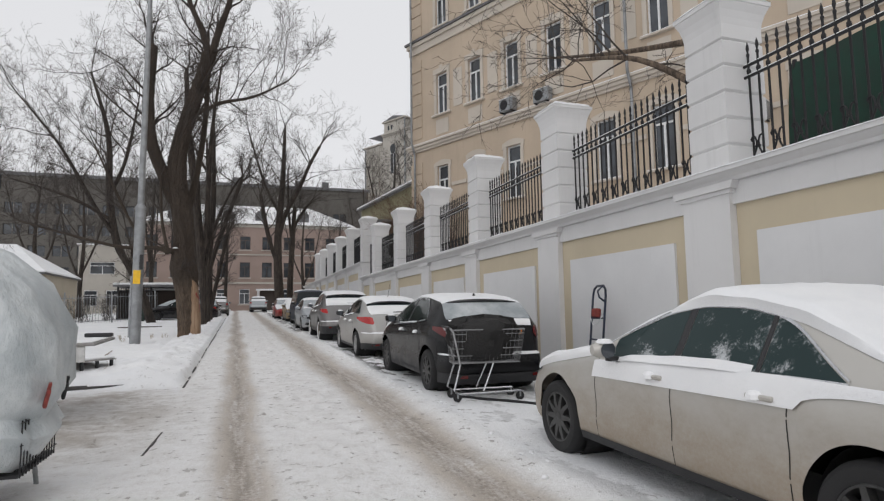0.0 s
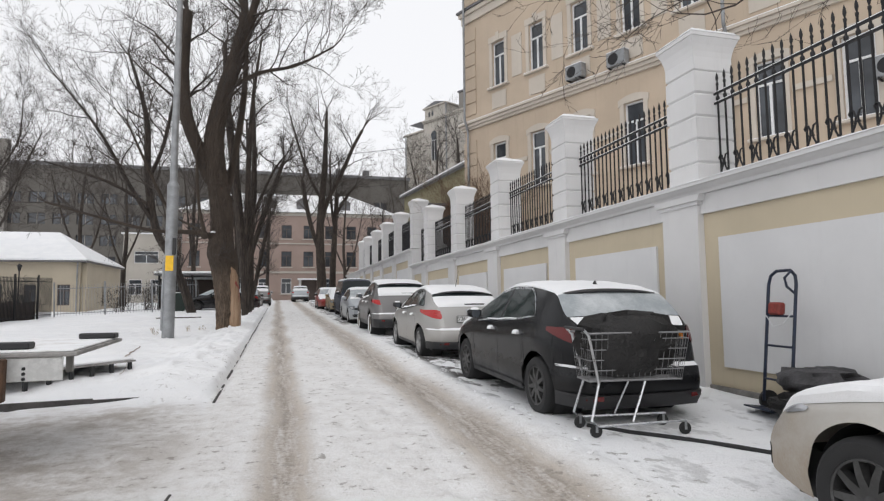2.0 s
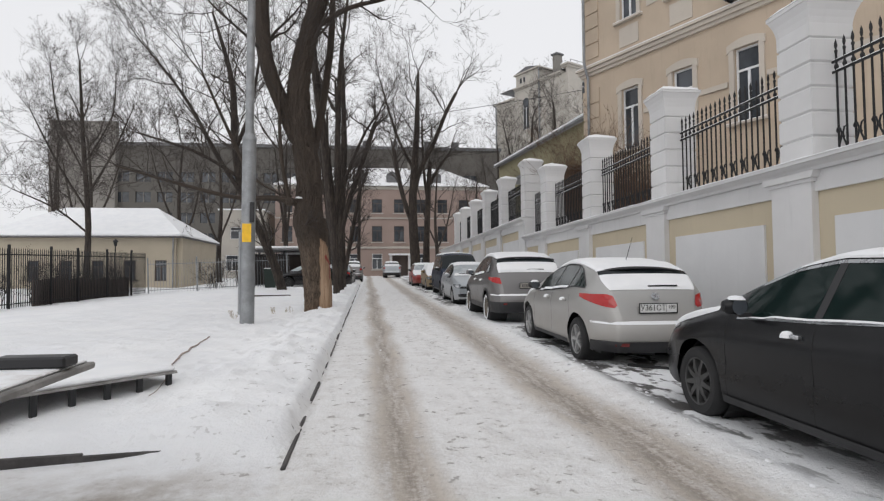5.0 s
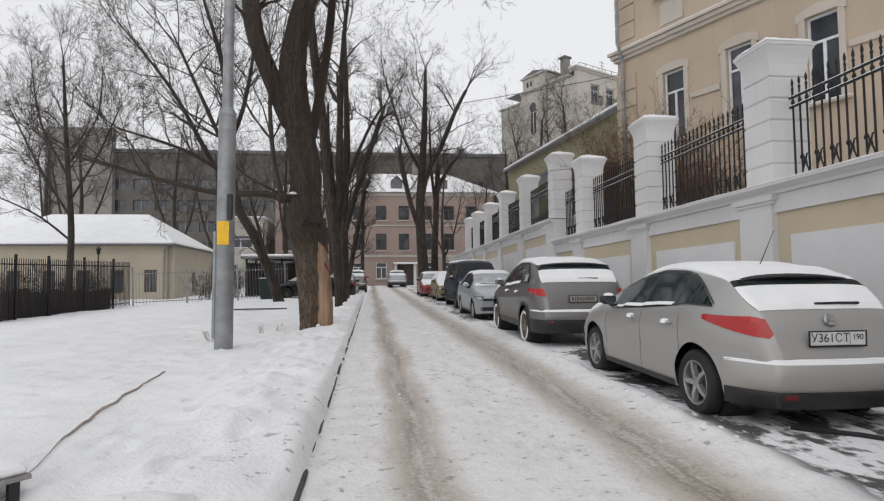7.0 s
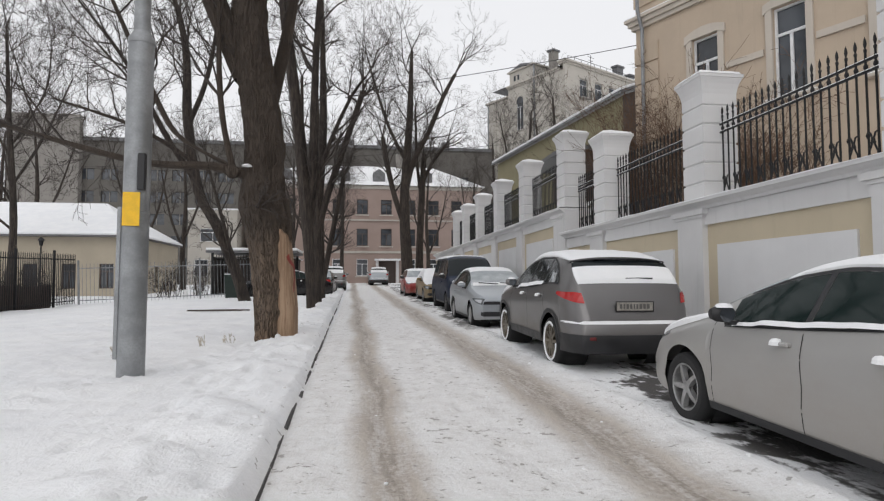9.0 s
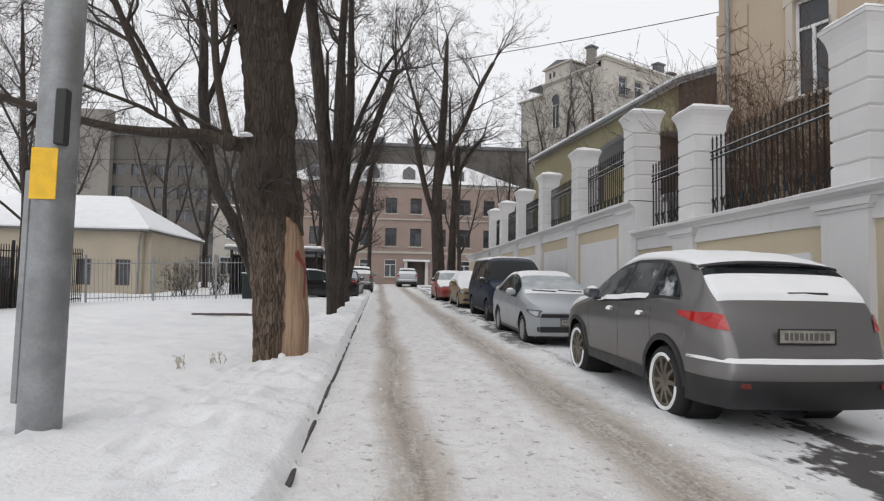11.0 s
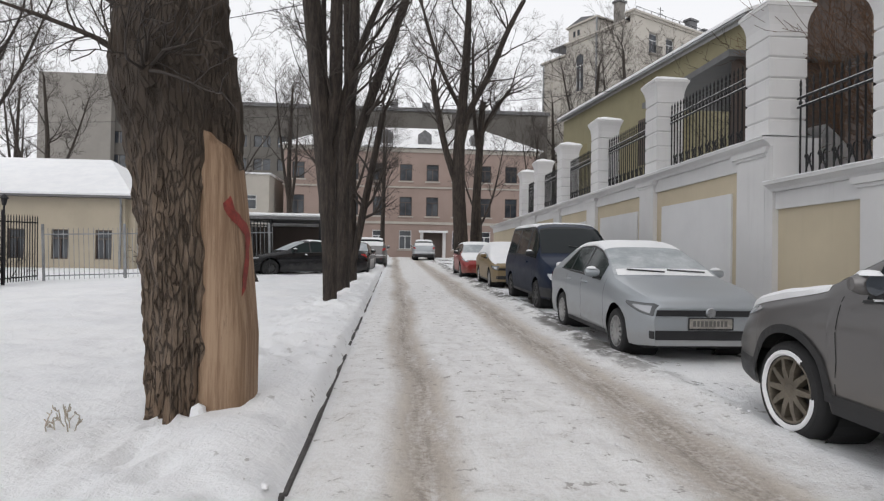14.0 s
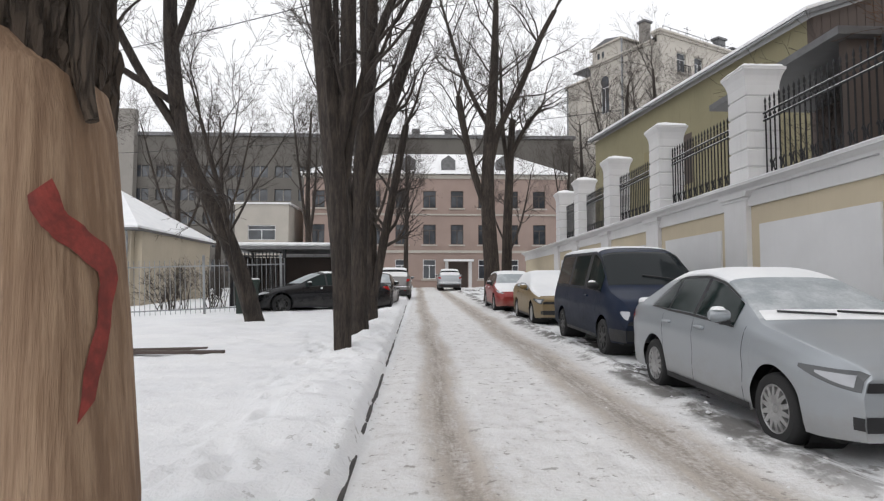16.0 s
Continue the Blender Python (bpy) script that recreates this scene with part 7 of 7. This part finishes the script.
# overhead cables
for name, a, b, sag, r in (("overhead_cable", (9.3, 29.6, 9.4), (-20.0, 47.0, 10.6), 0.7, 0.012), ("overhead_cable", (13.7, 57.0, 12.9), (-40.0, 70.0, 12.2), 0.9, 0.02)):
    pts = [tuple(np.array(a) * (1 - u) + np.array(b) * u - np.array((0, 0, sag * 4 * u * (1 - u)))) for u in np.linspace(0, 1, 24)]
    tagged(part(name, Mesh().tube(pts, r, 4), IRON), "thin black overhead cable", "cable", "overhead cables")


# ---- garden railing ----
RAILBAR = Mesh().box(-0.012, 0.012, -0.012, 0.012, 0.04, 2.10).lathe([(0.014, 2.10), (0.022, 2.14), (0.0, 2.24)], 4).data("bar", IRON)
LOWBAR = Mesh().box(-0.009, 0.009, -0.009, 0.009, 0.04, 1.82).data("bar", STEEL)


def railing(a, b, h, mesh, material, label, gap=0.125):
    d = Vector((b[0] - a[0], b[1] - a[1], 0))
    n = int(d.length / gap)
    za, zb = gz(*a), gz(*b)
    pitch = math.degrees(math.atan2(zb - za, d.length))
    m = pose(a[0], a[1], za, 0, 0, math.degrees(math.atan2(d.y, d.x))) @ pose(0, 0, 0, 0, -pitch, 0)
    t = thing("railing", label, "railing", m, "garden railings")
    for z in (0.16, h - 0.26):
        part("rail", Mesh().box(0, d.length, -0.018, 0.018, z, z + 0.04), material, t)
    for i in range(n + 1):
        part("bar", mesh, None, t, at=pose(i * d.length / n, 0, 0))
    for i in range(0, int(d.length / 2.5) + 1):
        part("post", Mesh().box(-0.04, 0.04, -0.04, 0.04, -0.2, h + 0.12, 0.008), material, t, at=pose(min(i * 2.5, d.length), 0, 0))


railing((-13.45, 27.0), (-13.0, 33.8), 2.22, RAILBAR, IRON, "black iron garden railing with pointed bars")
railing((-13.0, 33.9), (-12.6, 40.5), 2.22, RAILBAR, IRON, "black iron garden railing with pointed bars")
railing((-12.5, 40.7), (-5.2, 42.9), 1.85, LOWBAR, STEEL, "thin grey garden railing", 0.15)
t = thing("hedge_boards", "dark boards leaning along the garden railing", "boards", pose(-13.25, 31.6, gz(-13.2, 33.5), 0, 0, 86.5))
for i in range(12):
    part("board", Mesh().box(i * 0.66 - 0.5, i * 0.66 + 0.14, 0.05, 0.09, -0.2, 0.95 + 0.05 * (i % 3), 0.006), BROWN, t)
t = thing("garden_lantern", "small black garden lantern on a post", "lantern", pose(-15.0, 42.5, gz(-15, 42.5)))
part("post", Mesh().tube([(0, 0, -0.2), (0, 0, 2.7)], 0.035, 8), IRON, t)
part("head", Mesh().lathe([(0.0, 2.7), (0.07, 2.7), (0.12, 2.95), (0.18, 2.96), (0.04, 3.1), (0.0, 3.12)], 6), IRON, t)

# sheds and bins of the yard
t = thing("carport", "dark open shelter with a snow-covered roof", "shelter", pose(-8.2, 46.5, 0.9))
part("roof", Mesh().box(-0.3, 4.6, -0.3, 3.2, 2.5, 2.62), ROOF_METAL, t)
part("snow", Mesh().box(-0.3, 4.6, -0.3, 3.2, 2.622, 2.78, 0.05), SNOW, t)
for x, y in ((0, 0), (4.3, 0), (0, 2.9), (4.3, 2.9), (2.1, 0)):
    part("post", Mesh().box(x - 0.06, x + 0.06, y - 0.06, y + 0.06, -0.2, 2.499), IRON, t)
part("back_wall", Mesh().box(0.07, 4.23, 2.86, 2.95, -0.2, 2.3), BROWN, t)
part("side_panel", Mesh().box(-0.03, 0.03, 0.07, 2.83, -0.2, 2.3), BROWN, t)
for z in (0.25, 2.2):
    part("rail", Mesh().box(0.07, 2.03, -0.03, 0.03, z, z + 0.06), IRON, t)
for i in range(13):
    part("bar", Mesh().box(-0.018, 0.018, -0.018, 0.018, -0.2, 2.4), IRON, t, at=pose(0.2 + i * 0.145, 0, 0))
t = thing("waste_bin", "dark green metal waste bin", "bin", pose(-6.1, 41.4, gz(-6.1, 41.4), 0, 0, 10))
DARKGREEN = plain("dark_green_metal", (0.02, 0.035, 0.028), 0.5, 0.2, 0.3)
part("body", Mesh().quadgrid([[(-0.35 * k, -0.3 * k, z), (0.35 * k, -0.3 * k, z), (0.35 * k, 0.3 * k, z), (-0.35 * k, 0.3 * k, z)] for z, k in ((0, 0.85), (1.0, 1.0))], True), DARKGREEN, t)
part("lid", Mesh().box(-0.38, 0.38, -0.33, 0.33, 1.001, 1.08, 0.02), DARKGREEN, t)
part("snow", Mesh().box(-0.36, 0.36, -0.31, 0.31, 1.081, 1.13, 0.02), SNOW, t)
t = thing("dark_hut", "dark wooden hut among the trees", "hut", pose(-4.0, 50, 1.05))
part("wall", Mesh().box(-3, 0, 0, 2.5, -0.2, 2.2), BROWN, t)
part("roof", Mesh().prism([(-3.2, 2.2), (-1.5, 2.75), (0.2, 2.2)], -0.2, 2.7, "y"), SNOW_OLD, t)
for x, y, a in ((-4.9, 32.3, 12), (-4.4, 31.7, 4)):
    tagged(part("plank", Mesh().box(-0.75, 0.75, -0.07, 0.07, 0.0, 0.05, 0.008), BROWN, at=pose(x, y, gz(x, y) + 0.002, 0, 0, a)), "dark plank lying on the snow", "plank", "planks on the snow")


# ---- market stall things on the verge ----
GREYBOARD = plain("weathered_grey_board", (0.30, 0.29, 0.28), 0.85, 0, 0.3, 3, 30, 0.4)
t = thing("stall_table", "weathered stall counter dusted with snow, folded legs", "table", pose(-2.9, 8.8, gz(-2.9, 8.8), 0, 0, 4))
part("tabletop", Mesh().box(-1.6, 1.22, -0.97, 0.97, 0.885, 0.92, 0.008), GREYBOARD, t)
part("snow", Mesh().box(-1.57, 1.19, -0.94, 0.94, 0.921, 0.935, 0.006), SNOW_OLD, t, "dusting of trampled snow")
for y in (-0.85, 0.85):
    part("leg", Mesh().box(-1.5, -1.42, y - 0.04, y + 0.04, -0.05, 0.884, 0.006), GREYBOARD, t)
    part("leg", Mesh().box(-0.6, -0.52, y - 0.04, y + 0.04, -0.05, 0.884, 0.006), GREYBOARD, t)
BROWN_WOOD = plain("brown_timber", (0.10, 0.055, 0.032), 0.8, 0, 0.3, 6)
part("folded_leg", Mesh().box(0.62, 0.76, -1.05, -0.972, 0.56, 0.884, 0.01), BROWN_WOOD, t, "short brown timber leg")
part("folded_leg", Mesh().box(0.80, 0.86, 0.50, 0.56, 0.62, 0.884, 0.006), GREYBOARD, t)
part("apron", Mesh().box(-1.55, 1.12, -0.95, -0.92, 0.70, 0.884, 0.006), PLATE, t, "dirty white apron board with dark spots")
for z in (0.72, 0.76, 0.80):
    part("bolt", Mesh().lathe([(0.0, -0.957), (0.014, -0.957), (0.014, -0.949)], 8, "y", (0.86, 0, z)), PLASTIC, t)
tz = gz(-2.9, 8.8) + 0.937
for x, y, w in ((-2.25, 8.15, 0.48), (-1.90, 9.55, 0.34)):
    tagged(part("dark_tray", Mesh().box(-w / 2, w / 2, -0.07, 0.07, 0, 0.055, 0.01), PLASTIC, at=pose(x, y, tz)), "dark tray lying on the stall counter", "tray", "trays on the stall counter")
t = thing("low_platform", "low snow-covered stall platform on short legs", "platform", pose(-2.24, 12.79, gz(-2.6, 12.8) - 0.02, 0, 0, 52))
part("deck", Mesh().box(-2.3, 0, 0, 2.0, 0.13, 0.155), GREYBOARD, t)
part("snow", Mesh().box(-2.29, -0.01, 0.01, 1.99, 0.156, 0.20, 0.016), SNOW, t)
for i in range(8):
    part("leg", Mesh().box(-0.025, 0.025, -0.02, 0.02, -0.15, 0.129), PLASTIC, t, at=pose(-0.07 - i * 0.31, 0.04, 0))
CABLE = plain("grey_cable", (0.42, 0.35, 0.31), 0.8, 0, 0.3, 8)
rp = spline([(-3.2, 17.7, 0, 0.01), (-2.97, 15.6, 0, 0.013), (-2.85, 14.8, 0, 0.014), (-2.6, 13.7, 0, 0.004), (-2.45, 13.2, 0, 0.004), (-2.33, 12.3, 0, 0.004)], 0.1)
tagged(part("frayed_rope", Mesh().tube([(p[0] + 0.012 * math.sin(7 * p[1]), p[1], gz(p[0], p[1]) + 0.012) for p in rp], [float(p[3]) for p in rp], 6), CABLE), "frayed rope lying across the snow", "rope")

# plastic-wrapped market stand at the roadside
k = Nodes("milky_plastic_sheet", 0.3)
k.color(k.mix(k.ramp(k.noise(3.0, 5, 0.6), 0.35, 0.7), (0.42, 0.46, 0.48), (0.62, 0.65, 0.66))).set("Specular IOR Level", 0.6)
SHEET = k.bump(k.noise(7, 5, 0.65, None, (1, 1, 0.5)), 0.7, 0.05).m
t = thing("wrapped_stand", "market stand wrapped in milky plastic sheet", "market stand", pose(-2.2, 5.2, gz(-2.2, 5.2)))
rows = []
for z, k1 in ((0.28, 0.78), (0.5, 0.93), (0.62, 0.86), (0.8, 0.98), (1.2, 0.97), (1.55, 0.80), (1.78, 0.55), (1.90, 0.28), (1.94, 0.02)):
    rows.append([(0.98 * k1 * math.copysign(abs(math.cos(a)) ** 0.6, math.cos(a)) * (1 + 0.035 * math.sin(11 * a + 4 * z)), 0.62 * k1 * math.copysign(abs(math.sin(a)) ** 0.6, math.sin(a)) * (1 + 0.05 * math.sin(9 * a + 6 * z)), z + 0.03 * math.sin(5 * a)) for a in np.linspace(0, 2 * math.pi, 73)[:-1]])
part("sheet", Mesh().quadgrid(rows, True), SHEET, t, smooth=True)
for x, y in ((-0.7, -0.4), (0.7, -0.4), (-0.7, 0.4), (0.7, 0.4)):
    part("leg", Mesh().tube([(x, y, -0.05), (x * 0.9, y * 0.9, 0.6)], 0.02, 6), STEEL, t)
crate = part("wire_crate", Mesh().box(0.35, 0.80, -0.40, 0.40, 0.24, 0.26), IRON, t)
for i in range(13):
    part("wire", Mesh().box(0.805, 0.813, -0.40 + i * 0.064, -0.394 + i * 0.064, 0.24, 0.62), IRON, crate)
for z in (0.3, 0.45, 0.6):
    part("wire", Mesh().box(0.806, 0.816, -0.42, 0.42, z, z + 0.006), IRON, crate)
for y, c in ((-0.35, RED_PAINT), (0.1, PLASTIC)):
    part("peg", Mesh().box(-0.012, 0.012, -0.03, 0.03, -0.06, 0.07, 0.006).box(-0.01, 0.01, 0.0, 0.04, 0.02, 0.11, 0.004), c, t, at=pose(0.93, y, 0.75, 15, 10, 20))
tagged(part("stall_pole", Mesh().tube([(0, 0, -0.1), (0.02, 0, 2.4)], 0.045, 8).lathe([(0.0, 2.4), (0.07, 2.4), (0.07, 2.52), (0.0, 2.54)], 8), PLASTIC, at=pose(-2.05, 5.95, gz(-2.05, 5.95))), "black pole beside the wrapped stand", "pole")


# ---- shopping cart, hand truck, bundles ----
WIRE = plain("dull_zinc_wire", (0.28, 0.28, 0.285), 0.45, 0.7, 0.2, 6)


def shopping_cart():
    t = thing("shopping_cart", "worn steel shopping cart standing behind the dark hatchback", "shopping cart", pose(3.28, 7.92, gz(3.28, 7.92) + 0.005, 0, 0, -8))
    L0, L1 = -0.46, 0.50
    lv = [(0.52, 0.0), (0.62, 0.2), (0.72, 0.4), (0.82, 0.6), (0.92, 0.8), (0.98, 1.0)]

    def corner(u):
        a, b, w = L0 - 0.02 * u, L1 + 0.06 * u, 0.17 + 0.10 * u
        return [(a, -w), (b, -w * 0.75), (b, w * 0.75), (a, w)]

    def ring(z, u):
        c = corner(u)
        return Mesh().tube([(x, y, z) for x, y in c] + [(c[0][0], c[0][1], z)], 0.006 if 0 < u < 1 else 0.010, 5)
    basket = part("basket", ring(*lv[-1]), WIRE, t, "dull wire basket rim")
    for z, u in lv[:-1]:
        part("wire", ring(z, u), WIRE, basket)
    lo, hi = corner(0.0), corner(1.0)
    for i in range(4):
        a, b, c, d = lo[i], lo[(i + 1) % 4], hi[i], hi[(i + 1) % 4]
        n = 17 if i % 2 == 0 else 8
        for k in range(n):
            f = k / n
            part("wire", Mesh().tube([(a[0] + (b[0] - a[0]) * f, a[1] + (b[1] - a[1]) * f, 0.52), (c[0] + (d[0] - c[0]) * f, c[1] + (d[1] - c[1]) * f, 0.98)], 0.0028, 4), WIRE, basket)
    for k in range(9):
        y = -0.16 + 0.04 * k
        part("wire", Mesh().tube([(L0, y, 0.52), (L1, y * 0.75, 0.52)], 0.0035, 4), WIRE, basket)
    for s in (-1, 1):
        part("frame_tube", Mesh().tube([(L0 - 0.08, s * 0.26, 1.02), (L0 - 0.02, s * 0.24, 0.95), (L0 + 0.08, s * 0.2, 0.50), (L0 - 0.02, s * 0.25, 0.16), (L0 + 0.05, s * 0.25, 0.11), (L1 - 0.02, s * 0.2, 0.13)], 0.013, 7), CHROME, t)
        part("frame_tube", Mesh().tube([(0.1, s * 0.17, 0.51), (-0.06, s * 0.22, 0.14)], 0.011, 7), CHROME, t)
    part("handle", Mesh().tube([(L0 - 0.08, -0.27, 1.02), (L0 - 0.08, 0.27, 1.02)], 0.016, 8), PLASTIC, t)
    part("label_plate", Mesh().box(L1 + 0.055, L1 + 0.065, -0.06, 0.06, 0.90, 0.96), AMBER, t)
    for x in (L0 + 0.03, L1 - 0.04):
        for s in (-1, 1):
            w = part("caster", Mesh().lathe([(0.0, -0.016), (0.055, -0.016), (0.062, 0.0), (0.055, 0.016), (0.0, 0.016)], 16, "y"), RUBBER, t, smooth=True, at=pose(x, s * 0.22, 0.062))
            part("fork", Mesh().box(-0.012, 0.012, -0.024, -0.019, -0.01, 0.075).box(-0.012, 0.012, 0.019, 0.024, -0.01, 0.075), STEEL, w)


shopping_cart()


def bundle(name, label, x, y, z, sx, sy, sz, material, seed, category="bag"):
    rows = []
    for i in range(11):
        f = math.pi * i / 10
        row = []
        for k in range(26):
            a = 2 * math.pi * k / 26
            n = 0.72 + 0.5 * float(smooth_noise(np.array(3 + math.cos(a) * math.sin(f) * 2), np.array(seed + math.sin(a) * 2 + f * 1.3), 0.45, seed))
            row.append((sx * n * math.sin(f) ** 0.6 * math.cos(a), sy * n * math.sin(f) ** 0.6 * math.sin(a), sz * (0.5 - 0.5 * math.cos(f)) * (0.85 + 0.25 * n - 0.2)))
        rows.append(row)
    return tagged(part(name, Mesh().quadgrid(rows, True), material, smooth=True, at=pose(x, y, z)), label, category)


BLACKBAG = plain("black_bag_film", (0.009, 0.008, 0.008), 0.55, 0, 0.4, 10, 30, 0.8, 0.02)
bundle("bag", "black bag heaped in the shopping cart", 3.30, 7.92, gz(3.28, 7.92) + 0.53, 0.54, 0.27, 0.72, BLACKBAG, 4)
bundle("tarpaulin", "dark tarpaulin bundle lying beside the hand truck", 5.05, 7.25, gz(5.0, 7.2) - 0.02, 0.45, 0.55, 0.42, BLACKBAG, 7, "bundle")
bundle("quilt", "grey quilted bundle with patches of snow", 5.15, 7.45, gz(5.0, 7.2) + 0.30, 0.36, 0.42, 0.30, plain("grey_quilt", (0.06, 0.058, 0.062), 0.7, 0, 0.5, 6, 30, 0.6, 0.02), 9, "bundle")
BLUE = plain("dark_blue_enamel", (0.02, 0.028, 0.055), 0.45, 0.2, 0.3, 6)
t = thing("hand_truck", "dark blue tubular hand truck leaning on the wall", "hand truck", pose(5.12, 7.98, gz(5.1, 8.0), 0, 6, -8))
part("frame", Mesh().tube([(0, 0.22, 0.1), (0, 0.22, 1.40), (0, 0.19, 1.50), (0, 0.10, 1.55), (0, -0.12, 1.55), (0, -0.2, 1.49), (0, -0.22, 1.40), (0, -0.22, 0.1)], 0.018, 8), BLUE, t)
part("handle", Mesh().tube([(0, -0.2, 1.30), (-0.10, -0.21, 1.36), (-0.13, -0.21, 1.45), (-0.06, -0.21, 1.53), (0, -0.19, 1.50)], 0.014, 7), BLUE, t)
for z in (0.35, 0.72, 1.05):
    part("crossbar", Mesh().tube([(0, -0.22, z), (0, 0.22, z)], 0.013, 6), BLUE, t)
part("toe_plate", Mesh().box(-0.24, 0.01, -0.22, 0.22, 0.03, 0.045), BLUE, t)
for s in (-1, 1):
    part("wheel", Mesh().lathe([(0.0, -0.03), (0.07, -0.03), (0.11, -0.02), (0.11, 0.02), (0.07, 0.03), (0.0, 0.03)], 18, "y"), RUBBER, t, smooth=True, at=pose(0.08, s * 0.25, 0.11))
part("strap", Mesh().box(-0.05, 0.04, -0.03, 0.16, 1.06, 1.20, 0.02), RED_PAINT, t, "red strap wound on the crossbar")
part("cord", Mesh().tube([(-0.03, 0.2, 1.05), (-0.05, 0.05, 0.93), (-0.04, -0.1, 0.97), (-0.03, -0.22, 1.1)], 0.006, 5), WOOD_WHITE, t)
pts = [(3.0, 8.25), (3.25, 7.85), (3.5, 7.5), (3.8, 7.1), (4.1, 6.6), (4.5, 6.0)]
tagged(part("rubber_strip", Mesh().tube([(x, y, gz(x, y) + 0.008) for x, y in pts], 0.028, 6), RUBBER), "dark rubber strip lying on the snow", "strip")
pts = [(3.2, 14.2), (3.6, 13.9), (4.1, 13.3), (4.6, 12.9)]
tagged(part("rubber_strip", Mesh().tube([(x, y, gz(x, y) + 0.008) for x, y in pts], 0.03, 6), RUBBER), "dark rubber strip lying under the car", "strip")

STRAW = plain("dry_straw", (0.52, 0.46, 0.38), 0.9, 0, 0.3, 5)
# dry weeds round the old tree
rng = np.random.RandomState(77)
for x, y in ((-2.6, 23.6), (-2.95, 23.2), (-3.55, 21.15)):
    tw = Twigs(78, 0.1, (3, 2))
    for i in range(6):
        tw.shoot((rng.normal(0, 0.05), rng.normal(0, 0.05), 0), (rng.normal(0, 0.4), rng.normal(0, 0.4), 1), rng.uniform(0.08, 0.2), 0.002)
    tagged(part("dry_weed", tw.mesh("dry_weed", STRAW), None, at=pose(x, y, gz(x, y) - 0.01)), "dry weed stalks poking through snow", "weed", "dry weeds")

# lumps of snow and ice along the parked cars and the verge
rng = random.Random(12)
meshes = []
for i in range(5):
    q = Mesh()
    rows = []
    for a in range(5):
        f = math.pi * a / 4
        rows.append([(math.sin(f) * math.cos(k * math.pi / 3) * rng.uniform(0.75, 1.2), math.sin(f) * math.sin(k * math.pi / 3) * rng.uniform(0.75, 1.2), 0.55 * math.cos(f) * rng.uniform(0.8, 1.1)) for k in range(6)])
    meshes.append(q.quadgrid(rows, True).data("snow_clod", SNOW_OLD, True, 60))
clods = tagged(new("snow_clods"), "clods of old snow scattered along the street", "snow", "", "stuff")
for i in range(170):
    y = rng.uniform(4, 40)
    x = rng.choice((rng.gauss(2.42, 0.10), rng.gauss(2.42, 0.14), rng.gauss(-1.12, 0.10), rng.uniform(-0.6, 2.4)))
    if 7 < y < 10.6 and x < -0.5:
        continue
    s = rng.uniform(0.010, 0.034) * (0.6 if -0.6 < x < 2.1 else 1)
    o = part("clod", meshes[i % 5], None, clods, at=pose(x, y, gz(x, y) + s * 0.2, 0, 0, rng.uniform(0, 360)))
    o.scale = (s, s, s)
